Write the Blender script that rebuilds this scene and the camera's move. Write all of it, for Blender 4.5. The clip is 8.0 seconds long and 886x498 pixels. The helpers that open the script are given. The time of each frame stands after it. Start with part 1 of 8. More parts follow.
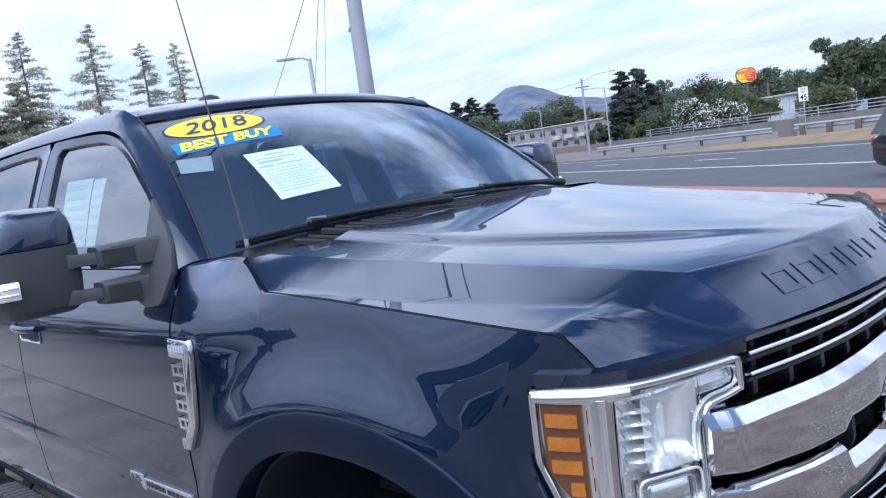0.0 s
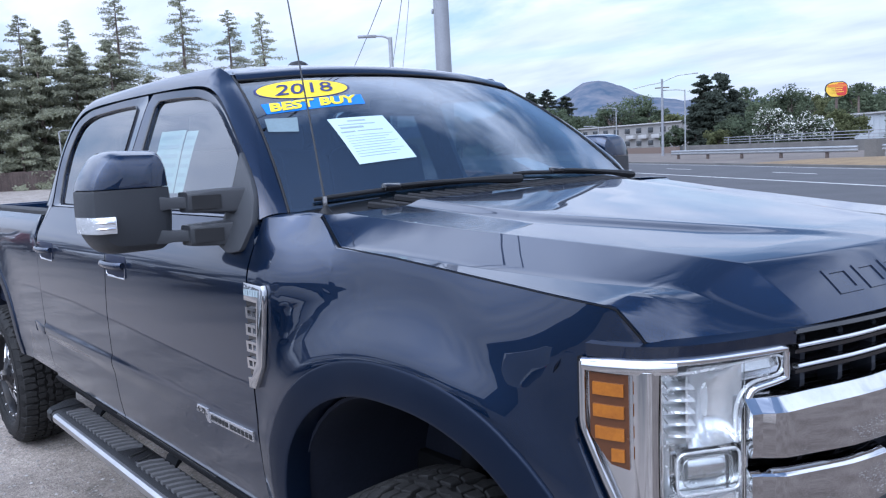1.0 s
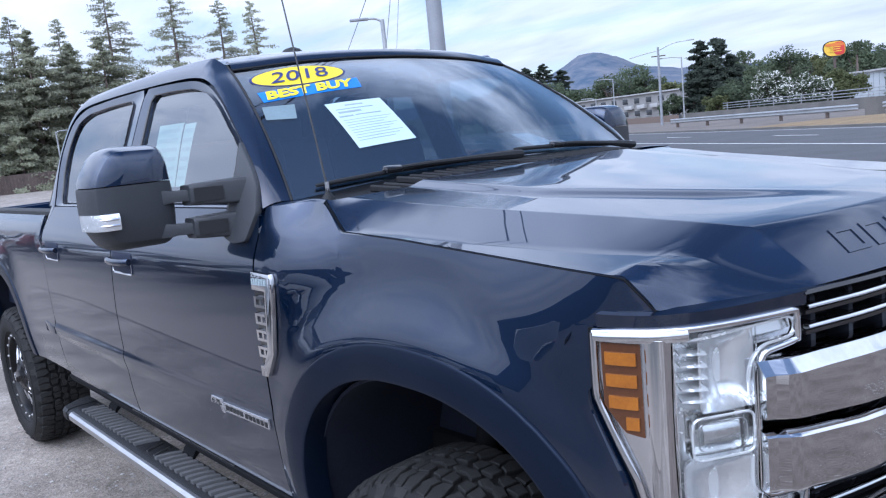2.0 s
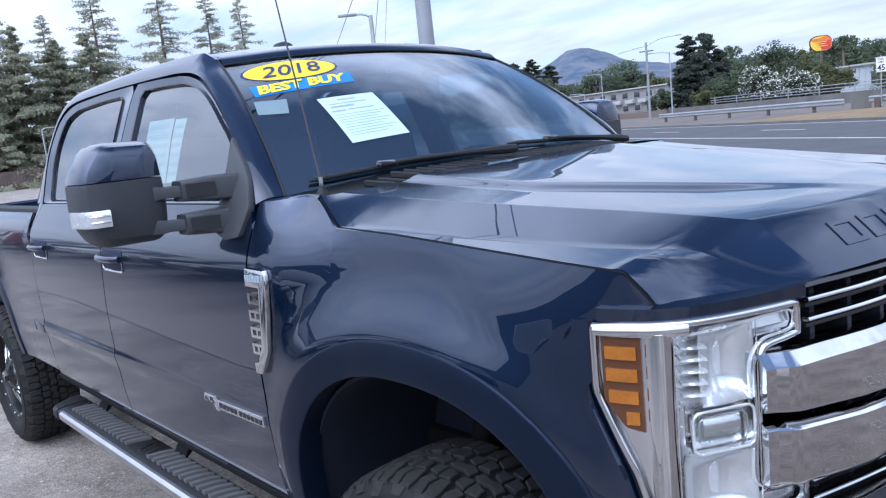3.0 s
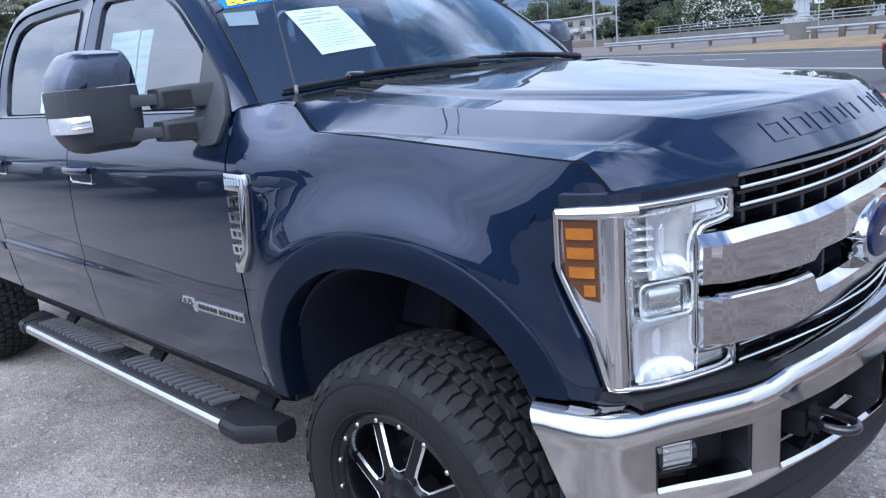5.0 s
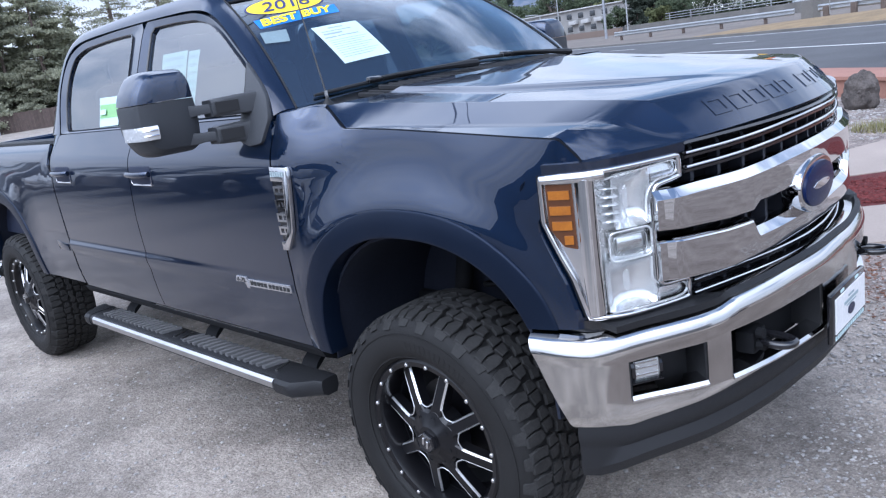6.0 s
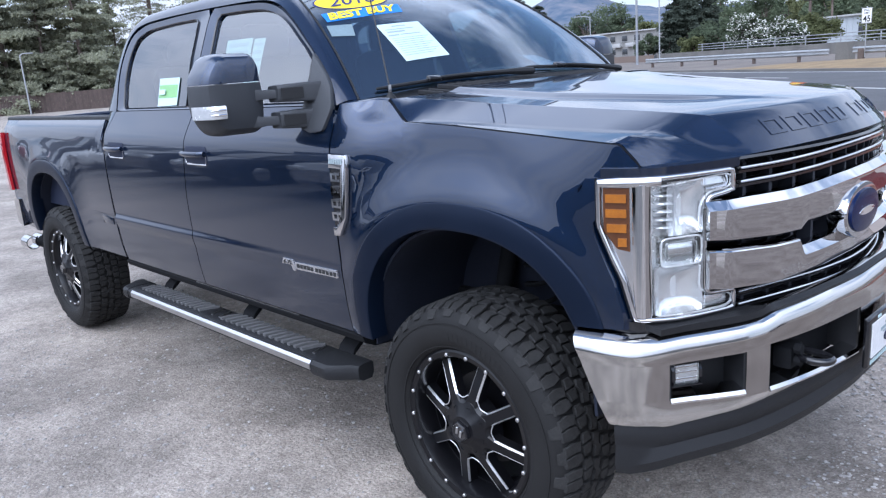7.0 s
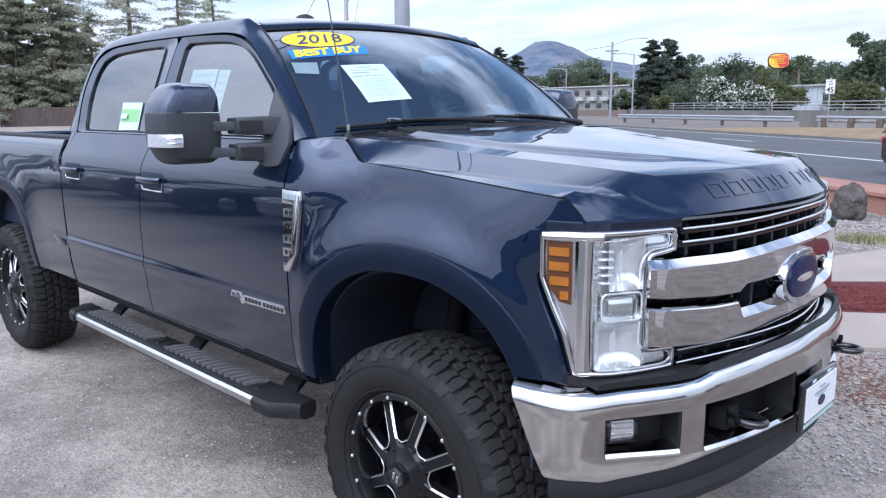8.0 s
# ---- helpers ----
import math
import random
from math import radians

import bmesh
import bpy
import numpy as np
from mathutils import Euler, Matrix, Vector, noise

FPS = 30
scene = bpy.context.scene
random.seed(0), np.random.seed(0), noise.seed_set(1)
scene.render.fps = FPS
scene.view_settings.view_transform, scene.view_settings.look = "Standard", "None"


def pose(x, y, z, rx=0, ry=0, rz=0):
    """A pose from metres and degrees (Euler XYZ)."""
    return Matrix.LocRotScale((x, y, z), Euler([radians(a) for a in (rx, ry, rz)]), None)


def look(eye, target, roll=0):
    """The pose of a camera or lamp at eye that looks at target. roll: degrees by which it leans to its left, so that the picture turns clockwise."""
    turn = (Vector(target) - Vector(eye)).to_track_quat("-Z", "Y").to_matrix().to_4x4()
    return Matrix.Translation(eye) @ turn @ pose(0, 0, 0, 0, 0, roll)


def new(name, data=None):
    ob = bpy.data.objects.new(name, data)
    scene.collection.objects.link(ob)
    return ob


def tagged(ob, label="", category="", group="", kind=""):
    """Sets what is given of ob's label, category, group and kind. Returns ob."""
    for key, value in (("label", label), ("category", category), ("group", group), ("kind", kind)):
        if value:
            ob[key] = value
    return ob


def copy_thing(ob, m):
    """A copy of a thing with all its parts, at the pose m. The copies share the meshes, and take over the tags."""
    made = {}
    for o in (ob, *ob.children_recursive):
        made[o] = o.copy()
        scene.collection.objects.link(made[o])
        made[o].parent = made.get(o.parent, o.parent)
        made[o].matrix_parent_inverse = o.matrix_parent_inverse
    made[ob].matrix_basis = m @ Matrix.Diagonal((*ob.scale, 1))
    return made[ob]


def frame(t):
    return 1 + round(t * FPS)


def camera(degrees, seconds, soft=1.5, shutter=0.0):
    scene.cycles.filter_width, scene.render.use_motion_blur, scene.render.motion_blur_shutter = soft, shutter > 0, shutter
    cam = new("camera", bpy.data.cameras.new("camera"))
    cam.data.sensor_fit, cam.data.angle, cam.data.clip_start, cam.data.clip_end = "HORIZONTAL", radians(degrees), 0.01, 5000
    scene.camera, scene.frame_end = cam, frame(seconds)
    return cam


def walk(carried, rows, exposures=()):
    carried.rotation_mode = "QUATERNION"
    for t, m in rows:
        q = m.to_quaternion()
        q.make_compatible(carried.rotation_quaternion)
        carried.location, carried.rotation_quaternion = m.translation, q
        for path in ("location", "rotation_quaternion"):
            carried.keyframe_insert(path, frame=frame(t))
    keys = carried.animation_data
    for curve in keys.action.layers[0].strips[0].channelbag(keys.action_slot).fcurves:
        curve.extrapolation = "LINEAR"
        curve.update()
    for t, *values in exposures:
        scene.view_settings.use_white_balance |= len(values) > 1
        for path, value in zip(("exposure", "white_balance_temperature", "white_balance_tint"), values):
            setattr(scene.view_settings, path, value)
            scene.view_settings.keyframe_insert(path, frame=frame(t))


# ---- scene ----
cam = camera(61.0, 8.0, soft=1.25)
PATH = [
    (0, (1.343, -1.892, 1.765), (-0.027, -0.454, 1.531), -7.9),
    (0.5, (1.344, -1.943, 1.749), (-0.103, -0.578, 1.544), -4.0),
    (1, (1.394, -1.97, 1.735), (-0.087, -0.65, 1.482), -2.9),
    (2.5, (1.382, -1.973, 1.731), (-0.101, -0.668, 1.42), -6.8),
    (3, (1.37, -1.976, 1.729), (-0.096, -0.652, 1.413), -6.1),
    (3.5, (1.386, -1.987, 1.725), (-0.064, -0.652, 1.385), -5.1),
    (4, (1.358, -1.989, 1.708), (-0.057, -0.634, 1.309), -4.3),
    (4.5, (1.334, -2.056, 1.683), (-0.015, -0.661, 1.201), -3.8),
    (6, (1.759, -2.45, 1.708), (0.371, -1.103, 1.201), -8.8),
    (6.5, (1.748, -2.611, 1.704), (0.321, -1.297, 1.218), -7.1),
    (7, (1.74, -2.603, 1.684), (0.323, -1.274, 1.212), -4.4),
    (7.5, (1.774, -2.562, 1.693), (0.386, -1.188, 1.267), -2.0),
    (8, (1.786, -2.556, 1.693), (0.415, -1.147, 1.321), -0.5),
]
walk(cam, [(t, look(eye, target, roll)) for t, eye, target, roll in PATH], exposures=[(0.0, 0.24, 5700, 10), (0.5, 0.17, 5660, 10), (1.0, 0.15, 5660, 10), (3.0, 0.20, 5680, 10), (4.5, 0.30, 5620, 9), (6.0, 0.36, 5800, 9), (7.0, 0.34, 5860, 9), (8.0, 0.33, 5950, 10)])

# ---- world and light ----
world = bpy.data.worlds.new("overcast_sky")
scene.world = world
world.use_nodes = True
wt = world.node_tree
wt.nodes.clear()
SUN_EL, SUN_AZ = 58.0, -75.0          # degrees above the horizon; bearing counted from +x to +y


def wnode(kind, **values):
    n = wt.nodes.new(kind)
    for key, value in values.items():
        n.inputs[key].default_value = value
    return n


def wmath(op, a, b=None):
    n = wt.nodes.new("ShaderNodeMath")
    n.operation = op
    for i, v in enumerate((a, b)):
        if v is None:
            continue
        if isinstance(v, (int, float)):
            n.inputs[i].default_value = v
        else:
            wt.links.new(v, n.inputs[i])
    return n.outputs[0]


sky = wt.nodes.new("ShaderNodeTexSky")
sky.sky_type = "NISHITA"
sky.sun_disc = False
sky.sun_elevation, sky.sun_rotation = radians(SUN_EL), radians(90 - SUN_AZ)
sky.air_density, sky.dust_density, sky.ozone_density = 1.0, 1.5, 1.5
coord = wt.nodes.new("ShaderNodeTexCoord")
sep = wt.nodes.new("ShaderNodeSeparateXYZ")
wt.links.new(coord.outputs["Generated"], sep.inputs[0])
rise = wmath("ADD", wmath("MAXIMUM", sep.outputs[2], 0.0), 0.16)
flat = wt.nodes.new("ShaderNodeCombineXYZ")
wt.links.new(wmath("DIVIDE", sep.outputs[0], rise), flat.inputs[0])
wt.links.new(wmath("DIVIDE", sep.outputs[1], rise), flat.inputs[1])
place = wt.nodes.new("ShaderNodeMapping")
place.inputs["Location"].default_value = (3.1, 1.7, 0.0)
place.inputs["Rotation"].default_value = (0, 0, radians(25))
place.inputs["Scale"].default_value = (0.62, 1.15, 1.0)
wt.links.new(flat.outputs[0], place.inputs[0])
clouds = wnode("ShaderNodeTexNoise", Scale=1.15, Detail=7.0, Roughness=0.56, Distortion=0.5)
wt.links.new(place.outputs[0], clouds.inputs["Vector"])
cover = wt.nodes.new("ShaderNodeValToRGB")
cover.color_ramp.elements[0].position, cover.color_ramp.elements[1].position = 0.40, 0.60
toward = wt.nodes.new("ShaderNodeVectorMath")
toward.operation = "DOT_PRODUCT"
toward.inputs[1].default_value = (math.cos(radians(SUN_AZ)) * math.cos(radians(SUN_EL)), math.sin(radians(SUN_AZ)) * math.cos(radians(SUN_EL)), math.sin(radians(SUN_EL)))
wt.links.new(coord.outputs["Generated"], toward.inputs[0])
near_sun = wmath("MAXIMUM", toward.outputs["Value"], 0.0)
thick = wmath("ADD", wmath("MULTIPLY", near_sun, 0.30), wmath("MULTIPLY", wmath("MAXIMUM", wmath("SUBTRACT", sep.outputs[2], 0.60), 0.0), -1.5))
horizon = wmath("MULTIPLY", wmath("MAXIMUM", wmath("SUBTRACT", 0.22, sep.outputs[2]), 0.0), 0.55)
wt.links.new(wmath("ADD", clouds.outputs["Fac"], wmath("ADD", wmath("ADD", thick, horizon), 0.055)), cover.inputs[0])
shade = wnode("ShaderNodeTexNoise", Scale=2.6, Detail=5.0, Roughness=0.5)
wt.links.new(place.outputs[0], shade.inputs["Vector"])
grey = wt.nodes.new("ShaderNodeValToRGB")
grey.color_ramp.elements[0].position, grey.color_ramp.elements[0].color = 0.3, (0.63, 0.69, 0.86, 1)
grey.color_ramp.elements[1].position, grey.color_ramp.elements[1].color = 0.65, (0.87, 0.91, 1.03, 1)
wt.links.new(shade.outputs["Fac"], grey.inputs[0])
blue = wt.nodes.new("ShaderNodeBackground")
blue.inputs["Strength"].default_value = 0.17
wt.links.new(sky.outputs[0], blue.inputs["Color"])
white = wt.nodes.new("ShaderNodeBackground")
overhead = wmath("ADD", wmath("MULTIPLY", wmath("MAXIMUM", sep.outputs[2], 0.0), 1.5), 0.85)
deck = wmath("MULTIPLY", wmath("ADD", wmath("MULTIPLY", wmath("POWER", near_sun, 3.0), 1.8), 1.03), overhead)
wt.links.new(deck, white.inputs["Strength"])
wt.links.new(grey.outputs[0], white.inputs["Color"])
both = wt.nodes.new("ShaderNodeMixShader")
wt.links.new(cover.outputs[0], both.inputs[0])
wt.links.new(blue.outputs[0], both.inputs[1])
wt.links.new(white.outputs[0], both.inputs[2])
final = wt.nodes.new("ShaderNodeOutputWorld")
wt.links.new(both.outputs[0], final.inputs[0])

sun = new("sun", bpy.data.lights.new("sun", "SUN"))
sun.data.energy, sun.data.angle, sun.data.color = 0.8, radians(60), (1.0, 0.97, 0.93)
away = Vector((math.cos(radians(SUN_AZ)) * math.cos(radians(SUN_EL)), math.sin(radians(SUN_AZ)) * math.cos(radians(SUN_EL)), math.sin(radians(SUN_EL))))
sun.matrix_world = look(away * 60, (0, 0, 0))

# ---- materials ----
def material(name, base, rough=0.5, metal=0.0, second=None, scale=6.0, fine=90.0, bump=0.0, bscale=150.0, coat=0.0, coat_rough=0.03,
             spec=0.5, glass=0.0, ior=1.45, glow=None, glow_strength=0.0, alpha=1.0, rvar=0.08, island=0.0):
    """A surface with variation of colour and roughness at two scales and fine relief."""
    m = bpy.data.materials.new(name)
    m.use_nodes = True
    t = m.node_tree
    b = t.nodes["Principled BSDF"]
    b.inputs["Metallic"].default_value = metal
    b.inputs["Specular IOR Level"].default_value = spec
    b.inputs["Coat Weight"].default_value, b.inputs["Coat Roughness"].default_value = coat, coat_rough
    b.inputs["Transmission Weight"].default_value, b.inputs["IOR"].default_value = glass, ior
    b.inputs["Alpha"].default_value = alpha
    if glow:
        b.inputs["Emission Color"].default_value, b.inputs["Emission Strength"].default_value = (*glow, 1), glow_strength
    co = t.nodes.new("ShaderNodeTexCoord")
    big = t.nodes.new("ShaderNodeTexNoise")
    big.inputs["Scale"].default_value, big.inputs["Detail"].default_value = scale, 6
    small = t.nodes.new("ShaderNodeTexNoise")
    small.inputs["Scale"].default_value, small.inputs["Detail"].default_value = fine, 4
    for n in (big, small):
        t.links.new(co.outputs["Object"], n.inputs["Vector"])
    mean = t.nodes.new("ShaderNodeMath")
    mean.operation = "MULTIPLY_ADD"
    mean.inputs[1].default_value = 0.45
    t.links.new(small.outputs["Fac"], mean.inputs[0])
    half = t.nodes.new("ShaderNodeMath")
    half.operation = "MULTIPLY"
    half.inputs[1].default_value = 0.55
    t.links.new(big.outputs["Fac"], half.inputs[0])
    t.links.new(half.outputs[0], mean.inputs[2])
    ramp = t.nodes.new("ShaderNodeValToRGB")
    second = second or tuple(c * 0.82 for c in base)
    ramp.color_ramp.elements[0].position, ramp.color_ramp.elements[0].color = 0.36, (*second, 1)
    ramp.color_ramp.elements[1].position, ramp.color_ramp.elements[1].color = 0.64, (*base, 1)
    t.links.new(mean.outputs[0], ramp.inputs[0])
    colour = ramp.outputs[0]
    if island:
        geo = t.nodes.new("ShaderNodeNewGeometry")
        info = t.nodes.new("ShaderNodeObjectInfo")
        both_random = t.nodes.new("ShaderNodeMath")
        both_random.operation = "ADD"
        t.links.new(geo.outputs["Random Per Island"], both_random.inputs[0])
        t.links.new(info.outputs["Random"], both_random.inputs[1])
        spread = t.nodes.new("ShaderNodeMapRange")
        spread.inputs["From Max"].default_value = 2.0
        spread.inputs["To Min"].default_value, spread.inputs["To Max"].default_value = 1 - island, 1 + island
        t.links.new(both_random.outputs[0], spread.inputs["Value"])
        tint = t.nodes.new("ShaderNodeVectorMath")
        tint.operation = "SCALE"
        t.links.new(colour, tint.inputs[0])
        t.links.new(spread.outputs[0], tint.inputs["Scale"])
        colour = tint.outputs[0]
    t.links.new(colour, b.inputs["Base Color"])
    rr = t.nodes.new("ShaderNodeMapRange")
    rr.inputs["To Min"].default_value, rr.inputs["To Max"].default_value = max(0.0, rough - rvar), min(1.0, rough + rvar)
    t.links.new(mean.outputs[0], rr.inputs["Value"])
    t.links.new(rr.outputs[0], b.inputs["Roughness"])
    if bump:
        grain = t.nodes.new("ShaderNodeTexNoise")
        grain.inputs["Scale"].default_value, grain.inputs["Detail"].default_value = bscale, 5
        t.links.new(co.outputs["Object"], grain.inputs["Vector"])
        bp = t.nodes.new("ShaderNodeBump")
        bp.inputs["Strength"].default_value, bp.inputs["Distance"].default_value = 1.0, bump
        t.links.new(grain.outputs["Fac"], bp.inputs["Height"])
        t.links.new(bp.outputs[0], b.inputs["Normal"])
    return m


PAINT = material("navy_metallic_paint", (0.0042, 0.0165, 0.048), 0.30, 0.75, (0.0036, 0.0145, 0.043), 3, 900, coat=1.0, coat_rough=0.004, rvar=0.03, spec=0.0)
PAINT.node_tree.nodes["Principled BSDF"].inputs["Coat IOR"].default_value = 1.66
DARKPAINT = material("dark_body_paint", (0.01, 0.016, 0.04), 0.6, 0.0)
CHROME = material("chrome", (0.66, 0.66, 0.67), 0.03, 1.0, (0.60, 0.60, 0.61), 4, 60, rvar=0.015)
BUMPERCHROME = material("worn_chrome", (0.60, 0.59, 0.58), 0.10, 1.0, (0.57, 0.56, 0.545), 3, 12, rvar=0.02)
PLASTIC = material("black_textured_plastic", (0.0165, 0.017, 0.019), 0.52, 0.0, (0.0125, 0.013, 0.0145), 5, 300, bump=0.0006, bscale=900, spec=0.35)
MIRRORPLASTIC = material("dark_grey_mirror_plastic", (0.036, 0.039, 0.045), 0.48, 0.0, (0.030, 0.033, 0.038), 6, 300, bump=0.0005, bscale=1200)
GLOSSBLACK = material("gloss_black_plastic", (0.012, 0.012, 0.014), 0.15, 0.0, coat=0.6)
RUBBER = material("tyre_rubber", (0.0150, 0.0148, 0.0150), 0.66, 0.0, (0.0098, 0.0097, 0.0099), 9, 160, bump=0.0008, bscale=400, spec=0.3)
# Dusty, and paler still so that the colour itself shades the grooves.
TREADRUBBER = material("dusty_groove_contrast_rubber", (0.034, 0.0335, 0.033), 0.8, 0.0, (0.017, 0.0168, 0.0168), 14, 120, bump=0.001, bscale=300, spec=0.3)
RIMBLACK = material("black_wheel_enamel", (0.0055, 0.0055, 0.007), 0.34, 0.0, coat=0.12, spec=0.35)
MILLED = material("milled_aluminium", (0.86, 0.86, 0.87), 0.30, 0.85)
BADGESILVER = material("silver_badge_plate", (0.58, 0.58, 0.60), 0.24, 0.80, (0.50, 0.50, 0.52), 20, 200)
STEEL = material("brushed_steel", (0.6, 0.6, 0.61), 0.3, 1.0, (0.5, 0.5, 0.51), 10, 200)
def pane_glass(name, tint, facing_gloss):
    """Thin glass: lets light through with a tint and mirrors more the flatter one looks at it."""
    m = bpy.data.materials.new(name)
    m.use_nodes = True
    t = m.node_tree
    t.nodes.clear()
    clear, mirror, mix = t.nodes.new("ShaderNodeBsdfTransparent"), t.nodes.new("ShaderNodeBsdfGlossy"), t.nodes.new("ShaderNodeMixShader")
    clear.inputs["Color"].default_value = (*tint, 1)
    mirror.inputs["Roughness"].default_value = 0.0
    mirror.inputs["Color"].default_value = (0.97, 0.98, 1.0, 1)
    lw = t.nodes.new("ShaderNodeLayerWeight")
    lw.inputs["Blend"].default_value = 0.5
    power, scale = t.nodes.new("ShaderNodeMath"), t.nodes.new("ShaderNodeMath")
    power.operation, power.inputs[1].default_value = "POWER", 5.0
    scale.operation, scale.inputs[1].default_value, scale.inputs[2].default_value = "MULTIPLY_ADD", 1 - facing_gloss, facing_gloss
    t.links.new(lw.outputs["Facing"], power.inputs[0])
    t.links.new(power.outputs[0], scale.inputs[0])
    t.links.new(scale.outputs[0], mix.inputs[0])
    t.links.new(clear.outputs[0], mix.inputs[1])
    t.links.new(mirror.outputs[0], mix.inputs[2])
    out = t.nodes.new("ShaderNodeOutputMaterial")
    t.links.new(mix.outputs[0], out.inputs[0])
    return m


GLASS = pane_glass("windscreen_glass", (0.50, 0.61, 0.69), 0.17)
SIDEGLASS = pane_glass("side_window_glass", (0.70, 0.80, 0.78), 0.24)
TINT = pane_glass("tinted_glass", (0.45, 0.48, 0.50), 0.22)
LENS = material("clear_lamp_lens", (0.97, 0.98, 0.98), 0.02, 0.0, (0.97, 0.98, 0.98), glass=1.0, ior=1.3, rvar=0.0)
AMBER = material("amber_reflector", (0.37, 0.125, 0.010), 0.3, 0.0, (0.27, 0.085, 0.008), 30, 200, coat=0.5)
AMBERDARK = material("dark_amber_lens", (0.095, 0.034, 0.012), 0.25, 0.0, coat=0.5)
SATIN = material("satin_chrome", (0.74, 0.74, 0.75), 0.22, 1.0, (0.70, 0.70, 0.71), 5, 60, rvar=0.03)
REDLENS = material("red_lamp_lens", (0.5, 0.01, 0.02), 0.12, 0.0, coat=0.8)
SEAT = material("dark_leather", (0.035, 0.037, 0.043), 0.5, 0.0, bump=0.0008, bscale=200)
DASH = material("dashboard_vinyl", (0.035, 0.038, 0.044), 0.6, 0.0, bump=0.0005, bscale=500)
# Paper tones: the glass's tint and dimming are put into these colours.
PAPER = material("white_paper", (0.52, 0.66, 0.67), 0.8, 0.0, (0.48, 0.62, 0.63))
DIMPAPER = material("dimmed_paper", (0.40, 0.49, 0.48), 0.8, 0.0, (0.35, 0.44, 0.43), 8, 60)
GREYCARD = material("shaded_card", (0.20, 0.27, 0.30), 0.7, 0.0)
INK = material("grey_ink", (0.33, 0.39, 0.41), 0.8, 0.0, (0.28, 0.34, 0.36))
YELLOW = material("yellow_vinyl", (0.95, 0.72, 0.02), 0.5, 0.0, (0.9, 0.66, 0.02))
NAVYINK = material("navy_vinyl", (0.02, 0.03, 0.16), 0.5, 0.0)
BLUEVINYL = material("blue_vinyl", (0.02, 0.22, 0.72), 0.5, 0.0)
GREENINK = material("green_print", (0.26, 0.50, 0.22), 0.6, 0.0)
BLUEOVAL = material("blue_enamel", (0.004, 0.012, 0.055), 0.25, 0.0, spec=0.25)
LINER = material("arch_liner_plastic", (0.017, 0.021, 0.035), 0.75, 0.0, (0.011, 0.014, 0.024), 6, 80, spec=0.3)
UNDER = material("underbody_black", (0.008, 0.0085, 0.010), 0.8, 0.0, spec=0.2)
def gravel(name, light, dark, grit, cell=120.0):
    """Dusty compacted gravel: broad pale and worn patches, and single stones of their own shade."""
    g = material(name, light, 0.95, 0.0, dark, 0.9, 16, bump=0.010, bscale=60)
    t = g.node_tree
    b = t.nodes["Principled BSDF"]
    base = b.inputs["Base Color"].links[0].from_socket
    co = t.nodes.new("ShaderNodeTexCoord")
    colour = base
    for scale, low, high in ((cell, 1 - grit, 1 + grit), (cell * 0.36, 1 - grit * 0.45, 1 + grit * 0.5), (2.1, 0.76, 1.14), (0.5, 0.84, 1.10)):
        if scale > 5:
            n = t.nodes.new("ShaderNodeTexVoronoi")
            value = n.outputs["Color"]
        else:
            n = t.nodes.new("ShaderNodeTexNoise")
            n.inputs["Detail"].default_value = 8
            value = n.outputs["Fac"]
        n.inputs["Scale"].default_value = scale
        t.links.new(co.outputs["Object"], n.inputs["Vector"])
        r = t.nodes.new("ShaderNodeMapRange")
        r.inputs["From Min"].default_value, r.inputs["From Max"].default_value = (0.0, 1.0) if scale > 5 else (0.35, 0.65)
        r.inputs["To Min"].default_value, r.inputs["To Max"].default_value = low, high
        t.links.new(value, r.inputs["Value"])
        k = t.nodes.new("ShaderNodeVectorMath")
        k.operation = "SCALE"
        t.links.new(colour, k.inputs[0])
        t.links.new(r.outputs[0], k.inputs["Scale"])
        colour = k.outputs[0]
    t.links.new(colour, b.inputs["Base Color"])
    return g


GRAVEL = gravel("compacted_gravel", (0.400, 0.350, 0.303), (0.232, 0.200, 0.172), 0.36, 150.0)
OLDASPHALT = material("lot_asphalt_blend", (0.17, 0.16, 0.15), 0.95, 0.0, (0.11, 0.104, 0.098), 0.5, 40, bump=0.004, bscale=90)


def pale_edge(m, pale_tone, start, end):
    """A pale gravel colour mixed over the edge of the asphalt, thinning out unevenly across it."""
    t = m.node_tree
    b = t.nodes["Principled BSDF"]
    base = b.inputs["Base Color"].links[0].from_socket
    co, sep_xyz, drift = t.nodes.new("ShaderNodeTexCoord"), t.nodes.new("ShaderNodeSeparateXYZ"), t.nodes.new("ShaderNodeTexNoise")
    drift.inputs["Scale"].default_value, drift.inputs["Detail"].default_value = 0.7, 7
    t.links.new(co.outputs["Object"], sep_xyz.inputs[0])
    t.links.new(co.outputs["Object"], drift.inputs["Vector"])
    reach, cover_range, mix = t.nodes.new("ShaderNodeMath"), t.nodes.new("ShaderNodeMapRange"), t.nodes.new("ShaderNodeMixRGB")
    reach.operation, reach.inputs[1].default_value = "MULTIPLY_ADD", 2.4
    t.links.new(drift.outputs["Fac"], reach.inputs[0])
    t.links.new(sep_xyz.outputs["Y"], reach.inputs[2])
    cover_range.inputs["From Min"].default_value, cover_range.inputs["From Max"].default_value = end + 1.2, start + 1.2
    t.links.new(reach.outputs[0], cover_range.inputs["Value"])
    t.links.new(cover_range.outputs[0], mix.inputs[0])
    t.links.new(base, mix.inputs[1])
    mix.inputs[2].default_value = (*pale_tone, 1)
    t.links.new(mix.outputs[0], b.inputs["Base Color"])


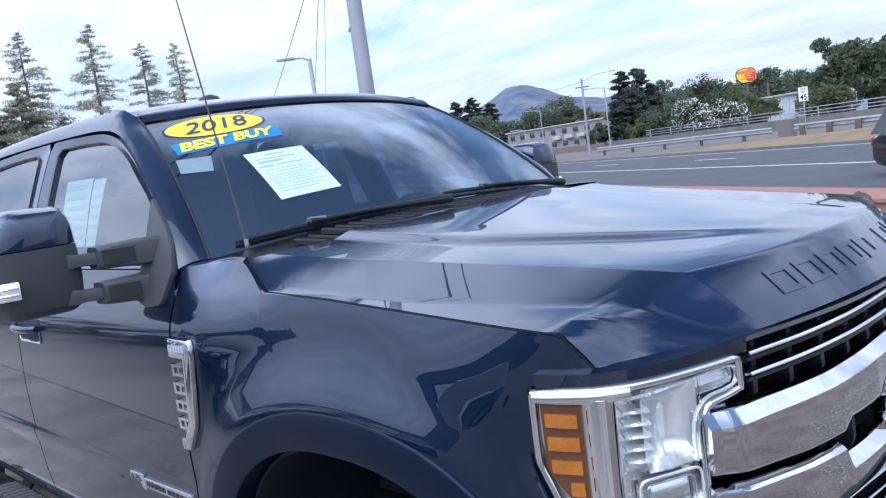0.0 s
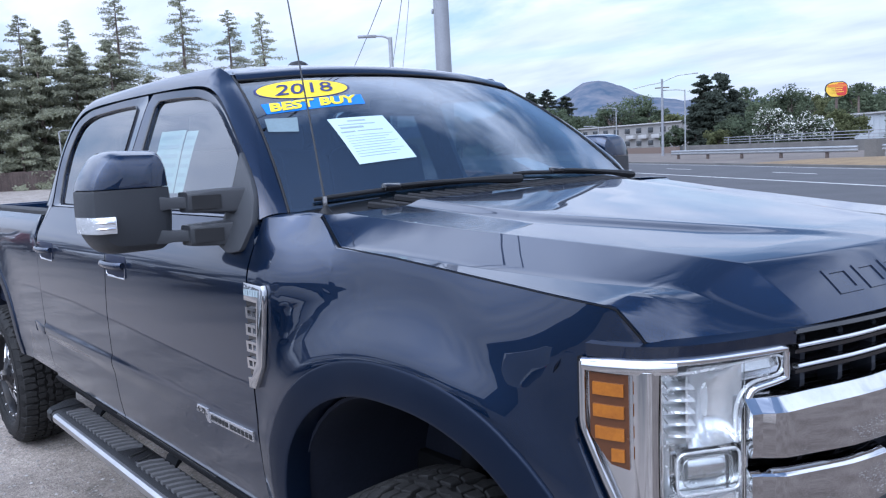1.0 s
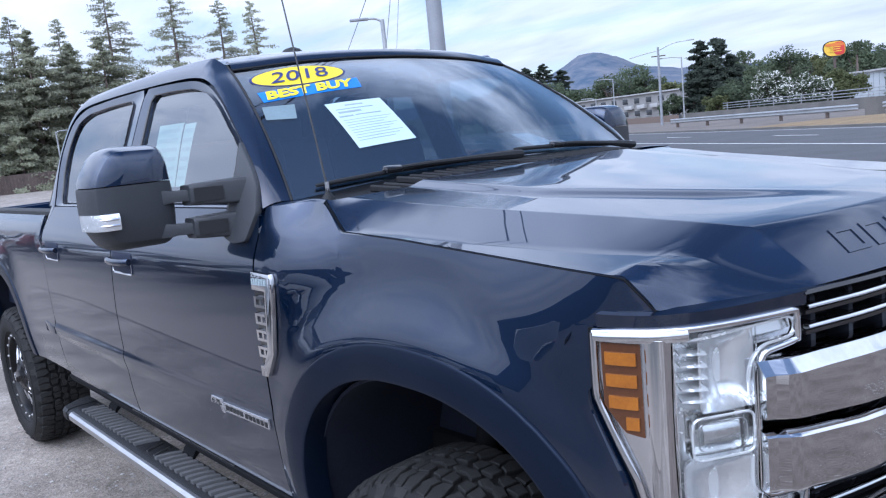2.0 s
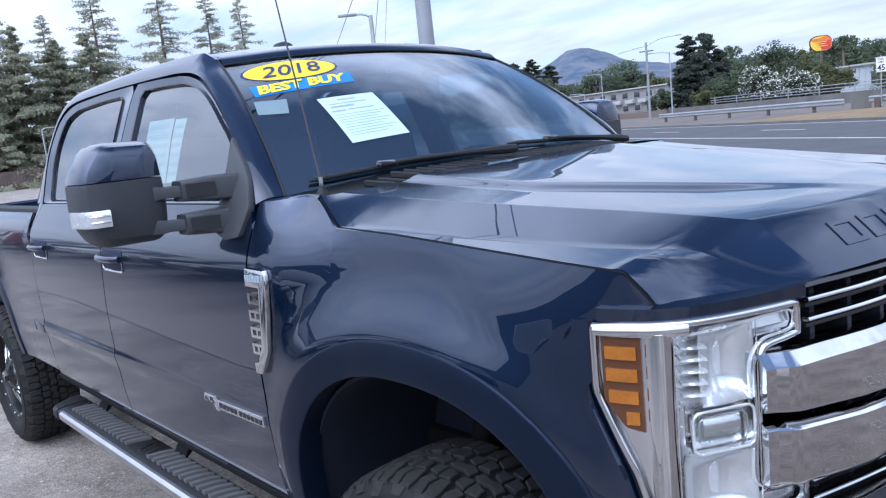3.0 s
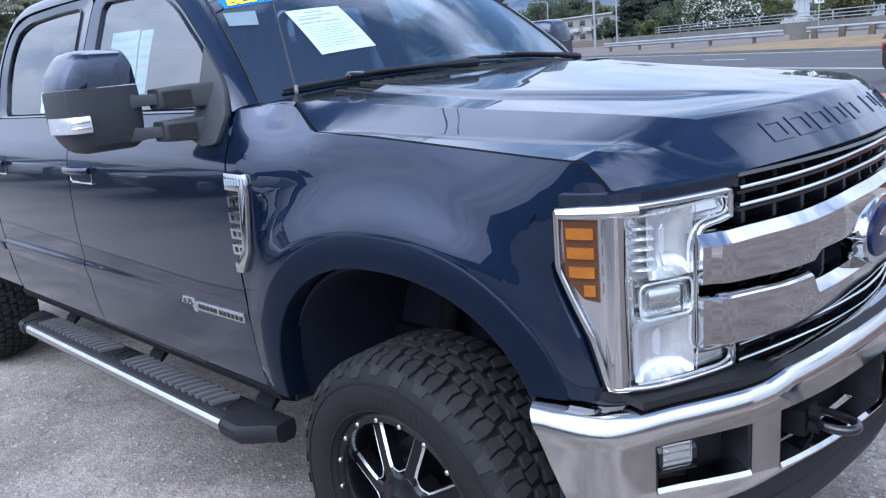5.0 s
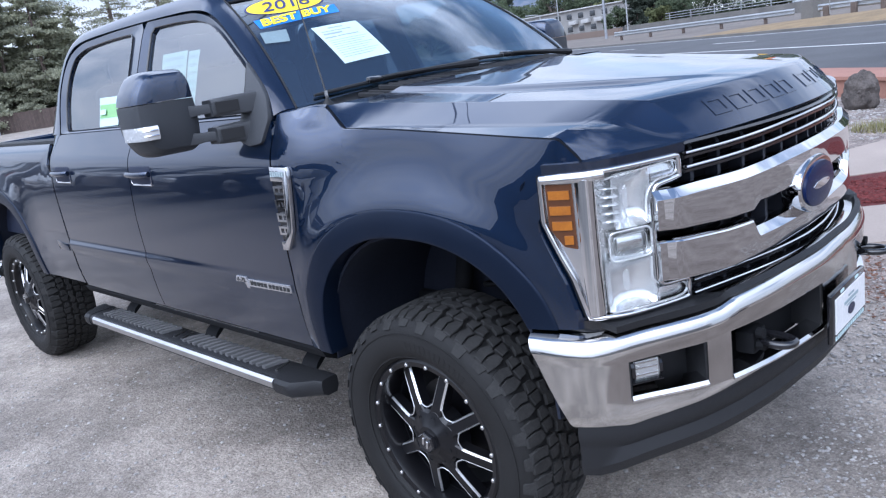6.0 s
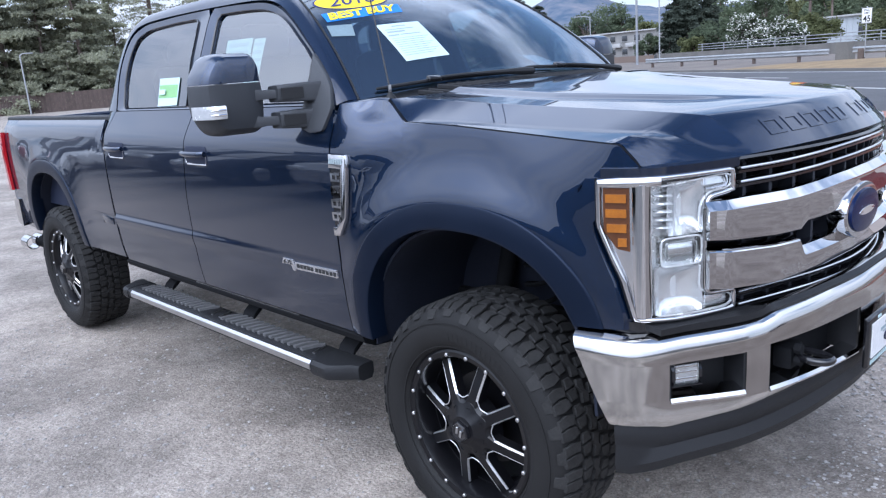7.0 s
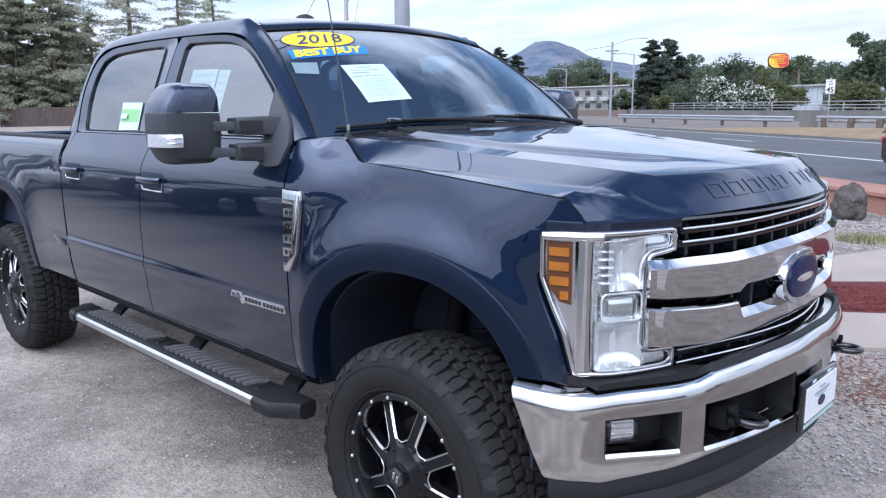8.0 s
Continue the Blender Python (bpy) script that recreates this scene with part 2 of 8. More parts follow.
# Added blend, out of view, so the doors mirror no hard line.
pale_edge(OLDASPHALT, (0.35, 0.30, 0.258), -2.9, -5.0)
ASPHALT = material("road_asphalt", (0.10, 0.10, 0.105), 0.9, 0.0, (0.07, 0.07, 0.074), 0.6, 60, bump=0.004, bscale=120)
LINEWHITE = material("road_marking_white", (0.72, 0.72, 0.7), 0.8, 0.0, (0.5, 0.5, 0.49), 2, 20)
CONCRETE = material("pale_concrete", (0.37, 0.305, 0.262), 0.9, 0.0, (0.30, 0.25, 0.215), 1.5, 60, bump=0.002, bscale=90)
GREYCONC = material("weathered_concrete", (0.19, 0.18, 0.165), 0.9, 0.0, (0.115, 0.11, 0.104), 0.5, 20, bump=0.004, bscale=30)
TERRA = material("terracotta_kerb", (0.35, 0.180, 0.135), 0.85, 0.0, (0.27, 0.138, 0.105), 2, 40, bump=0.003, bscale=60)
MULCH = material("red_lava_mulch", (0.16, 0.03, 0.028), 0.95, 0.0, (0.09, 0.018, 0.018), 9, 60, bump=0.03, bscale=45, island=0.4)
VERGE = material("dusty_verge", (0.20, 0.17, 0.145), 0.95, 0.0, (0.12, 0.105, 0.095), 0.35, 6, bump=0.02, bscale=9)
DRYGRASS = material("dry_grass", (0.29, 0.205, 0.110), 0.95, 0.0, (0.17, 0.122, 0.072), 0.8, 12, bump=0.03, bscale=9)
GALV = material("galvanised_steel", (0.42, 0.43, 0.44), 0.5, 0.6, (0.32, 0.33, 0.34), 2, 30)
WOODPOST = material("weathered_timber", (0.13, 0.10, 0.085), 0.9, 0.0, (0.085, 0.066, 0.056), 4, 40, bump=0.004, bscale=40)
POLEMAT = material("grey_painted_pole", (0.30, 0.31, 0.33), 0.55, 0.2, (0.24, 0.25, 0.27), 2, 30)
FENCEWOOD = material("brown_fence_boards", (0.135, 0.10, 0.088), 0.9, 0.0, (0.085, 0.065, 0.058), 3, 20, island=0.25)
BARK = material("redwood_bark", (0.17, 0.13, 0.11), 0.95, 0.0, (0.10, 0.078, 0.066), 3, 20, bump=0.02, bscale=10)


def foliage(name, base, second, island):
    """Leaves: half of the light that meets them goes on through."""
    m = material(name, base, 0.8, 0.0, second, 0.4, 4, island=island, spec=0.2)
    t = m.node_tree
    b = t.nodes["Principled BSDF"]
    colour = b.inputs["Base Color"].links[0].from_socket
    thru, mix = t.nodes.new("ShaderNodeBsdfTranslucent"), t.nodes.new("ShaderNodeMixShader")
    mix.inputs[0].default_value = 0.5
    t.links.new(colour, thru.inputs["Color"])
    t.links.new(b.outputs[0], mix.inputs[1])
    t.links.new(thru.outputs[0], mix.inputs[2])
    t.links.new(mix.outputs[0], t.nodes["Material Output"].inputs[0])
    return m


# Far paler than needles are: haze before the trees is put in.
NEEDLES = foliage("conifer_needles", (0.46, 0.465, 0.345), (0.28, 0.29, 0.21), 0.4)
LEAVES = foliage("dark_green_leaves", (0.155, 0.19, 0.115), (0.105, 0.13, 0.085), 0.4)
DARKLEAVES = foliage("dark_pine_needles", (0.115, 0.135, 0.105), (0.075, 0.092, 0.074), 0.35)
OLIVELEAVES = foliage("olive_green_leaves", (0.19, 0.20, 0.10), (0.13, 0.145, 0.07), 0.35)
BLOSSOM = material("white_blossom", (0.75, 0.74, 0.68), 0.8, 0.0, (0.6, 0.6, 0.54), island=0.2)
# The haze of distance is put into this blue-grey colour.
HILL = material("far_hazy_hill", (0.185, 0.192, 0.222), 1.0, 0.0, (0.080, 0.115, 0.165), 0.012, 0.04, spec=0.0)
NEARHILL = material("wooded_hillside", (0.13, 0.125, 0.09), 1.0, 0.0, (0.06, 0.075, 0.05), 0.05, 0.3, spec=0.0)
PALETRIM = material("pale_building_trim", (0.40, 0.40, 0.395), 0.8, 0.0, (0.32, 0.32, 0.315), 0.5, 9)
STUCCO = material("grey_stucco", (0.25, 0.245, 0.235), 0.9, 0.0, (0.19, 0.185, 0.18), 0.4, 8)
WHITEWALL = material("white_corrugated_wall", (0.43, 0.46, 0.48), 0.7, 0.0, (0.34, 0.37, 0.39), 0.3, 6)
WINDOWDARK = material("dark_window_glass", (0.03, 0.035, 0.04), 0.08, 0.0, coat=0.6)
SIGNWHITE = material("white_sign_face", (0.8, 0.8, 0.8), 0.5, 0.0)
SIGNBLACK = material("black_sign_ink", (0.02, 0.02, 0.02), 0.6, 0.0)
STONE = material("grey_boulder", (0.125, 0.108, 0.098), 0.95, 0.0, (0.050, 0.043, 0.040), 7, 40, bump=0.02, bscale=18)
WHITEPAINT = material("white_metal_paint", (0.7, 0.7, 0.7), 0.5, 0.0)
CARBLACK = material("black_car_paint", (0.02, 0.022, 0.028), 0.3, 0.3, coat=1.0)
WEED = material("green_weeds", (0.17, 0.17, 0.07), 0.9, 0.0, (0.3, 0.26, 0.14), 6, 30, island=0.3)

# ---- mesh helpers ----
def link_mesh(name, verts, faces, mat, parent=None, label="", angle=35):
    me = bpy.data.meshes.new(name)
    me.from_pydata([tuple(v) for v in verts], [], faces)
    me.validate()
    bm = bmesh.new()
    bm.from_mesh(me)
    bmesh.ops.remove_doubles(bm, verts=bm.verts, dist=1e-5)
    bmesh.ops.recalc_face_normals(bm, faces=bm.faces)
    bm.to_mesh(me)
    bm.free()
    me.materials.append(mat)
    me.polygons.foreach_set("use_smooth", [True] * len(me.polygons))
    me.set_sharp_from_angle(angle=radians(angle))
    ob = new(name, me)
    if parent:
        ob.parent = parent
    if label:
        tagged(ob, label)
    return ob


def part(name, bm, mat, parent, label="", angle=35):
    """Links a bmesh as one mesh object under a thing or a part."""
    me = bpy.data.meshes.new(name)
    bmesh.ops.recalc_face_normals(bm, faces=bm.faces)
    bm.to_mesh(me)
    bm.free()
    me.materials.append(mat)
    me.polygons.foreach_set("use_smooth", [True] * len(me.polygons))
    me.set_sharp_from_angle(angle=radians(angle))
    ob = new(name, me)
    if parent:
        ob.parent = parent
    if label:
        tagged(ob, label)
    return ob


def thing(name, label, category, at=(0, 0, 0), group="", kind="", turn=0.0):
    ob = new(name)
    ob.empty_display_size = 0.1
    ob.matrix_basis = pose(*at, 0, 0, turn)
    return tagged(ob, label, category, group, kind)


def lerp(table, x):
    xs, ys = [p[0] for p in table], [p[1] for p in table]
    return float(np.interp(x, xs, ys))


def soft(table, x, w):
    """The table read with its corners rounded over a width w."""
    xs, ys = [p[0] for p in table], [p[1] for p in table]
    return float(np.interp([x - w, x - w * 0.6, x - w * 0.25, x, x + w * 0.25, x + w * 0.6, x + w], xs, ys) @ np.array((0.05, 0.12, 0.21, 0.24, 0.21, 0.12, 0.05)))


SILK_T = np.linspace(-2.4, 2.4, 25)
SILK_K = np.exp(-SILK_T ** 2 / 2) / np.exp(-SILK_T ** 2 / 2).sum()


def silk(table, x, w):
    """The table read through a bell-shaped window of width w: free of corners, for panels that mirror."""
    return float(np.interp(x + SILK_T * w, [p[0] for p in table], [p[1] for p in table]) @ SILK_K)


def smooth(t):
    t = min(1.0, max(0.0, t))
    return t * t * (3 - 2 * t)


def curve(points, n):
    """n points along a smooth curve through the given ones, evenly spaced by length."""
    p = np.array(points, float)
    p = np.vstack([2 * p[0] - p[1], p, 2 * p[-1] - p[-2]])
    out = []
    for a, b, c, d in zip(p, p[1:], p[2:], p[3:]):
        for t in np.linspace(0, 1, 24, endpoint=False):
            out.append(0.5 * (2 * b + (c - a) * t + (2 * a - 5 * b + 4 * c - d) * t * t + (3 * b - a - 3 * c + d) * t ** 3))
    out.append(p[-2])
    out = np.array(out)
    run = np.r_[0, np.cumsum(np.linalg.norm(np.diff(out, axis=0), axis=1))]
    return np.stack([np.interp(np.linspace(0, run[-1], n), run, out[:, k]) for k in range(p.shape[1])], 1)


def along(points, n):
    """n points along a polyline, evenly spaced by length."""
    p = np.array(points, float)
    run = np.r_[0, np.cumsum(np.linalg.norm(np.diff(p, axis=0), axis=1))]
    return np.stack([np.interp(np.linspace(0, run[-1], n), run, p[:, k]) for k in range(p.shape[1])], 1)


def shell(grid, thick):
    """A sheet of points (rows x columns x 3) with thickness; thick > 0 goes against the sheet's normal."""
    g = np.array(grid, float)
    nu, nv = g.shape[:2]
    du, dv = np.gradient(g, axis=0), np.gradient(g, axis=1)
    nrm = np.cross(du, dv)
    nrm /= np.maximum(np.linalg.norm(nrm, axis=2, keepdims=True), 1e-9)
    verts = np.concatenate([g.reshape(-1, 3), (g - nrm * thick).reshape(-1, 3)])
    k, off, faces = (lambda i, j: i * nv + j), nu * nv, []
    for i in range(nu - 1):
        for j in range(nv - 1):
            q = (k(i, j), k(i + 1, j), k(i + 1, j + 1), k(i, j + 1))
            faces += [q, tuple(off + v for v in reversed(q))]
    rim = [k(i, 0) for i in range(nu)] + [k(nu - 1, j) for j in range(1, nv)] + [k(i, nv - 1) for i in range(nu - 2, -1, -1)] + [k(0, j) for j in range(nv - 2, 0, -1)]
    for a, b in zip(rim, rim[1:] + rim[:1]):
        faces.append((a, b, off + b, off + a))
    return verts, faces


def sheet(name, grid, thick, mat, parent, label="", mirror=False, angle=35):
    g = np.array(grid, float)
    if mirror:
        g = g * np.array([1, -1, 1])
        thick = -thick
    return link_mesh(name, *shell(g, thick), mat, parent, label, angle)


def sweep(name, rings, mat, parent, label="", closed=False, caps=True, mirror=False, angle=35):
    """Joins closed rings of points, each with the same count, into a solid."""
    r = np.array(rings, float)
    if mirror:
        r = r * np.array([1, -1, 1])
    n, m = r.shape[:2]
    faces = []
    for i in range(n if closed else n - 1):
        a, b = i * m, ((i + 1) % n) * m
        faces += [(a + j, a + (j + 1) % m, b + (j + 1) % m, b + j) for j in range(m)]
    if caps and not closed:
        faces += [tuple(range(m - 1, -1, -1)), tuple((n - 1) * m + j for j in range(m))]
    return link_mesh(name, r.reshape(-1, 3), faces, mat, parent, label, angle)


def tube_rings(points, radius, sides=10):
    p = np.array(points, float)
    tan = np.gradient(p, axis=0)
    tan /= np.linalg.norm(tan, axis=1, keepdims=True)
    ref = np.array((0, 0, 1.0)) if abs(tan[:, 2]).max() < 0.9 else np.array((1.0, 0.13, 0))
    rad = np.broadcast_to(np.array(radius, float), (len(p),))
    rings = []
    for q, t, r in zip(p, tan, rad):
        a = np.cross(t, ref)
        a /= np.linalg.norm(a)
        b = np.cross(t, a)
        rings.append([q + r * (math.cos(w) * a + math.sin(w) * b) for w in np.linspace(0, 2 * math.pi, sides, endpoint=False)])
    return rings


def tube(name, points, radius, mat, parent, label="", sides=10, mirror=False):
    return sweep(name, tube_rings(points, radius, sides), mat, parent, label, mirror=mirror, angle=50)


def box_bm(size, at=(0, 0, 0), bevel=0.0, segs=2, turn=None):
    bm = bmesh.new()
    bmesh.ops.create_cube(bm, size=1.0, matrix=Matrix.Diagonal((*size, 1)))
    if bevel:
        bmesh.ops.bevel(bm, geom=list(bm.edges), offset=bevel, segments=segs, affect="EDGES", profile=0.5)
    bmesh.ops.transform(bm, verts=bm.verts, matrix=Matrix.Translation(at) @ (turn or Matrix()))
    return bm


def join_bm(a, b):
    """Adds b's geometry to a."""
    me = bpy.data.meshes.new("scratch")
    b.to_mesh(me)
    b.free()
    a.from_mesh(me)
    bpy.data.meshes.remove(me)
    return a


def prism(name, outline, place, d0, d1, mat, parent, label="", bevel=0.0, angle=35):
    """Extrudes a 2D outline from depth d0 to d1; place(u, v, d) gives the point."""
    bm = bmesh.new()
    low = [bm.verts.new(place(u, v, d0)) for u, v in outline]
    top = [bm.verts.new(place(u, v, d1)) for u, v in outline]
    n = len(outline)
    bm.faces.new(list(reversed(low)))
    face = bm.faces.new(top)
    for i in range(n):
        bm.faces.new((low[i], low[(i + 1) % n], top[(i + 1) % n], top[i]))
    bmesh.ops.recalc_face_normals(bm, faces=bm.faces)
    if bevel:
        bmesh.ops.bevel(bm, geom=list(face.edges), offset=bevel, segments=2, affect="EDGES", profile=0.5)
    return part(name, bm, mat, parent, label, angle)


def rounded(points, r, n=4):
    """A closed outline with its corners rounded by r."""
    out, k = [], len(points)
    for i in range(k):
        p, a, b = (np.array(points[j % k], float) for j in (i, i - 1, i + 1))
        u, v = a - p, b - p
        lu, lv = np.linalg.norm(u), np.linalg.norm(v)
        c = min(r, lu * 0.45, lv * 0.45)
        s, e = p + u / lu * c, p + v / lv * c
        for t in np.linspace(0, 1, n + 1):
            out.append(tuple((1 - t) ** 2 * s + 2 * t * (1 - t) * p + t * t * e))
    return out


def revolve_bm(profile, n=48, mat4=None):
    """Turns a profile of (radius, y) about the y axis."""
    bm = bmesh.new()
    rows = []
    for r, y in profile:
        rows.append([bm.verts.new((r * math.cos(w), y, r * math.sin(w))) for w in np.linspace(0, 2 * math.pi, n, endpoint=False)])
    for a, b in zip(rows, rows[1:]):
        for j in range(n):
            bm.faces.new((a[j], a[(j + 1) % n], b[(j + 1) % n], b[j]))
    if mat4:
        bmesh.ops.transform(bm, verts=bm.verts, matrix=mat4)
    return bm

# ---- the pickup truck: x ahead, y to its left, ground at z = 0, front axle at x = 0 ----
truck = thing("pickup_truck", "lifted dark navy crew-cab pickup truck with chrome grille, parked on gravel", "pickup truck")
R_TYRE, BASE = 0.4535, -4.06
DOOR_Y = [(0.40, 0.88), (0.60, 0.935), (0.70, 0.962), (0.80, 0.978), (0.905, 0.985), (1.05, 0.990), (1.25, 0.993), (1.38, 0.990), (1.43, 0.984), (1.47, 0.968), (1.56, 0.928), (1.60, 0.913), (1.80, 0.847), (1.95, 0.784), (2.03, 0.745), (2.06, 0.73), (2.25, 0.62)]
SEAM_Y = [(-0.60, 0.800), (-0.40, 0.836), (-0.335, 0.857), (-0.222, 0.886), (0.18, 0.886), (0.48, 0.879), (0.60, 0.871), (0.614, 0.869), (0.64, 0.858), (0.664, 0.845), (0.68, 0.836)]
SEAM_Z = [(-0.60, 1.600), (-0.40, 1.590), (-0.335, 1.584), (-0.222, 1.508), (0.0, 1.497), (0.18, 1.483), (0.40, 1.464), (0.55, 1.451), (0.60, 1.447), (0.614, 1.444), (0.64, 1.412), (0.664, 1.379), (0.68, 1.362)]
# the fender's shoulder: the line from which its side falls
SHOULDER_Y = [(-0.56, 0.957), (-0.40, 0.917), (-0.25, 0.892), (-0.10, 0.887), (0.18, 0.886), (0.48, 0.879), (0.60, 0.871), (0.614, 0.869), (0.64, 0.858), (0.664, 0.845), (0.70, 0.825)]
SHOULDER_Z = [(-0.56, 1.497), (-0.25, 1.509), (0.0, 1.497), (0.18, 1.483), (0.40, 1.464), (0.55, 1.451), (0.60, 1.447), (0.614, 1.444), (0.64, 1.412), (0.664, 1.379), (0.70, 1.34)]
BELT_Y = [(-0.60, 0.968), (-0.20, 0.962), (0.20, 0.957), (0.40, 0.936), (0.553, 0.905), (0.60, 0.893), (0.66, 0.868)]
BELT_NOSE_Y = [(-0.60, 0.968), (-0.20, 0.962), (0.20, 0.957), (0.40, 0.936), (0.553, 0.905), (0.60, 0.891), (0.64, 0.874), (0.68, 0.852)]


def door_y(z, x=0.0):
    """Half width over the doors: a full side, a tight shoulder at the belt and a raised line low down that fades forwards."""
    y = silk(DOOR_Y, z, 0.045 - 0.030 * smooth((z - 1.26) / 0.14))
    line = 0.002 + 0.008 * smooth((-0.75 - x) / 1.6)
    return y + line * smooth((z - 0.890) / 0.060) * (1 - smooth((z - 0.954) / 0.034))


def fender_y(x, z):
    """Half width over the front fender: a shoulder line, a full side below it and a lean towards the cowl above it."""
    w = 0.075 - 0.071 * smooth((x - 0.36) / 0.22)
    ye, ze = silk(SHOULDER_Y, x, w), silk(SHOULDER_Z, x, w)
    k = smooth((z - 1.16) / 0.20)
    yb = silk(BELT_Y, x, 0.07) * (1 - k) + silk(BELT_NOSE_Y, x, 0.03 + 0.04 * smooth((0.52 - x) / 0.2)) * k
    if z > ze:
        ys, zs = lerp(SEAM_Y, x) + 0.003, lerp(SEAM_Z, x)
        y = ye + (ys - ye) * min(1.0, (z - ze) / (zs - ze)) if zs > ze + 0.012 else ye - 0.42 * (z - ze)
    else:
        t = min(1.0, (ze - z) / (ze - 1.06))
        y = ye + (yb - ye) * (1 - (1 - t) ** 2.2)
    low, high = smooth((-0.12 - x) / 0.42), smooth((-0.335 - x) / 0.205)
    return y + (door_y(z) - y) * (low + (high - low) * smooth((z - ze + 0.045) / 0.095))


def side_y(x, z):
    """Half width of the body at a place of the side view."""
    if x > -0.565:
        return fender_y(x, z)
    if x < -2.815:
        z = min(z, 1.53)
        y = silk(DOOR_Y, min(z, 1.40), 0.05) - 0.012 - 0.02 * smooth((-4.5 - x) / 0.45)
        y -= soft([(1.3, 0), (1.44, 0), (1.49, 0.016), (1.53, 0.050), (1.6, 0.1)], z, 0.02)
        return y
    return door_y(z, x)


def spt(x, z, out=0.0):
    return (x, -(side_y(x, z) + out), z)


def arch_point(cx, w):
    c, q = abs(math.cos(w)), max(0.0, math.sin(w))
    r = 0.468 / (c ** 2.4 + q ** 2.4) ** (1 / 2.4)
    return np.array((cx + r * math.cos(w), 0.70 + r * math.sin(w)))


def arch_panel(name, cx, rows, n_out, facet=False):
    """A side panel from a wheel arch out to its edge, with the darkened flare round the arch. rows: (turn, way point or
    None, edge).
    """
    body, lip = [], []
    for w, via, edge in rows:
        a, edge = arch_point(cx, w), np.array(edge, float)
        legs = [a, a + 0.8 * (edge - a) if via is None else np.array(via, float), edge]
        run = np.r_[0, np.cumsum([np.linalg.norm(q - p) for p, q in zip(legs, legs[1:])])]
        at = lambda m: [float(np.interp(m, run, [p[k] for p in legs])) for k in (0, 1)]
        long = run[-1]
        band = min(0.092, long * 0.55)
        crown = smooth((math.sin(w) - 0.62) / 0.25) if facet else 0.0
        swell = lambda m: 0.010 * (1 - smooth((m - band) / 0.10)) + crown * (0.005 * (1 - smooth((m - band) / 0.09)) * smooth((0.42 - at(m)[0]) / 0.20) - 0.009 * math.exp(-((m - band - 0.14) / 0.060) ** 2) * smooth((0.36 - at(m)[0]) / 0.26))
        lip.append([spt(*at(0.0), -0.06), spt(*at(0.0), 0.010)] + [spt(*at(band * f), o) for f, o in ((0.015, 0.0150), (0.05, 0.0165), (0.12, 0.0172), (0.5, 0.0178), (0.92, 0.0172), (0.97, 0.0160), (0.99, 0.0140), (1.0, 0.006))])
        fold = 0.028 * smooth((1.255 - edge[1]) / 0.05) if facet and edge[0] > 0.54 else 0.0
        last = max(long - (0.024 if fold else 0.006), band + 0.05)
        marks = [band * 0.9, band, band + 0.012] + list(np.linspace(band + 0.03, max(run[1], band + 0.04), n_out - 5)) + list(np.linspace(max(run[1], band + 0.04), max(last, band + 0.05), 7))[1:] + [last + (long - last) * f for f in (0.04, 0.94, 1.0)]
        row = [spt(*at(m), swell(m) - (fold * smooth((m - last) / (long - last) * 0.5 + 0.0) * 2.0 if m > last else 0.0)) for m in marks]
        if facet and via is not None or facet and edge[1] > lerp(SEAM_Z, edge[0]) - 0.01 and -0.22 < edge[0] < 0.62:
            x, y, z = row[-1]
            row += [(x, y + 0.003, z + 0.0012), (x, y + 0.010, z + 0.0012)]
        else:
            x, y, z = row[-1]
            row += [(x, y + 0.003, z), (x, y + 0.008, z)]
        body.append(row)
    for flip in (False, True):
        panel = sheet(name, body, -0.010, PAINT, truck, mirror=flip, angle=26)
        sheet("wheel_flare", lip, -0.008, FLAREPAINT, panel, "satin dark navy wheel-arch flare", mirror=flip, angle=40)


def polar(cx, p):
    return math.atan2(max(0.0, p[1] - 0.70), p[0] - cx)


# Navy body paint over again, with the flare's shade put into its colour.
FLAREPAINT = material("darkened_flare_paint", (0.0058, 0.0125, 0.0300), 0.34, 0.5, (0.0050, 0.0108, 0.0260), 5, 300, spec=0.4, bump=0.0002, bscale=700)
LAMP_EDGE = [(0.648, 0.928), (0.648, 0.966), (0.618, 1.075), (0.553, 1.222), (0.553, 1.350)]
w0 = min(np.linspace(0.05, 1.2, 200), key=lambda w: abs(arch_point(0.05, w)[1] - 0.928))
fender_rows = []
for p in [q for a, b in zip(LAMP_EDGE, LAMP_EDGE[1:]) for q in along([a, b], max(3, int(math.dist(a, b) / 0.02)))[:-1]] + [LAMP_EDGE[-1]]:
    fender_rows.append((w0 + (radians(49) - w0) * min(1.0, max(0.0, (p[1] - 0.928) / 0.422)) ** 0.9, None, p))
NOSE = [(0.672, 1.362), (0.662, 1.378), (0.638, 1.410), (0.612, 1.441)]
for q in (0.15, 0.3, 0.45, 0.6, 0.75, 0.9):
    fender_rows.append((radians(49.0 + 0.3 * q), (0.512 + 0.003 * q, 1.351 + 0.005 * q), (0.553 + 0.119 * q, 1.350 + 0.012 * q)))
for k, p in enumerate(along(NOSE, 10)):
    fender_rows.append((radians(49.3 + 0.35 * k), (0.515, 1.356 + 0.006 * k), p))
for x in np.linspace(0.600, -0.222, 44):
    p = np.array((x, lerp(SEAM_Z, x) - 0.0028))
    w = max(radians(52.8 + (0.60 - x) * 20), polar(0.05, p))
    k = min(1.0, max(0.0, (x - 0.30) / 0.30))
    fender_rows.append((w, (x - 0.085 * k - 0.002, p[1] - 0.029), p))
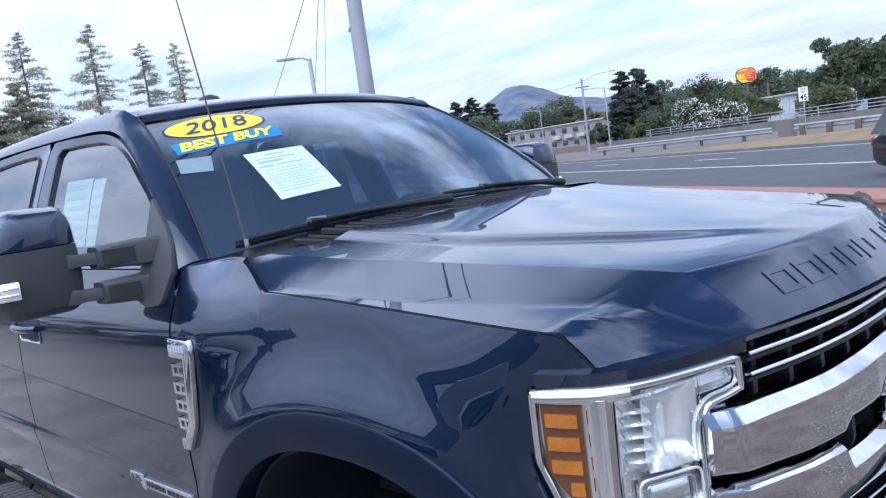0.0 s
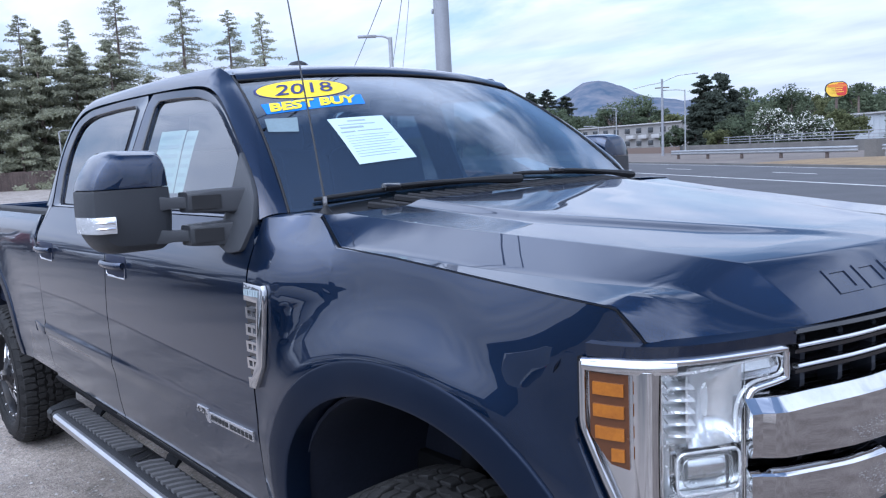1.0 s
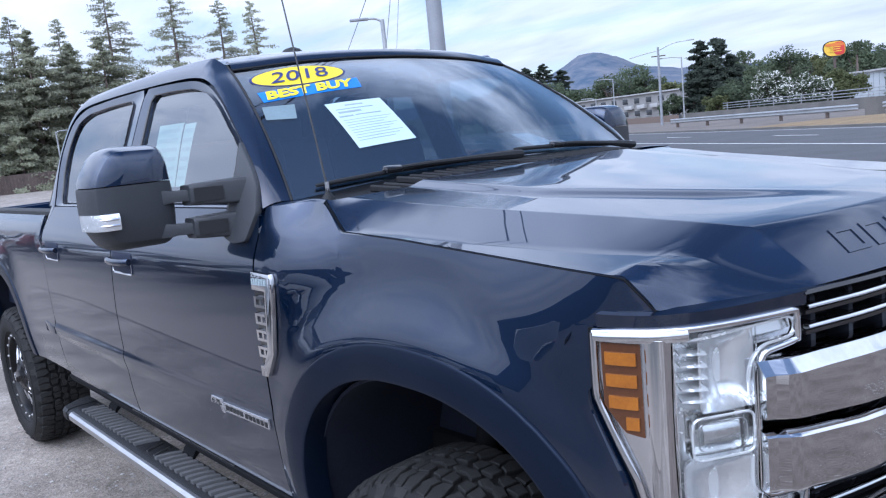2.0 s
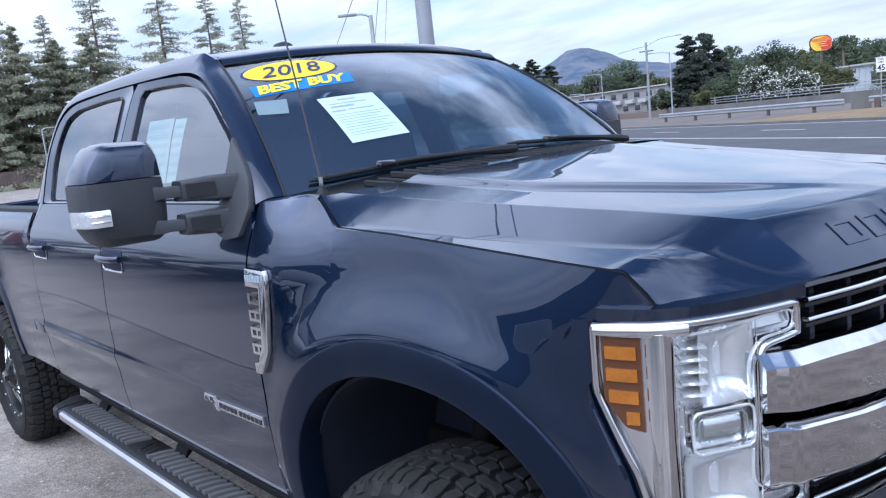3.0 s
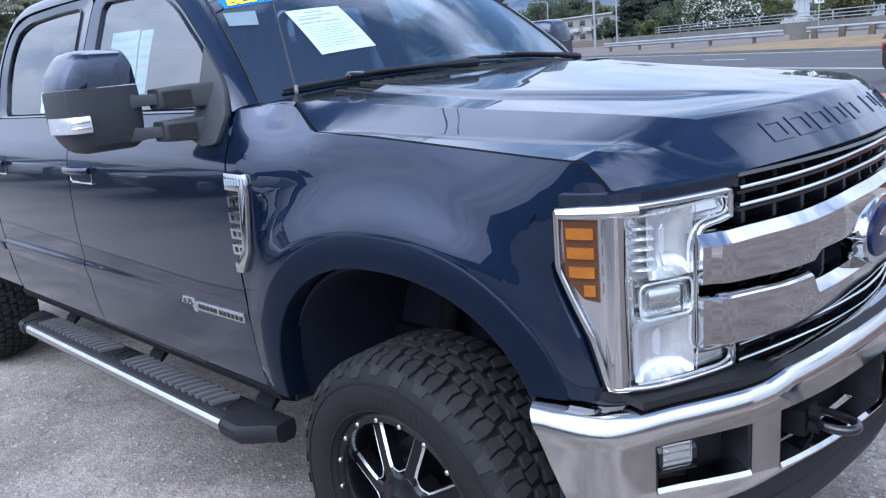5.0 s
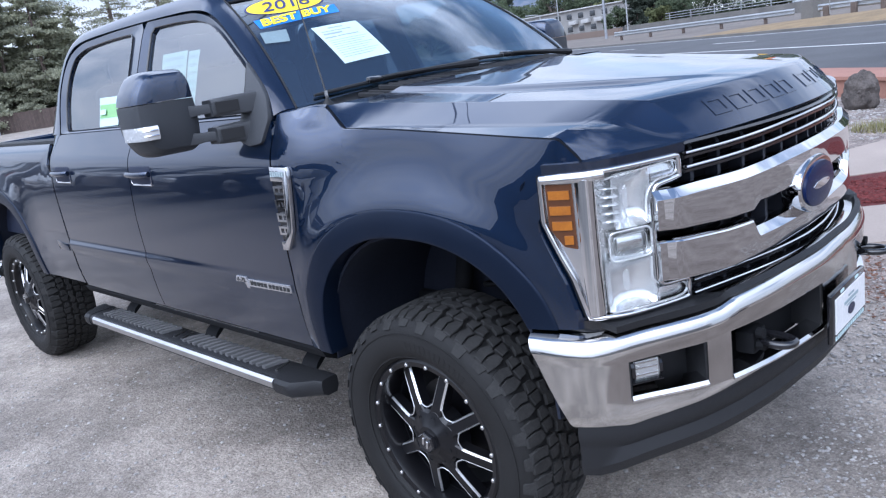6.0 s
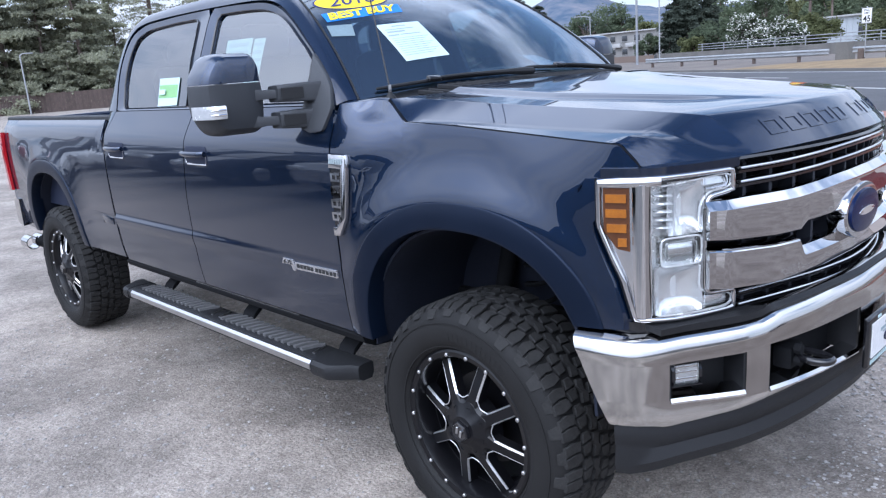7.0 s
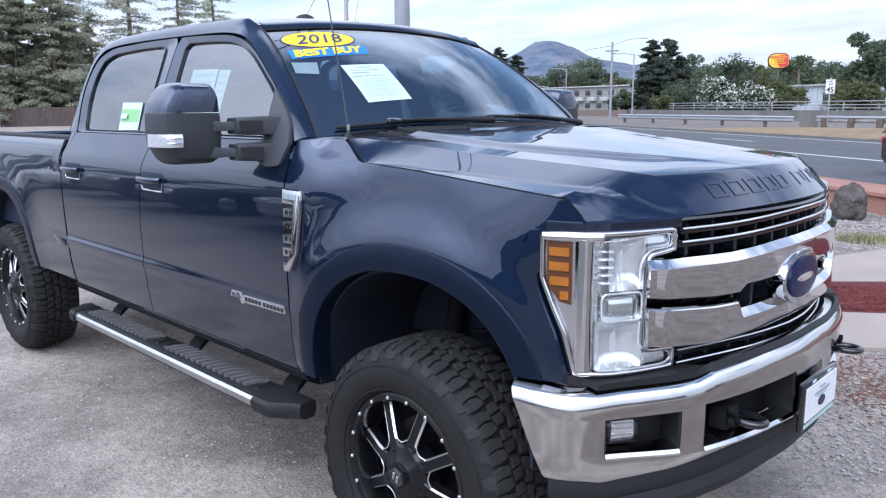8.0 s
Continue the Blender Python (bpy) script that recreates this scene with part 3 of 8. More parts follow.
for p in along([(-0.24, 1.515), (-0.335, 1.578), (-0.40, 1.585), (-0.545, 1.576)], 14):
    fender_rows.append((polar(0.05, p), None, p))
for p in along([(-0.548, 1.56), (-0.548, 0.70)], 30):
    fender_rows.append((polar(0.05, p), None, p))
arch_panel("front_fender", 0.05, fender_rows, 12, True)
bed_outline = [(-2.832, 0.70), (-2.832, 0.9), (-2.828, 1.25), (-2.80, 1.525), (-4.90, 1.525), (-4.93, 1.40), (-4.955, 0.98), (-4.94, 0.78), (-4.80, 0.70)]
bed_edge = [q for a, b in zip(bed_outline, bed_outline[1:]) for q in along([a, b], max(3, int(math.dist(a, b) / 0.04)))[:-1]] + [bed_outline[-1]]
arch_panel("bed_side", -3.97, [(polar(-3.97, p), None, p) for p in bed_edge], 10)

# hood
FRONT_X = lambda y: 0.943 - 0.398 * y * y
EDGE_Z = lambda y: 1.398 - 0.034 * (y / 0.85) ** 2
CREASE_Y = [(-0.405, 0.795), (-0.28, 0.783), (0.01, 0.716), (0.256, 0.664), (0.478, 0.613), (0.69, 0.580), (0.80, 0.545), (0.95, 0.48)]
CREASE_Z = [(-0.405, 1.594), (-0.28, 1.579), (0.01, 1.551), (0.256, 1.531), (0.478, 1.513), (0.69, 1.497), (0.80, 1.484), (0.95, 1.465)]
FOOT_Y = [(-0.405, 0.798), (-0.335, 0.853), (-0.222, 0.878), (0.0, 0.866), (0.18, 0.846), (0.48, 0.775), (0.62, 0.715), (0.75, 0.63), (0.85, 0.55), (0.95, 0.48)]
BULGE_Y = [(-0.45, 0.58), (-0.33, 0.55), (0.10, 0.48), (0.45, 0.33), (0.70, 0.22), (0.8, 0.18)]


def hood_z(x, y):
    """Height of the hood, drawn to the fender's edge along the seam."""
    a, ys, yc = abs(y), lerp(SEAM_Y, x), lerp(CREASE_Y, x)
    z = hood_form(x, y)
    if a > yc and x < 0.68:
        z += (lerp(SEAM_Z, x) - hood_form(x, ys)) * min(1.0, (a - yc) / max(1e-4, ys - yc)) ** 2
    return z


def hood_form(x, y):
    a = abs(y)
    ys, zs = lerp(SEAM_Y, x), lerp(SEAM_Z, min(x, 0.60))
    zs = zs if x < 0.60 else 1.444 - (x - 0.60) * 0.10
    yc, yb = min(lerp(CREASE_Y, x), ys - 0.004), lerp(BULGE_Y, x)
    zc = max(lerp(CREASE_Z, x), zs + 0.004)
    if a > yc:
        foot = min(max(lerp(FOOT_Y, x), yc + 0.004), ys - 0.002)
        zf = zs + 0.07 * (ys - foot)
        if a < foot:
            z = zc + (zf - zc) * (a - yc) / (foot - yc)
        else:
            z = zf + (zs - zf) * min(1.0, (a - foot) / max(1e-6, ys - foot))
    else:
        z = zc + (0.008 + 0.016 * smooth((x - 0.45) / 0.40)) * (1 - (a / yc) ** 2)
    bulge = 0.014 * (1 - smooth((a - yb + 0.035) / 0.07)) * (1 - smooth((x - 0.45) / 0.40))
    z += bulge
    e = FRONT_X(y) - x
    e = max(0.0, e)
    if e < 0.20:
        fall = 0.10 * (1 - e / 0.20) ** 2 + 0.90 * max(0.0, 1 - e / (0.108 - 0.055 * smooth((a - 0.60) / 0.22))) ** 1.3
        z -= (z - EDGE_Z(y)) * fall
    return z


def hood_breaks(x):
    """Where the hood's lines run across it, from the middle to the seam."""
    ys, yc, yb = lerp(SEAM_Y, x) - 0.003, lerp(CREASE_Y, x), lerp(BULGE_Y, x)
    yc = min(yc, ys - 0.012)
    foot = min(max(lerp(FOOT_Y, x), yc + 0.004), ys - 0.004)
    stops = [0.0, yb - 0.035, yb + 0.0, yb + 0.035, yc - 0.004, yc, yc + 0.002, foot, foot + 0.002, ys]
    counts = [6, 6, 6, 8, 1, 1, 6, 1, 5]
    out = [0.0]
    for a, b, n in zip(stops, stops[1:], counts):
        out += list(np.linspace(a, b, n + 1)[1:])
    return out


HOOD_REAR = lambda s: -0.337 + 0.022 * (1 - s * s)
span = hood_breaks(0.2)
hood_rows = []
for u in np.r_[np.linspace(0, 0.8, 48), np.linspace(0.8, 1, 30)[1:]]:
    half = []
    for k, y0 in enumerate(span):
        s = y0 / span[-1]
        y = s * 0.85
        for turn in range(6):
            x = HOOD_REAR(s) + (FRONT_X(y) - HOOD_REAR(s)) * u
            y = hood_breaks(x)[k]
        half.append((x, y, hood_z(x, y)))
    hood_rows.append([(x, -y, z) for x, y, z in reversed(half)] + half[1:])
hood = sheet("hood", hood_rows, 0.02, PAINT, truck, angle=24)

# dark joint round the hood
joint = [(x, lerp(SEAM_Y, x) + 0.001, lerp(SEAM_Z, x) - 0.002) for x in np.r_[np.linspace(-0.337, -0.222, 8), np.linspace(-0.19, 0.60, 34), np.linspace(0.614, 0.672, 8)]]
for flip in (-1, 1):
    tube("hood_joint", [(x, flip * y, z) for x, y, z in joint], [0.0019] * 8 + [0.0012] * 34 + [0.0021] * 8, UNDER, truck, sides=6)

# painted corner between hood, fender and pillar
for flip in (False, True):
    inner = along([(-0.339, -0.846, 1.587), (-0.43, -0.838, 1.589), (-0.53, -0.858, 1.583)], 8)
    outer = [spt(x, z) for x, z in along([(-0.339, 1.579), (-0.40, 1.584), (-0.47, 1.580), (-0.548, 1.574)], 8)]
    sheet("cowl_corner", [[np.array(i) + (np.array(o) - np.array(i)) * k + np.array((0, 0, 0.004 * math.sin(math.pi * k))) for k in np.linspace(0, 1, 6)] for i, o in zip(inner, outer)], 0.012, PAINT, truck, mirror=flip)
# cowl panel with louvres below the windscreen
ws_foot_z = lambda s: 1.588 + 0.037 * (1 - s * s)
cowl = []
for u in np.linspace(0, 1, 9):
    row = []
    for s in np.linspace(-1, 1, 41):
        x0 = HOOD_REAR(s) + 0.02
        x1 = -0.615 + 0.18 * (1 - s * s)
        x, y = x0 + (x1 - x0) * u, s * 0.80
        z0 = hood_z(HOOD_REAR(s), s * 0.79) - 0.016
        z = z0 + (ws_foot_z(s) - z0) * u
        row.append((x, y, z - 0.006 * (1 - abs(2 * u - 1))))
    cowl.append(row)
sheet("cowl", cowl, -0.01, PLASTIC, truck, "black plastic cowl panel with louvres")
bm = bmesh.new()
for s in np.linspace(-0.62, 0.62, 26):
    x = HOOD_REAR(s / 0.8) - 0.035
    join_bm(bm, box_bm((0.100, 0.016, 0.020), (x - 0.012, s, hood_z(HOOD_REAR(s / 0.8), s) - 0.001), 0.004, 1, pose(0, 0, 0, 0, 8, 28)))
part("cowl_louvre", bm, PLASTIC, truck)

# windscreen
WS_FOOT = curve([(-0.52, -0.85, 1.585), (-0.445, -0.48, 1.613), (-0.41, 0, 1.625), (-0.445, 0.48, 1.613), (-0.52, 0.85, 1.585)], 33)
WS_TOP = curve([(-1.13, -0.68, 2.043), (-1.085, -0.38, 2.068), (-1.065, 0, 2.078), (-1.085, 0.38, 2.068), (-1.13, 0.68, 2.043)], 33)


def ws_at(s, u):
    """A place on the windscreen: s across from the right edge (0 to 1), u up (0 to 1)."""
    i = s * 32
    a = [np.interp(i, range(33), WS_FOOT[:, k]) for k in range(3)]
    b = [np.interp(i, range(33), WS_TOP[:, k]) for k in range(3)]
    p = np.array(a) * (1 - u) + np.array(b) * u
    return p + np.array((0.66, 0, 0.75)) * (0.034 * 4 * u * (1 - u))


screen = sheet("windscreen", [[ws_at(s, u) for s in np.linspace(0, 1, 33)] for u in np.linspace(0, 1, 17)], -0.005, GLASS, truck)
screen.visible_shadow = False
tube("windscreen_seal", [ws_at(0, u) + np.array((0.003, -0.003, 0.0)) for u in np.linspace(0, 1, 12)], 0.004, PLASTIC, truck)
tube("windscreen_seal", [ws_at(1, u) + np.array((0.003, 0.003, 0.0)) for u in np.linspace(0, 1, 12)], 0.004, PLASTIC, truck)
header = [[ws_at(s, u) + np.array((0.45, 0, 0.9)) * d for s in np.linspace(0, 1, 33)] for u, d in ((0.937, 0.0005), (0.938, 0.007), (0.955, 0.013), (0.98, 0.016), (1.01, 0.013), (1.03, 0.004))]
sheet("roof_header", header, -0.004, PAINT, truck)
tube("windscreen_seal", [ws_at(s, 0.935) + np.array((0.003, 0, 0.003)) for s in np.linspace(0, 1, 24)], 0.004, PLASTIC, truck, sides=6)

# roof
roof = []
for u in np.linspace(0, 1, 24):
    row = []
    for s in np.linspace(-1, 1, 41):
        top = WS_TOP[int(round((s + 1) * 16))]
        x = top[0] + (-2.63 + 0.03 * s * s - top[0]) * u
        edge = 2.049 + 0.020 * smooth(u * 9) + 0.018 * math.sin(math.pi * min(1, u * 1.1))
        z = edge + 0.05 * (1 - abs(s) ** 2.6) * (0.66 + 0.34 * smooth(u * 4)) - 0.012 * smooth((u - 0.75) / 0.25)
        y = s * (0.68 + 0.03 * smooth(u * 6))
        row.append((x, y, z if u > 0 else top[2] + 0.004))
    roof.append(row)
sheet("roof", roof, -0.02, PAINT, truck)

# cab side: pillars and roof rail between the windscreen, the roof and the door frames
outer3 = [(p[0] - 0.003, 0.005 - p[1], p[2] + 0.001) for p in (ws_at(0, u) for u in np.linspace(0.0, 0.96, 9))] + [(-1.16, 0.694, 2.064), (-1.25, 0.704, 2.082), (-1.8, 0.710, 2.090), (-2.40, 0.710, 2.082), (-2.60, 0.72, 2.060), (-2.72, 0.755, 1.985), (-2.785, 0.815, 1.83), (-2.80, 0.915, 1.57)]
inner2 = [(-0.560, 1.572), (-0.625, 1.668), (-0.785, 1.795), (-0.975, 1.922), (-1.10, 1.985), (-1.24, 2.018), (-1.50, 2.032), (-2.10, 2.040), (-2.50, 2.030), (-2.64, 1.985), (-2.69, 1.88), (-2.69, 1.72), (-2.655, 1.568)]
o3, i2 = curve(outer3, 110), curve(inner2, 110)
grid = []
for o, i in zip(o3, i2):
    a, b = np.array((o[0], -o[1], o[2])), np.array(spt(i[0], i[1], 0.003))
    grid.append([a + (b - a) * t + np.array((0, -0.003, 0.006)) * math.sin(math.pi * t) for t in np.linspace(0, 1, 7)])
for flip in (False, True):
    sheet("cab_pillar", grid, 0.03, PAINT, truck, mirror=flip)
# rear corner of the cab below the belt, and the cab's back wall
for flip in (False, True):
    sheet("cab_corner", [[spt(lerp([(0.70, -2.772), (1.25, -2.782), (1.45, -2.757), (1.57, -2.672)], z) * (1 - t) - 2.802 * t, z, -0.001 - 0.02 * t * t) for z in np.linspace(0.70, 1.575, 24)] for t in np.linspace(0, 1, 5)], -0.02, PAINT, truck, mirror=flip)
back = [[(-2.80 + 0.16 * smooth((z - 1.75) / 0.3) ** 1.5, s * (lerp(DOOR_Y, z) - 0.02), z) for s in np.linspace(-1, 1, 9)] for z in np.linspace(0.65, 2.03, 24)]
sheet("cab_back", back, 0.03, PAINT, truck)
sheet("rear_window", [[(-2.83 + 0.16 * smooth((z - 1.75) / 0.3) ** 1.5, s * 0.62, z) for s in np.linspace(-1, 1, 5)] for z in np.linspace(1.62, 1.95, 8)], 0.004, TINT, truck)


# doors
def round_top(points, r=0.09):
    """A closed outline whose corners above the belt are rounded."""
    p = [np.array(q, float) for q in points[:-1]]
    out = []
    for k, q in enumerate(p):
        a, b = p[k - 1] - q, p[(k + 1) % len(p)] - q
        la, lb = np.linalg.norm(a), np.linalg.norm(b)
        if q[1] < 1.85:
            out.append(q)
            continue
        c = min(r * (0.3 if -1.9 < q[0] < -1.6 else 1.0), la * 0.48, lb * 0.48)
        for t in np.linspace(0, 1, 6):
            out.append((1 - t) ** 2 * (q + a / la * c) + 2 * t * (1 - t) * q + t * t * (q + b / lb * c))
    return [tuple(q) for q in out] + [tuple(out[0])]


def door(name, x_front, x_rear, frame_out, window, handle_x, tint):
    body = []
    for z in np.r_[np.linspace(0.70, 0.88, 6), np.linspace(0.895, 0.950, 6), np.linspace(0.955, 0.990, 10), np.linspace(1.01, 1.36, 14), np.linspace(1.38, 1.57, 16)]:
        xf, xr = lerp(x_front, z), lerp(x_rear, z)
        body.append([spt(xf + (xr - xf) * u, z) for u in np.linspace(0, 1, 20)])
    out, win = along(round_top(frame_out), 64), along(round_top(window), 64)
    ring = [[spt(*(o + (w - o) * t), 0.0 - 0.012 * t) for t in np.linspace(0, 1, 4)] for o, w in zip(out, win)]
    for flip in (False, True):
        d = sheet(name, body, 0.025, PAINT, truck, mirror=flip)
        sheet("window_frame", ring, 0.02, PAINT, d, mirror=flip)
        trim = [[spt(*(w + (o - w) * k), q) for k, q in ((0.02, -0.006), (0.11, -0.003), (0.11, -0.02), (0.02, -0.02))] for o, w in zip(out, win)]
        sweep("window_seal", trim, GLOSSBLACK, d, closed=True, mirror=flip)
        m = (np.array(window).mean(0))
        pane = [[spt(*(m + (w - m) * t), -0.018) for t in (0.0, 0.35, 0.7, 1.03)] for w in win]
        g = np.array(pane)
        if flip:
            g = g * np.array([1, -1, 1])
        v = [tuple(p) for p in g.reshape(-1, 3)]
        f = [(i * 4 + j, ((i + 1) % 64) * 4 + j, ((i + 1) % 64) * 4 + j + 1, i * 4 + j + 1) for i in range(64) for j in range(3)]
        pn = link_mesh("pane", v, f, tint, d)
        pn.visible_shadow = False
        # Flat dark plate: the shade of the handle's cup, put in as colour.
        prism("handle_cup_shade", rounded([(handle_x - 0.11, 1.318), (handle_x + 0.105, 1.318), (handle_x + 0.105, 1.405), (handle_x - 0.11, 1.405)], 0.02), lambda u, v, q, f=flip: (u, (1 if f else -1) * (side_y(u, v) + q), v), -0.01, 0.003, DARKPAINT, d, bevel=0.002)
        loop = rounded([(handle_x - 0.105, 1.323), (handle_x + 0.10, 1.323), (handle_x + 0.10, 1.400), (handle_x - 0.105, 1.400)], 0.018)
        loop = loop[:1 + len(loop) // 2]
        tube("recess_edge", [spt(u, v, 0.003) for u, v in loop], 0.0022, CHROME, d, sides=6, mirror=flip)
        rings = []
        for u in np.linspace(-0.125, 0.105, 14):
            bow = 0.012 + 0.024 * math.sin(math.pi * (u + 0.125) / 0.23) ** 0.5
            y = side_y(handle_x, 1.37) + bow
            hgt = 0.010 + 0.003 * smooth((u + 0.12) / 0.05)
            rings.append([(handle_x + u, -(y + 0.010 * math.cos(w)), 1.372 + hgt * math.sin(w)) for w in np.linspace(0, 2 * math.pi, 10, endpoint=False)])
        sweep("door_handle", rings, PAINT, d, mirror=flip)
        tr = [[(handle_x + u, -(side_y(handle_x, 1.33) + 0.003 + 0.004 * math.cos(w)), 1.320 + 0.0035 * math.sin(w)) for w in np.linspace(0, 2 * math.pi, 8, endpoint=False)] for u in np.linspace(-0.09, 0.10, 8)]
        sweep("handle_trim", tr, CHROME, d, "chrome strip under the handle", mirror=flip)


S_FRONT = [(0.7, -0.558), (1.5, -0.556), (1.57, -0.585)]
S_MID_F = [(0.70, -1.782), (1.15, -1.782), (1.44, -1.735), (1.57, -1.70)]
S_MID_R = [(z, x - 0.007) for z, x in S_MID_F]
S_REAR = [(0.70, -2.765), (1.25, -2.775), (1.45, -2.75), (1.57, -2.665)]
door("front_door", S_FRONT, S_MID_F,
     [(-0.568, 1.574), (-0.632, 1.662), (-0.79, 1.788), (-0.98, 1.914), (-1.105, 1.977), (-1.245, 2.010), (-1.50, 2.024), (-1.725, 2.030), (-1.722, 1.80), (-1.70, 1.574), (-1.2, 1.574), (-0.568, 1.574)],
     [(-0.645, 1.588), (-0.705, 1.680), (-0.83, 1.783), (-1.01, 1.900), (-1.115, 1.950), (-1.24, 1.978), (-1.42, 1.990), (-1.645, 1.994), (-1.630, 1.78), (-1.600, 1.588), (-1.2, 1.588), (-0.645, 1.588)], -1.62, SIDEGLASS)
door("rear_door", S_MID_R, S_REAR,
     [(-1.708, 1.574), (-1.730, 1.80), (-1.733, 2.030), (-2.10, 2.032), (-2.49, 2.022), (-2.63, 1.978), (-2.682, 1.88), (-2.682, 1.72), (-2.648, 1.574), (-2.2, 1.574), (-1.708, 1.574)],
     [(-1.815, 1.588), (-1.842, 1.78), (-1.856, 1.994), (-2.10, 1.998), (-2.43, 1.988), (-2.56, 1.952), (-2.605, 1.87), (-2.605, 1.72), (-2.57, 1.588), (-2.2, 1.588), (-1.815, 1.588)], -2.59, TINT)

# rocker panels
for flip in (False, True):
    # Navy bodywork drawn in black: the shade below the doors is put in.
    sheet("rocker_panel", [[(x, -y, z) for y, z in ((0.945, 0.696), (0.938, 0.675), (0.90, 0.655), (0.80, 0.645), (0.70, 0.645))] for x in np.linspace(-0.50, -2.80, 12)], -0.02, UNDER, truck, mirror=flip)
    sheet("wheel_arch_liner", [[(0.05 + 0.50 * math.cos(w) * abs(math.cos(w)) ** -0.12 if abs(math.cos(w)) > 0.02 else 0.05, -y, 0.66 + 0.50 * math.sin(w)) for y in (0.93, 0.80, 0.60, 0.45)] for w in np.linspace(0.0, math.pi, 24)], 0.01, LINER, truck, mirror=flip)
    sheet("wheel_arch_liner", [[(-3.97 + 0.50 * math.cos(w), -y, 0.68 + 0.50 * math.sin(w)) for y in (0.93, 0.80, 0.60, 0.45)] for w in np.linspace(0.0, math.pi, 24)], 0.01, LINER, truck, mirror=flip)
    sheet("arch_inner_wall", [[(x, -0.46, z) for z in np.linspace(0.55, 1.16, 5)] for x in np.linspace(-0.5, 0.55, 8)], 0.01, LINER, truck, mirror=flip)
# ---- front of the truck ----
def plan_curve(points):
    right = curve(points, 160)
    return np.vstack([right, (right * np.array([1, -1]))[::-1][1:]])


class Plan:
    """A curve in plan, from the truck's right side over its front to its left side, with a way to stand off from it."""

    def __init__(self, points):
        self.p = plan_curve(points)
        self.run = np.r_[0, np.cumsum(np.linalg.norm(np.diff(self.p, axis=0), axis=1))]
        t = np.gradient(self.p, axis=0)
        n = np.stack([-t[:, 1], t[:, 0]], 1)
        n /= np.linalg.norm(n, axis=1, keepdims=True)
        n *= np.where((n * (self.p - np.array([-1.0, 0]))).sum(1) > 0, 1, -1)[:, None]
        self.n = n

    def by_y(self, y):
        return float(np.interp(y, self.p[:, 1], self.run))

    def by_x(self, x):
        h = 160
        return float(np.interp(x, self.p[:h, 0], self.run[:h]))

    def y(self, l):
        return float(np.interp(l, self.run, self.p[:, 1]))

    def at(self, l, z, d=0.0):
        q = [np.interp(l, self.run, self.p[:, k]) + d * np.interp(l, self.run, self.n[:, k]) for k in (0, 1)]
        return (q[0], q[1], z)


FAS = Plan([(0.40, -0.905), (0.50, -0.902), (0.58, -0.897), (0.65, -0.875), (0.70, -0.835), (0.745, -0.77), (0.79, -0.67), (0.82, -0.58), (0.865, -0.44), (0.905, -0.28), (0.93, -0.10), (0.934, 0)])
BUM = Plan([(0.35, -0.972), (0.50, -0.966), (0.60, -0.953), (0.665, -0.925), (0.715, -0.875), (0.765, -0.80), (0.815, -0.73), (0.872, -0.64), (0.93, -0.50), (0.975, -0.34), (1.006, -0.15), (1.012, 0)])


def strip(name, plan, l0, l1, n, section, mat, parent, label="", mirror=False, angle=35):
    """A section, given as (stand-off, z) for each place along the plan curve, drawn along it."""
    return sweep(name, [[plan.at(l, z, d) for d, z in section(l)] for l in np.linspace(l0, l1, n)], mat, parent, label, mirror=mirror, angle=angle)


def patch(name, plan, ls, low, high, nz, d, thick, mat, parent, label="", mirror=False, bow=0.0):
    grid = [[plan.at(l, low(l) + (high(l) - low(l)) * t, d + bow * math.sin(math.pi * t)) for t in np.linspace(0, 1, nz)] for l in ls]
    return sheet(name, grid, thick, mat, parent, label, mirror=mirror)


def bar_section(z, h, d0, d1, r=0.3):
    """A rounded bar section."""
    e, w = h * r, (d1 - d0) * r
    return [(d0, z - h / 2), (d1 - w, z - h / 2), (d1, z - h / 2 + e), (d1, z + h / 2 - e), (d1 - w, z + h / 2), (d0, z + h / 2)]


GRILLEBLACK = material("grille_black_plastic", (0.030, 0.033, 0.044), 0.5, 0.0, (0.023, 0.0255, 0.034), 6, 200, spec=0.4)
grille = part("grille", box_bm((0.02, 1.30, 0.44), (0.72, 0, 1.16), 0.004), GRILLEBLACK, truck, "black grille with broad chrome bars")
strip("grille_surround", FAS, FAS.by_y(-0.605), FAS.by_y(0.605), 60, lambda l: [(-0.09, 1.30), (-0.03, 1.383), (0.004, 1.383), (0.008, 1.376), (-0.02, 1.366), (-0.09, 1.28)], GLOSSBLACK, grille)
strip("grille_base", FAS, FAS.by_y(-0.74), FAS.by_y(0.74), 60, lambda l: [(-0.10, 0.885), (-0.01, 0.885), (-0.008, 0.905), (-0.03, 0.915), (-0.10, 0.94)], PLASTIC, grille)
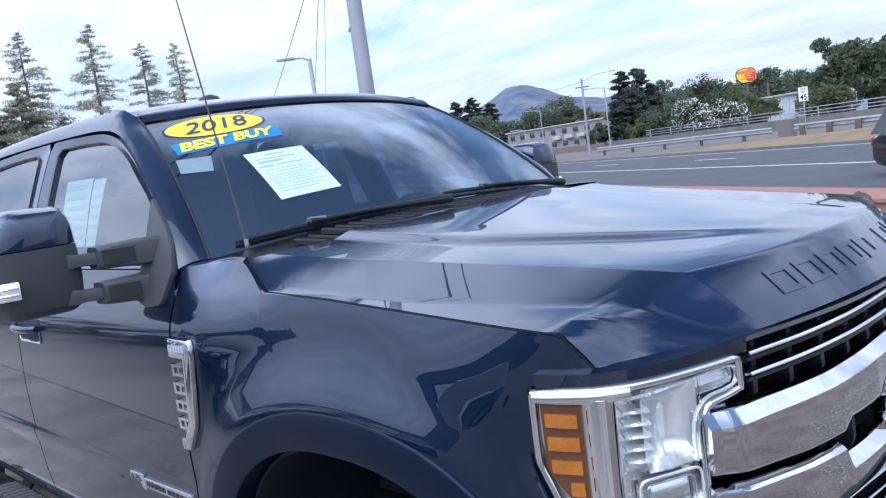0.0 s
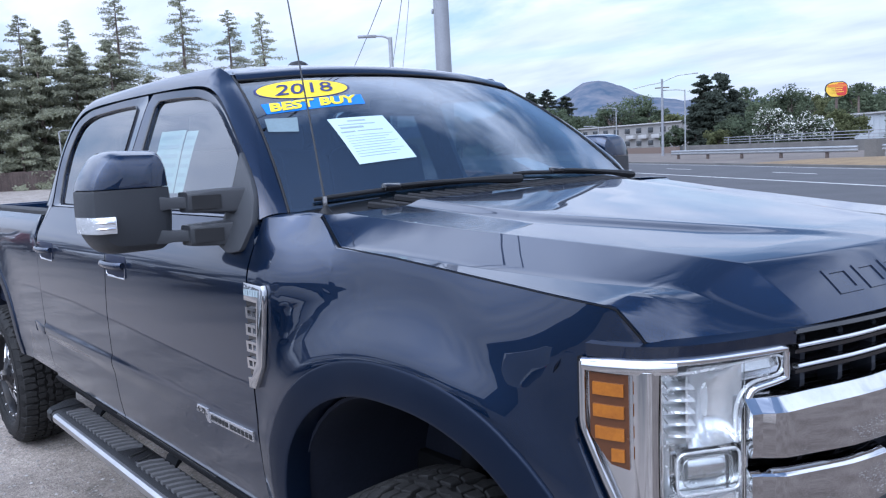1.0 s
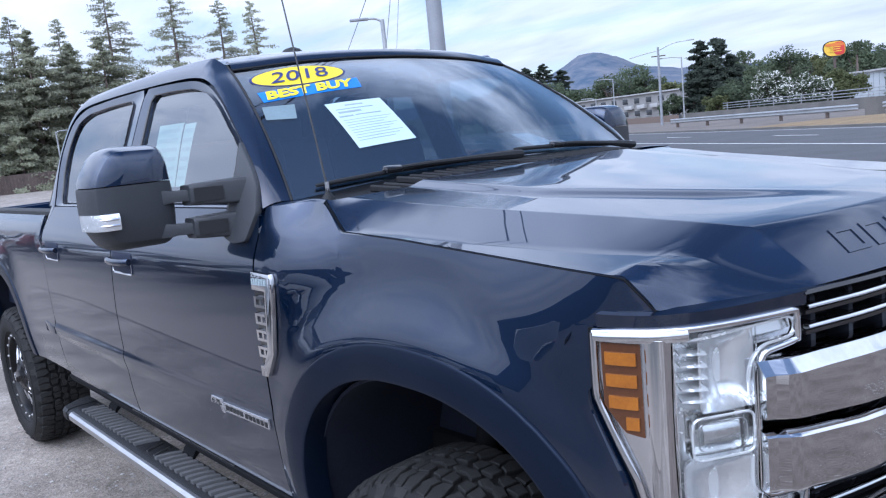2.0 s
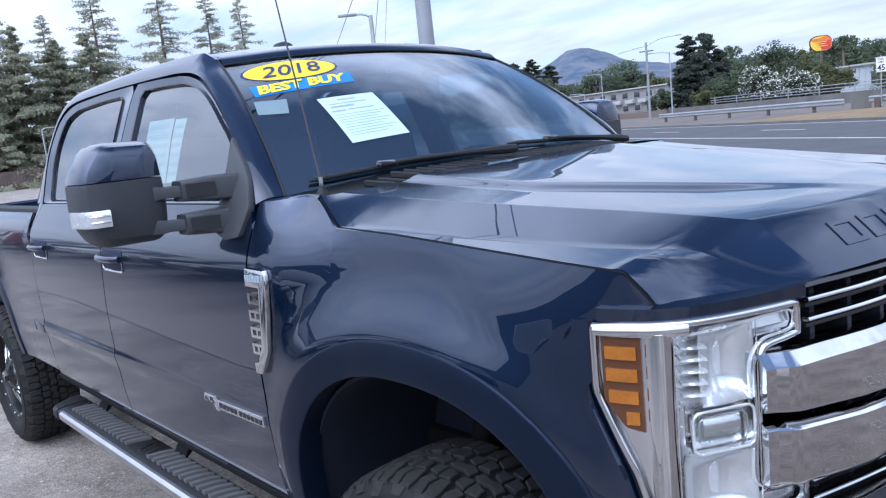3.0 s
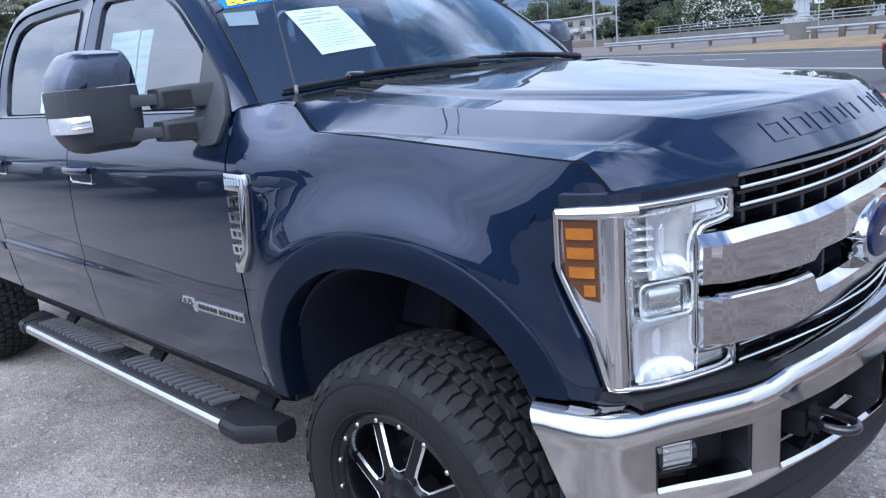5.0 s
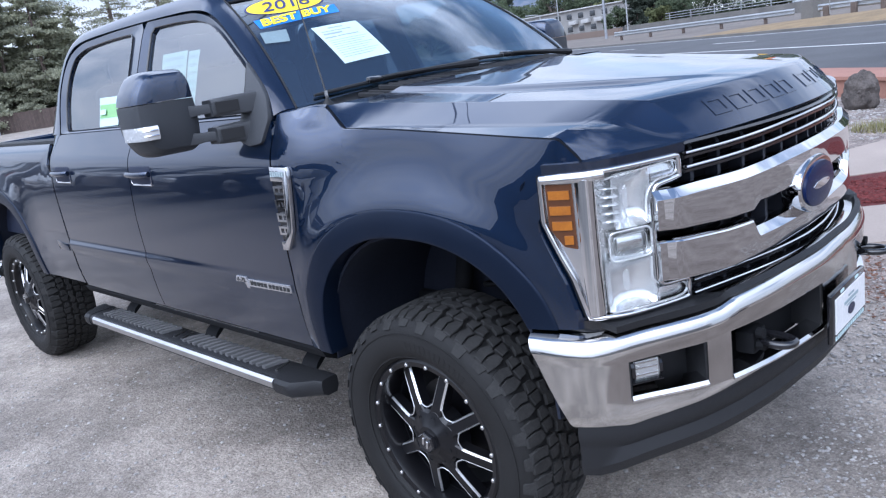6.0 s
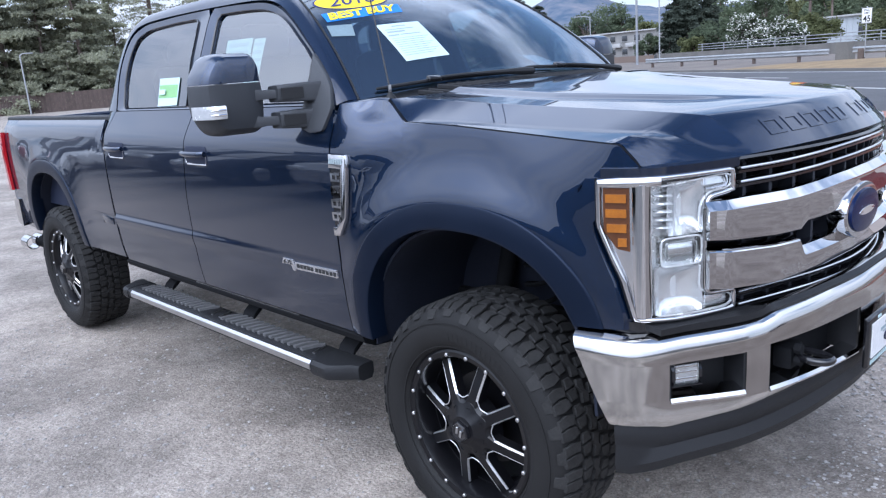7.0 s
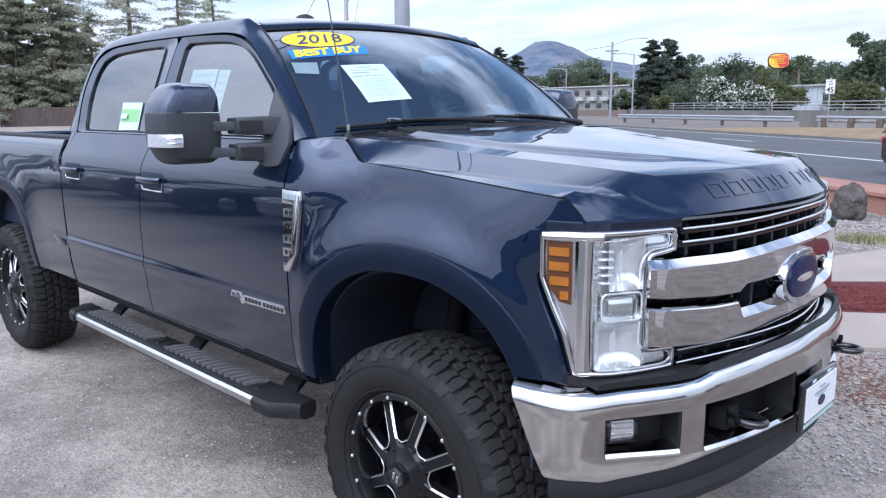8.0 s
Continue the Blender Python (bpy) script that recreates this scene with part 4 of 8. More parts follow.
# black mesh behind the bars
for z in np.linspace(0.96, 1.36, 8):
    strip("grille_slat", FAS, FAS.by_y(-0.66), FAS.by_y(0.66), 30, lambda l, z=z: bar_section(z, 0.010, -0.09, -0.045), GRILLEBLACK, grille)
for y in np.linspace(-0.55, 0.55, 12):
    strip("grille_post", FAS, FAS.by_y(y) - 0.006, FAS.by_y(y) + 0.006, 2, lambda l: [(-0.075, 0.94), (-0.028, 0.94), (-0.028, 1.37), (-0.075, 1.37)], GRILLEBLACK, grille)
for z, rise in ((1.352, 0.014), (1.314, 0.012), (0.998, -0.008), (0.960, -0.008)):
    strip("chrome_strip", FAS, FAS.by_y(-0.60), FAS.by_y(0.60), 60, lambda l, z=z, rise=rise: [(0.002 + 0.008 * math.cos(w), z + rise * smooth(1 - abs(FAS.y(l)) / 0.5) + 0.0052 * math.sin(w)) for w in np.linspace(0, 2 * math.pi, 12, endpoint=False)], CHROME, grille)
    strip("slat_back", FAS, FAS.by_y(-0.60), FAS.by_y(0.60), 60, lambda l, z=z, rise=rise: bar_section(z - 0.012 + rise * smooth(1 - abs(FAS.y(l)) / 0.5), 0.018, -0.05, 0.002), GLOSSBLACK, grille)


def up_low(y):
    return lerp([(0.0, 1.166), (0.365, 1.168), (0.395, 1.147), (0.5, 1.150), (0.72, 1.168)], abs(y))


def up_high(y):
    return lerp([(0.0, 1.281), (0.2, 1.279), (0.42, 1.272), (0.60, 1.276), (0.72, 1.276)], abs(y))


def lo_high(y):
    return lerp([(0.0, 1.096), (0.375, 1.094), (0.400, 1.129), (0.5, 1.132), (0.72, 1.150)], abs(y))


def lo_low(y):
    return lerp([(0.0, 1.020), (0.2, 1.016), (0.48, 1.010), (0.72, 1.030)], abs(y))


def broad(low, high, top_lip):
    def section(l):
        y = FAS.y(l)
        a, b = low(y), high(y)
        e = 0.012
        d = 0.046 - 0.016 * smooth((abs(y) - 0.66) / 0.055) - 0.026 * smooth((0.58 - abs(y)) / 0.55)
        tip = 0.021 if top_lip else 0.009 + 0.012 * smooth((0.40 - abs(y)) / 0.02)
        return [(-0.03, a + 0.004), (d - 0.012, a), (d - 0.003, a + 0.003), (d, a + e), (d, b - tip - 0.004), (d - 0.004, b - tip), (d - 0.02, b - 0.002), (d - 0.03, b), (-0.03, b - 0.004)]
    return section


stops = sorted(set(list(np.linspace(-0.718, 0.718, 80)) + [s * v for s in (-1, 1) for v in (0.36, 0.365, 0.37, 0.38, 0.39, 0.395, 0.40, 0.405, 0.41, 0.66, 0.68, 0.70)]))
for name, low, high, lip in (("upper_chrome_bar", up_low, up_high, True), ("lower_chrome_bar", lo_low, lo_high, False)):
    sec = broad(low, high, lip)
    sweep(name, [[FAS.at(FAS.by_y(y), z, d) for d, z in sec(FAS.by_y(y))] for y in stops], CHROME, grille, "broad polished chrome grille bar", angle=22)
# oval badge on a chrome ring
def oval(name, ry, rz, d0, d1, mat, parent, label="", dome=0.0):
    rings, n = [], 48
    for f, d in ((1.0, d0), (1.0, d1 - 0.006), (0.97, d1 - 0.001), (0.93, d1), (0.5, d1 + dome), (0.02, d1 + dome)):
        rings.append([(0.934 + d, -0.035 + ry * f * math.cos(w), 1.144 + rz * f * math.sin(w)) for w in np.linspace(0, 2 * math.pi, n, endpoint=False)])
    return sweep(name, rings, mat, parent, label)


oval("badge_ring", 0.150, 0.088, -0.03, 0.026, CHROME, grille, "chrome ring round the badge")
oval("badge_plate", 0.128, 0.069, 0.015, 0.034, BLUEOVAL, grille, "plain blue oval badge", 0.004)
oval("badge_bar", 0.070, 0.013, 0.032, 0.0395, CHROME, grille)

# headlamps
def lamp(flip):
    lx, ly = FAS.by_x, FAS.by_y
    REFL = LAMPSILVER
    top = 1.352
    edge = [(lx(0.560), 1.226), (lx(0.627), 1.072), (lx(0.655), 0.957), (lx(0.70), 0.955)]
    low = lambda l: lerp(edge, l)
    flat_top = lambda l: top - 0.004 * smooth((lx(0.64) - l) / 0.08)
    a, b, c = lx(0.560), ly(-0.716), ly(-0.617)
    body = patch("headlamp", FAS, list(np.linspace(a, b, 30)), low, flat_top, 16, -0.045, 0.02, REFL, truck, "headlamp with chrome bezel, clear lens and amber marker", mirror=flip)
    patch("upper_reflector", FAS, list(np.linspace(b, c, 8)), lambda l: 1.290, flat_top, 5, -0.04, 0.02, REFL, body, mirror=flip)
    patch("lower_reflector", FAS, list(np.linspace(b, c, 8)), lambda l: 0.957, lambda l: 1.012, 5, -0.04, 0.02, REFL, body, mirror=flip)
    # bezel rim round the outline
    path = [(lx(0.562), 1.348), (lx(0.561), 1.228), (lx(0.600), 1.135), (lx(0.627), 1.074), (lx(0.655), 0.960), (ly(-0.80), 0.957), (ly(-0.70), 0.957), (ly(-0.617), 0.957), (ly(-0.617), 1.010), (ly(-0.70), 1.014), (ly(-0.716), 1.035), (ly(-0.716), 1.14), (ly(-0.716), 1.258), (ly(-0.700), 1.288), (ly(-0.625), 1.297), (ly(-0.628), 1.353), (ly(-0.72), 1.354), (ly(-0.80), 1.354), (lx(0.62), 1.352), (lx(0.562), 1.348)]
    pts = [FAS.at(l, z, 0.004) for l, z in along(path, 120)]
    tube("bezel_rim", pts, 0.0075, CHROME, body, sides=8, mirror=flip)
    # Black tube put in for the shaded gap between lamp and fender.
    tube("lamp_gap_line", [FAS.at(l, z, -0.002) for l, z in along([(lx(0.554), 1.354), (lx(0.553), 1.226), (lx(0.594), 1.133), (lx(0.619), 1.072), (lx(0.648), 0.958)], 30)], 0.0055, UNDER, body, sides=6, mirror=flip)
    # chrome surround of the marker and the column beside it
    m0, m2 = lx(0.566), lx(0.690)
    patch("marker_bezel", FAS, list(np.linspace(m0, m2, 24)), lambda l: low(l) + 0.006, lambda l: 1.347, 12, -0.004, 0.02, SATIN, body, mirror=flip, bow=0.004)
    strip("chrome_column", FAS, lx(0.650), lx(0.688), 8, lambda l: [(-0.02, 0.965), (0.004 + 0.012 * math.sin(math.pi * (l - lx(0.650)) / (lx(0.688) - lx(0.650))), 0.968), (0.004 + 0.012 * math.sin(math.pi * (l - lx(0.650)) / (lx(0.688) - lx(0.650))), 1.338), (-0.02, 1.342)], CHROME, body, mirror=flip)
    k0, k1 = lx(0.576), lx(0.644)
    alow = lambda l: lerp([(k0, 1.213), (lx(0.612), 1.163), (k1, 1.156)], l)
    marker = patch("marker_lens", FAS, list(np.linspace(k0, k1, 12)), alow, lambda l: 1.331, 8, 0.006, 0.012, AMBERDARK, body, "amber side marker", mirror=flip)
    for z in (1.303, 1.262, 1.221, 1.182):
        j0 = k0 + 0.008 + max(0, (1.213 - (z - 0.012))) * 0.75
        patch("marker_segment", FAS, list(np.linspace(j0, k1 - 0.008, 6)), lambda l, z=z: z - 0.0115, lambda l, z=z: z + 0.0115, 3, 0.011, 0.008, AMBER, marker, mirror=flip)
    patch("lamp_brow", FAS, list(np.linspace(lx(0.566), lx(0.705), 20)), lambda l: 1.334, lambda l: flat_top(l) + 0.002, 4, 0.012, 0.012, CHROME, body, mirror=flip, bow=0.004)
    # inner optics: two polished bowls, a few fins beside the upper one, the turn lamp between them
    def bowl(name, l0, l1, z0, z1, deep, n=14):
        grid = []
        for u in np.linspace(0, 1, n):
            l = l0 + (l1 - l0) * u
            grid.append([FAS.at(l, z0 + (z1 - z0) * v, -0.010 - deep * (1 - (2 * u - 1) ** 2) ** 0.6 * (1 - (2 * v - 1) ** 4) + 0.0015 * math.sin(u * 34)) for v in np.linspace(0, 1, n)])
        return sheet(name, grid, 0.004, LAMPBOWL, body, mirror=flip, angle=60)
    bowl("upper_bowl", lx(0.722), ly(-0.712), 1.190, 1.338, 0.036)
    bowl("lower_bowl", lx(0.698), ly(-0.712), 0.966, 1.104, 0.036)
    for z in (1.215, 1.237, 1.259, 1.281, 1.303):
        strip("optic_fin", FAS, lx(0.699), lx(0.728), 6, lambda l, z=z: [(-0.045, z - 0.0015), (-0.014 + 0.010 * (l - lx(0.699)) / 0.04, z - 0.003), (-0.012, z + 0.001), (-0.045, z + 0.003)], LAMPSILVER, body, mirror=flip)
    strip("arm_reflector", FAS, ly(-0.715), ly(-0.628), 8, lambda l: [(-0.035, 1.300), (-0.016, 1.304), (-0.010, 1.318), (-0.014, 1.336), (-0.035, 1.342)], LAMPBOWL, body, mirror=flip)
    strip("foot_reflector", FAS, ly(-0.715), ly(-0.628), 8, lambda l: [(-0.035, 0.964), (-0.016, 0.968), (-0.012, 0.982), (-0.016, 1.000), (-0.035, 1.006)], LAMPBOWL, body, mirror=flip)
    unit = strip("turn_lamp", FAS, lx(0.706), ly(-0.724), 8, lambda l: [(-0.04, 1.106), (-0.002, 1.108), (0.003, 1.116), (0.003, 1.176), (-0.002, 1.186), (-0.04, 1.188)], LENS, body, mirror=flip)
    for k in (0.0, 0.012):
        ring = rounded([(lx(0.706) + k, 1.108 + k), (ly(-0.724) - k, 1.108 + k), (ly(-0.724) - k, 1.186 - k), (lx(0.706) + k, 1.186 - k)], 0.018, 4)
        tube("turn_lamp_rim", [FAS.at(l, z, 0.003 - k * 0.5) for l, z in ring + ring[:1]], 0.0028 if k == 0 else 0.0016, LAMPSILVER, unit, sides=6, mirror=flip)
    strip("turn_lamp_core", FAS, lx(0.722), ly(-0.742), 6, lambda l: bar_section(1.148, 0.036, -0.035, -0.016), LAMPBOWL, unit, mirror=flip)
    # clear moulded edge that follows the inner side of the lens
    inner_edge = [(lx(0.700), 1.330), (ly(-0.72), 1.340), (ly(-0.640), 1.341), (ly(-0.636), 1.308), (ly(-0.70), 1.298), (ly(-0.728), 1.262), (ly(-0.728), 1.195)]
    outer_edge = [(ly(-0.728), 1.100), (ly(-0.728), 1.040), (ly(-0.712), 1.022), (ly(-0.632), 1.001), (ly(-0.632), 0.970), (ly(-0.72), 0.966), (lx(0.700), 0.968)]
    for path2 in (inner_edge, outer_edge):
        for off in (0.0, 0.004):
            tube("moulded_edge", [FAS.at(l, z, 0.002 - off) for l, z in curve(path2, 40)], 0.0028 - off * 0.25, LAMPSILVER, body, sides=6, mirror=flip)
    cover = patch("lens_cover", FAS, list(np.linspace(lx(0.690), b, 16)), lambda l: 0.962, flat_top, 16, 0.006, 0.003, LENS, body, mirror=flip, bow=0.006)
    cover.visible_shadow = False
    for zl, zh in ((1.293, 1.350), (0.960, 1.009)):
        arm = patch("lens_cover", FAS, list(np.linspace(b, c, 8)), lambda l, zl=zl: zl, lambda l, zh=zh: zh, 5, 0.006, 0.003, LENS, body, mirror=flip)
        arm.visible_shadow = False


LAMPBOWL = material("polished_lamp_bowl", (0.78, 0.79, 0.80), 0.20, 0.85, (0.70, 0.71, 0.72), 14, 90, rvar=0.06)
LAMPSILVER = material("lamp_reflector", (0.78, 0.79, 0.795), 0.26, 0.6, (0.66, 0.67, 0.68), 20, 120, bump=0.002, bscale=60)
for flip in (False, True):
    lamp(flip)
    # filler below the lamp and blue strip under the fender edge
    patch("lamp_filler", FAS, list(np.linspace(FAS.by_x(0.60), FAS.by_y(-0.60), 24)), lambda l: 0.918, lambda l: 0.950, 3, -0.006, 0.03, GLOSSBLACK, truck, mirror=flip)
# body-coloured band between hood and lamps
strip("header_panel", FAS, FAS.by_x(0.57), FAS.by_y(-0.60), 30, lambda l: [(-0.06, 1.355), (0.000, 1.355), (0.003, 1.358), (0.006, 1.383), (-0.06, 1.384)], PAINT, truck)
strip("header_panel", FAS, FAS.by_x(0.57), FAS.by_y(-0.60), 30, lambda l: [(-0.06, 1.355), (0.000, 1.355), (0.003, 1.358), (0.006, 1.383), (-0.06, 1.384)], PAINT, truck, mirror=True)

# bumper
B_TOP = [(-1.0, 0.918), (-0.96, 0.918), (-0.92, 0.912), (-0.80, 0.920), (-0.66, 0.926), (-0.60, 0.930), (-0.55, 0.946), (-0.33, 0.962), (0.0, 0.972)]
B_LOW = [(-1.0, 0.66), (-0.95, 0.652), (-0.83, 0.640), (-0.64, 0.664), (-0.42, 0.688), (-0.2, 0.706), (0.0, 0.712)]
O_LOW = [(-1.0, 0.735), (-0.845, 0.728), (-0.65, 0.722), (-0.577, 0.712), (-0.3, 0.722), (0.0, 0.728)]
O_HIGH = [(-1.0, 0.840), (-0.845, 0.836), (-0.65, 0.842), (-0.577, 0.850), (-0.3, 0.862), (0.0, 0.868)]


def masked_shell(grid, keep, thick):
    """A sheet with openings: keep(i, j) tells which cells stay."""
    g = np.array(grid, float)
    nu, nv = g.shape[:2]
    nrm = np.cross(np.gradient(g, axis=0), np.gradient(g, axis=1))
    nrm /= np.maximum(np.linalg.norm(nrm, axis=2, keepdims=True), 1e-9)
    verts = np.concatenate([g.reshape(-1, 3), (g - nrm * thick).reshape(-1, 3)])
    off, faces, count = nu * nv, [], {}
    for i in range(nu - 1):
        for j in range(nv - 1):
            if keep(i, j):
                q = (i * nv + j, (i + 1) * nv + j, (i + 1) * nv + j + 1, i * nv + j + 1)
                faces += [q, tuple(off + v for v in reversed(q))]
                for a, b in zip(q, q[1:] + q[:1]):
                    count.setdefault((min(a, b), max(a, b)), []).append((a, b))
    for pairs in count.values():
        if len(pairs) == 1:
            a, b = pairs[0]
            faces.append((a, b, off + b, off + a))
    return verts, faces


bys = sorted({round(s * v, 4) for s in (-1, 1) for v in list(np.linspace(0, 0.95, 60)) + [0.843, 0.838, 0.655, 0.650, 0.577, 0.572, 0.165, 0.16]})
ls = [BUM.by_x(0.50), BUM.by_x(0.53), BUM.by_x(0.56)] + [BUM.by_y(y) for y in bys]
ls += [BUM.run[-1] - v for v in reversed(ls[:3])]
grid = []
for l in ls:
    y = -abs(BUM.y(l))
    zt, zl, o0, o1 = lerp(B_TOP, y), lerp(B_LOW, y), lerp(O_LOW, y), lerp(O_HIGH, y)
    row = [(-0.035, zl - 0.004), (-0.012, zl), (-0.004, zl + 0.012), (0.0, (zl + o0) / 2), (0.004, o0 - 0.004), (0.004, o0), (0.006, (o0 + o1) / 2), (0.006, o1), (0.006, o1 + 0.004), (0.008, zt - 0.050), (0.010, zt - 0.044), (0.007, zt - 0.030), (0.000, zt - 0.016), (-0.010, zt - 0.006), (-0.024, zt), (-0.055, zt + 0.003)]
    k = ls.index(l)
    slant = 0.11 * max(0.0, 1 - k / 9) - 0.11 * max(0.0, 1 - (len(ls) - 1 - k) / 9)
    grid.append([BUM.at(l + slant * (zt - z) / 0.26, z, d) for d, z in row])


def bumper_cell(i, j):
    y = abs(BUM.y((ls[i] + ls[i + 1]) / 2))
    return not (j in (5, 6) and (0.650 < y < 0.843 or 0.165 < y < 0.575))


bumper = link_mesh("front_bumper", *masked_shell(grid, bumper_cell, 0.006), BUMPERCHROME, truck, "weathered chrome front bumper with fog lamp openings", 30)
tagged(bumper, "weathered chrome front bumper with fog lamp openings")
for flip in (False, True):
    for y0, y1 in ((-0.84, -0.652), (-0.574, -0.168)):
        strip("opening_lip", BUM, BUM.by_y(y0), BUM.by_y(y1), 14, lambda l: [(-0.045, lerp(O_LOW, -abs(BUM.y(l))) - 0.004), (0.008, lerp(O_LOW, -abs(BUM.y(l))) - 0.010), (0.010, lerp(O_LOW, -abs(BUM.y(l))) - 0.004), (0.004, lerp(O_LOW, -abs(BUM.y(l))) + 0.006), (-0.045, lerp(O_LOW, -abs(BUM.y(l))) + 0.016)], CHROME, bumper, mirror=flip)
        patch("opening_back", BUM, list(np.linspace(BUM.by_y(y0) - 0.02, BUM.by_y(y1) + 0.02, 10)), lambda l: lerp(O_LOW, -abs(BUM.y(l))) - 0.02, lambda l: lerp(O_HIGH, -abs(BUM.y(l))) + 0.02, 4, -0.09, 0.01, PLASTIC if y0 < -0.6 else UNDER, bumper, mirror=flip)
        for yy in (y0, y1):
            strip("opening_cheek", BUM, BUM.by_y(yy) - 0.004, BUM.by_y(yy) + 0.004, 2, lambda l: [(-0.09, lerp(O_LOW, -abs(BUM.y(l))) - 0.006), (0.0, lerp(O_LOW, -abs(BUM.y(l))) - 0.004), (0.0, lerp(O_HIGH, -abs(BUM.y(l))) + 0.004), (-0.09, lerp(O_HIGH, -abs(BUM.y(l))) + 0.006)], PLASTIC, bumper, mirror=flip)
        strip("opening_roof", BUM, BUM.by_y(y0), BUM.by_y(y1), 10, lambda l: [(-0.09, lerp(O_HIGH, -abs(BUM.y(l))) + 0.004), (0.0, lerp(O_HIGH, -abs(BUM.y(l))) + 0.002), (0.0, lerp(O_HIGH, -abs(BUM.y(l))) + 0.006), (-0.09, lerp(O_HIGH, -abs(BUM.y(l))) + 0.010)], PLASTIC, bumper, mirror=flip)
    fog = strip("fog_lamp", BUM, BUM.by_y(-0.824), BUM.by_y(-0.768), 8, lambda l: [(-0.085, 0.768), (-0.016, 0.768), (-0.010, 0.775), (-0.010, 0.822), (-0.016, 0.829), (-0.085, 0.829)], LAMPSILVER, bumper, "small rectangular fog lamp", mirror=flip)
    strip("fog_lens", BUM, BUM.by_y(-0.824), BUM.by_y(-0.768), 8, lambda l: bar_section(0.7985, 0.058, -0.008, -0.002), LENS, fog, mirror=flip)
    strip("fog_bezel", BUM, BUM.by_y(-0.834), BUM.by_y(-0.825), 3, lambda l: bar_section(0.798, 0.076, -0.06, 0.0), GLOSSBLACK, fog, mirror=flip)
    for z in (0.7645, 0.8325):
        strip("fog_bezel", BUM, BUM.by_y(-0.834), BUM.by_y(-0.760), 6, lambda l, z=z: bar_section(z, 0.007, -0.06, 0.0), GLOSSBLACK, fog, mirror=flip)
    strip("fog_bezel", BUM, BUM.by_y(-0.767), BUM.by_y(-0.760), 3, lambda l: bar_section(0.798, 0.062, -0.06, 0.0), GLOSSBLACK, fog, mirror=flip)
    for z in (0.784, 0.803, 0.818):
        strip("fog_flute", BUM, BUM.by_y(-0.822), BUM.by_y(-0.770), 6, lambda l, z=z: [(-0.012, z - 0.006), (-0.0095, z - 0.002), (-0.0095, z + 0.002), (-0.012, z + 0.006)], CHROME, fog, mirror=flip)
    # tow hook: a forged eye on a shank
    hook = [(0.86, -0.40, 0.785), (0.94, -0.40, 0.785), (1.00, -0.405, 0.785), (1.045, -0.42, 0.785), (1.065, -0.45, 0.785), (1.055, -0.485, 0.785), (1.02, -0.50, 0.785), (0.975, -0.49, 0.785), (0.95, -0.465, 0.785)]
    tube("tow_hook", [np.array((0.88, -0.44, 0.785)) + (np.array(q) - np.array((0.88, -0.44, 0.785))) * np.array((0.80, 0.75, 1.0)) for q in curve(hook, 30)], 0.0115, GLOSSBLACK, bumper, "black forged tow hook", mirror=flip)
    part("hook_mount", box_bm((0.06, 0.09, 0.07), (0.90, (-1 if not flip else 1) * 0.44, 0.775), 0.012), UNDER, bumper)
    for dz in (-0.015, 0.02):
        rr = [(0.935, (-1 if not flip else 1) * (0.475 + 0.016 * math.cos(w)), 0.79 + dz + 0.016 * math.sin(w)) for w in np.linspace(0, 2 * math.pi, 8, endpoint=False)]
        sweep("hook_bolt", [rr, [(x + 0.02, y, z) for x, y, z in rr]], UNDER, bumper)
# black filler between grille and bumper top
fill = []
for y in np.linspace(-0.86, 0.86, 61):
    a = np.array(FAS.at(FAS.by_y(y), 0.928 - 0.030 * smooth((0.58 - abs(y)) / 0.05), -0.01))
    zt = lerp(B_TOP, -abs(y))
    b = np.array(BUM.at(BUM.by_y(y), zt + 0.004, -0.004))
    lift = -0.010 * smooth((0.58 - abs(y)) / 0.05)
    fill.append([a, a * 0.6 + b * 0.4 + np.array((0, 0, lift)), a * 0.25 + b * 0.75 + np.array((0, 0, lift)), a * 0.08 + b * 0.92 + np.array((0, 0, lift * 0.8)), b])
sheet("bumper_pad", fill, 0.02, PLASTIC, bumper, "ribbed black plastic step pad")
for y in (-0.42, -0.30, -0.18, -0.06, 0.06, 0.18, 0.30, 0.42):
    i = int(round((y + 0.86) / 1.72 * 60))
    tube("pad_rib", [np.array(fill[i][k]) + np.array((0, 0, 0.004)) for k in (0, 1, 2, 3)], 0.007, PLASTIC, bumper, sides=6)
# lower air dam
dam_low = [(-1.0, 0.50), (-0.93, 0.500), (-0.68, 0.535), (-0.25, 0.580), (0.0, 0.59)]
dl = [BUM.by_x(0.62)] + [BUM.by_y(y) for y in np.linspace(-0.925, 0.925, 60)] + [BUM.run[-1] - BUM.by_x(0.62)]
rows = []
for l in dl:
    y = -abs(BUM.y(l))
    zl, zb = lerp(B_LOW, y), lerp(dam_low, y)
    rows.append([BUM.at(l, z, d) for d, z in ((-0.03, zl + 0.004), (-0.022, zl - 0.02), (-0.028, zl - 0.05), (-0.034, (zl + zb) / 2), (-0.022, zb + 0.03), (-0.03, zb + 0.006), (-0.06, zb))])
sheet("air_dam", rows, 0.012, PLASTIC, truck, "black plastic air dam below the bumper")
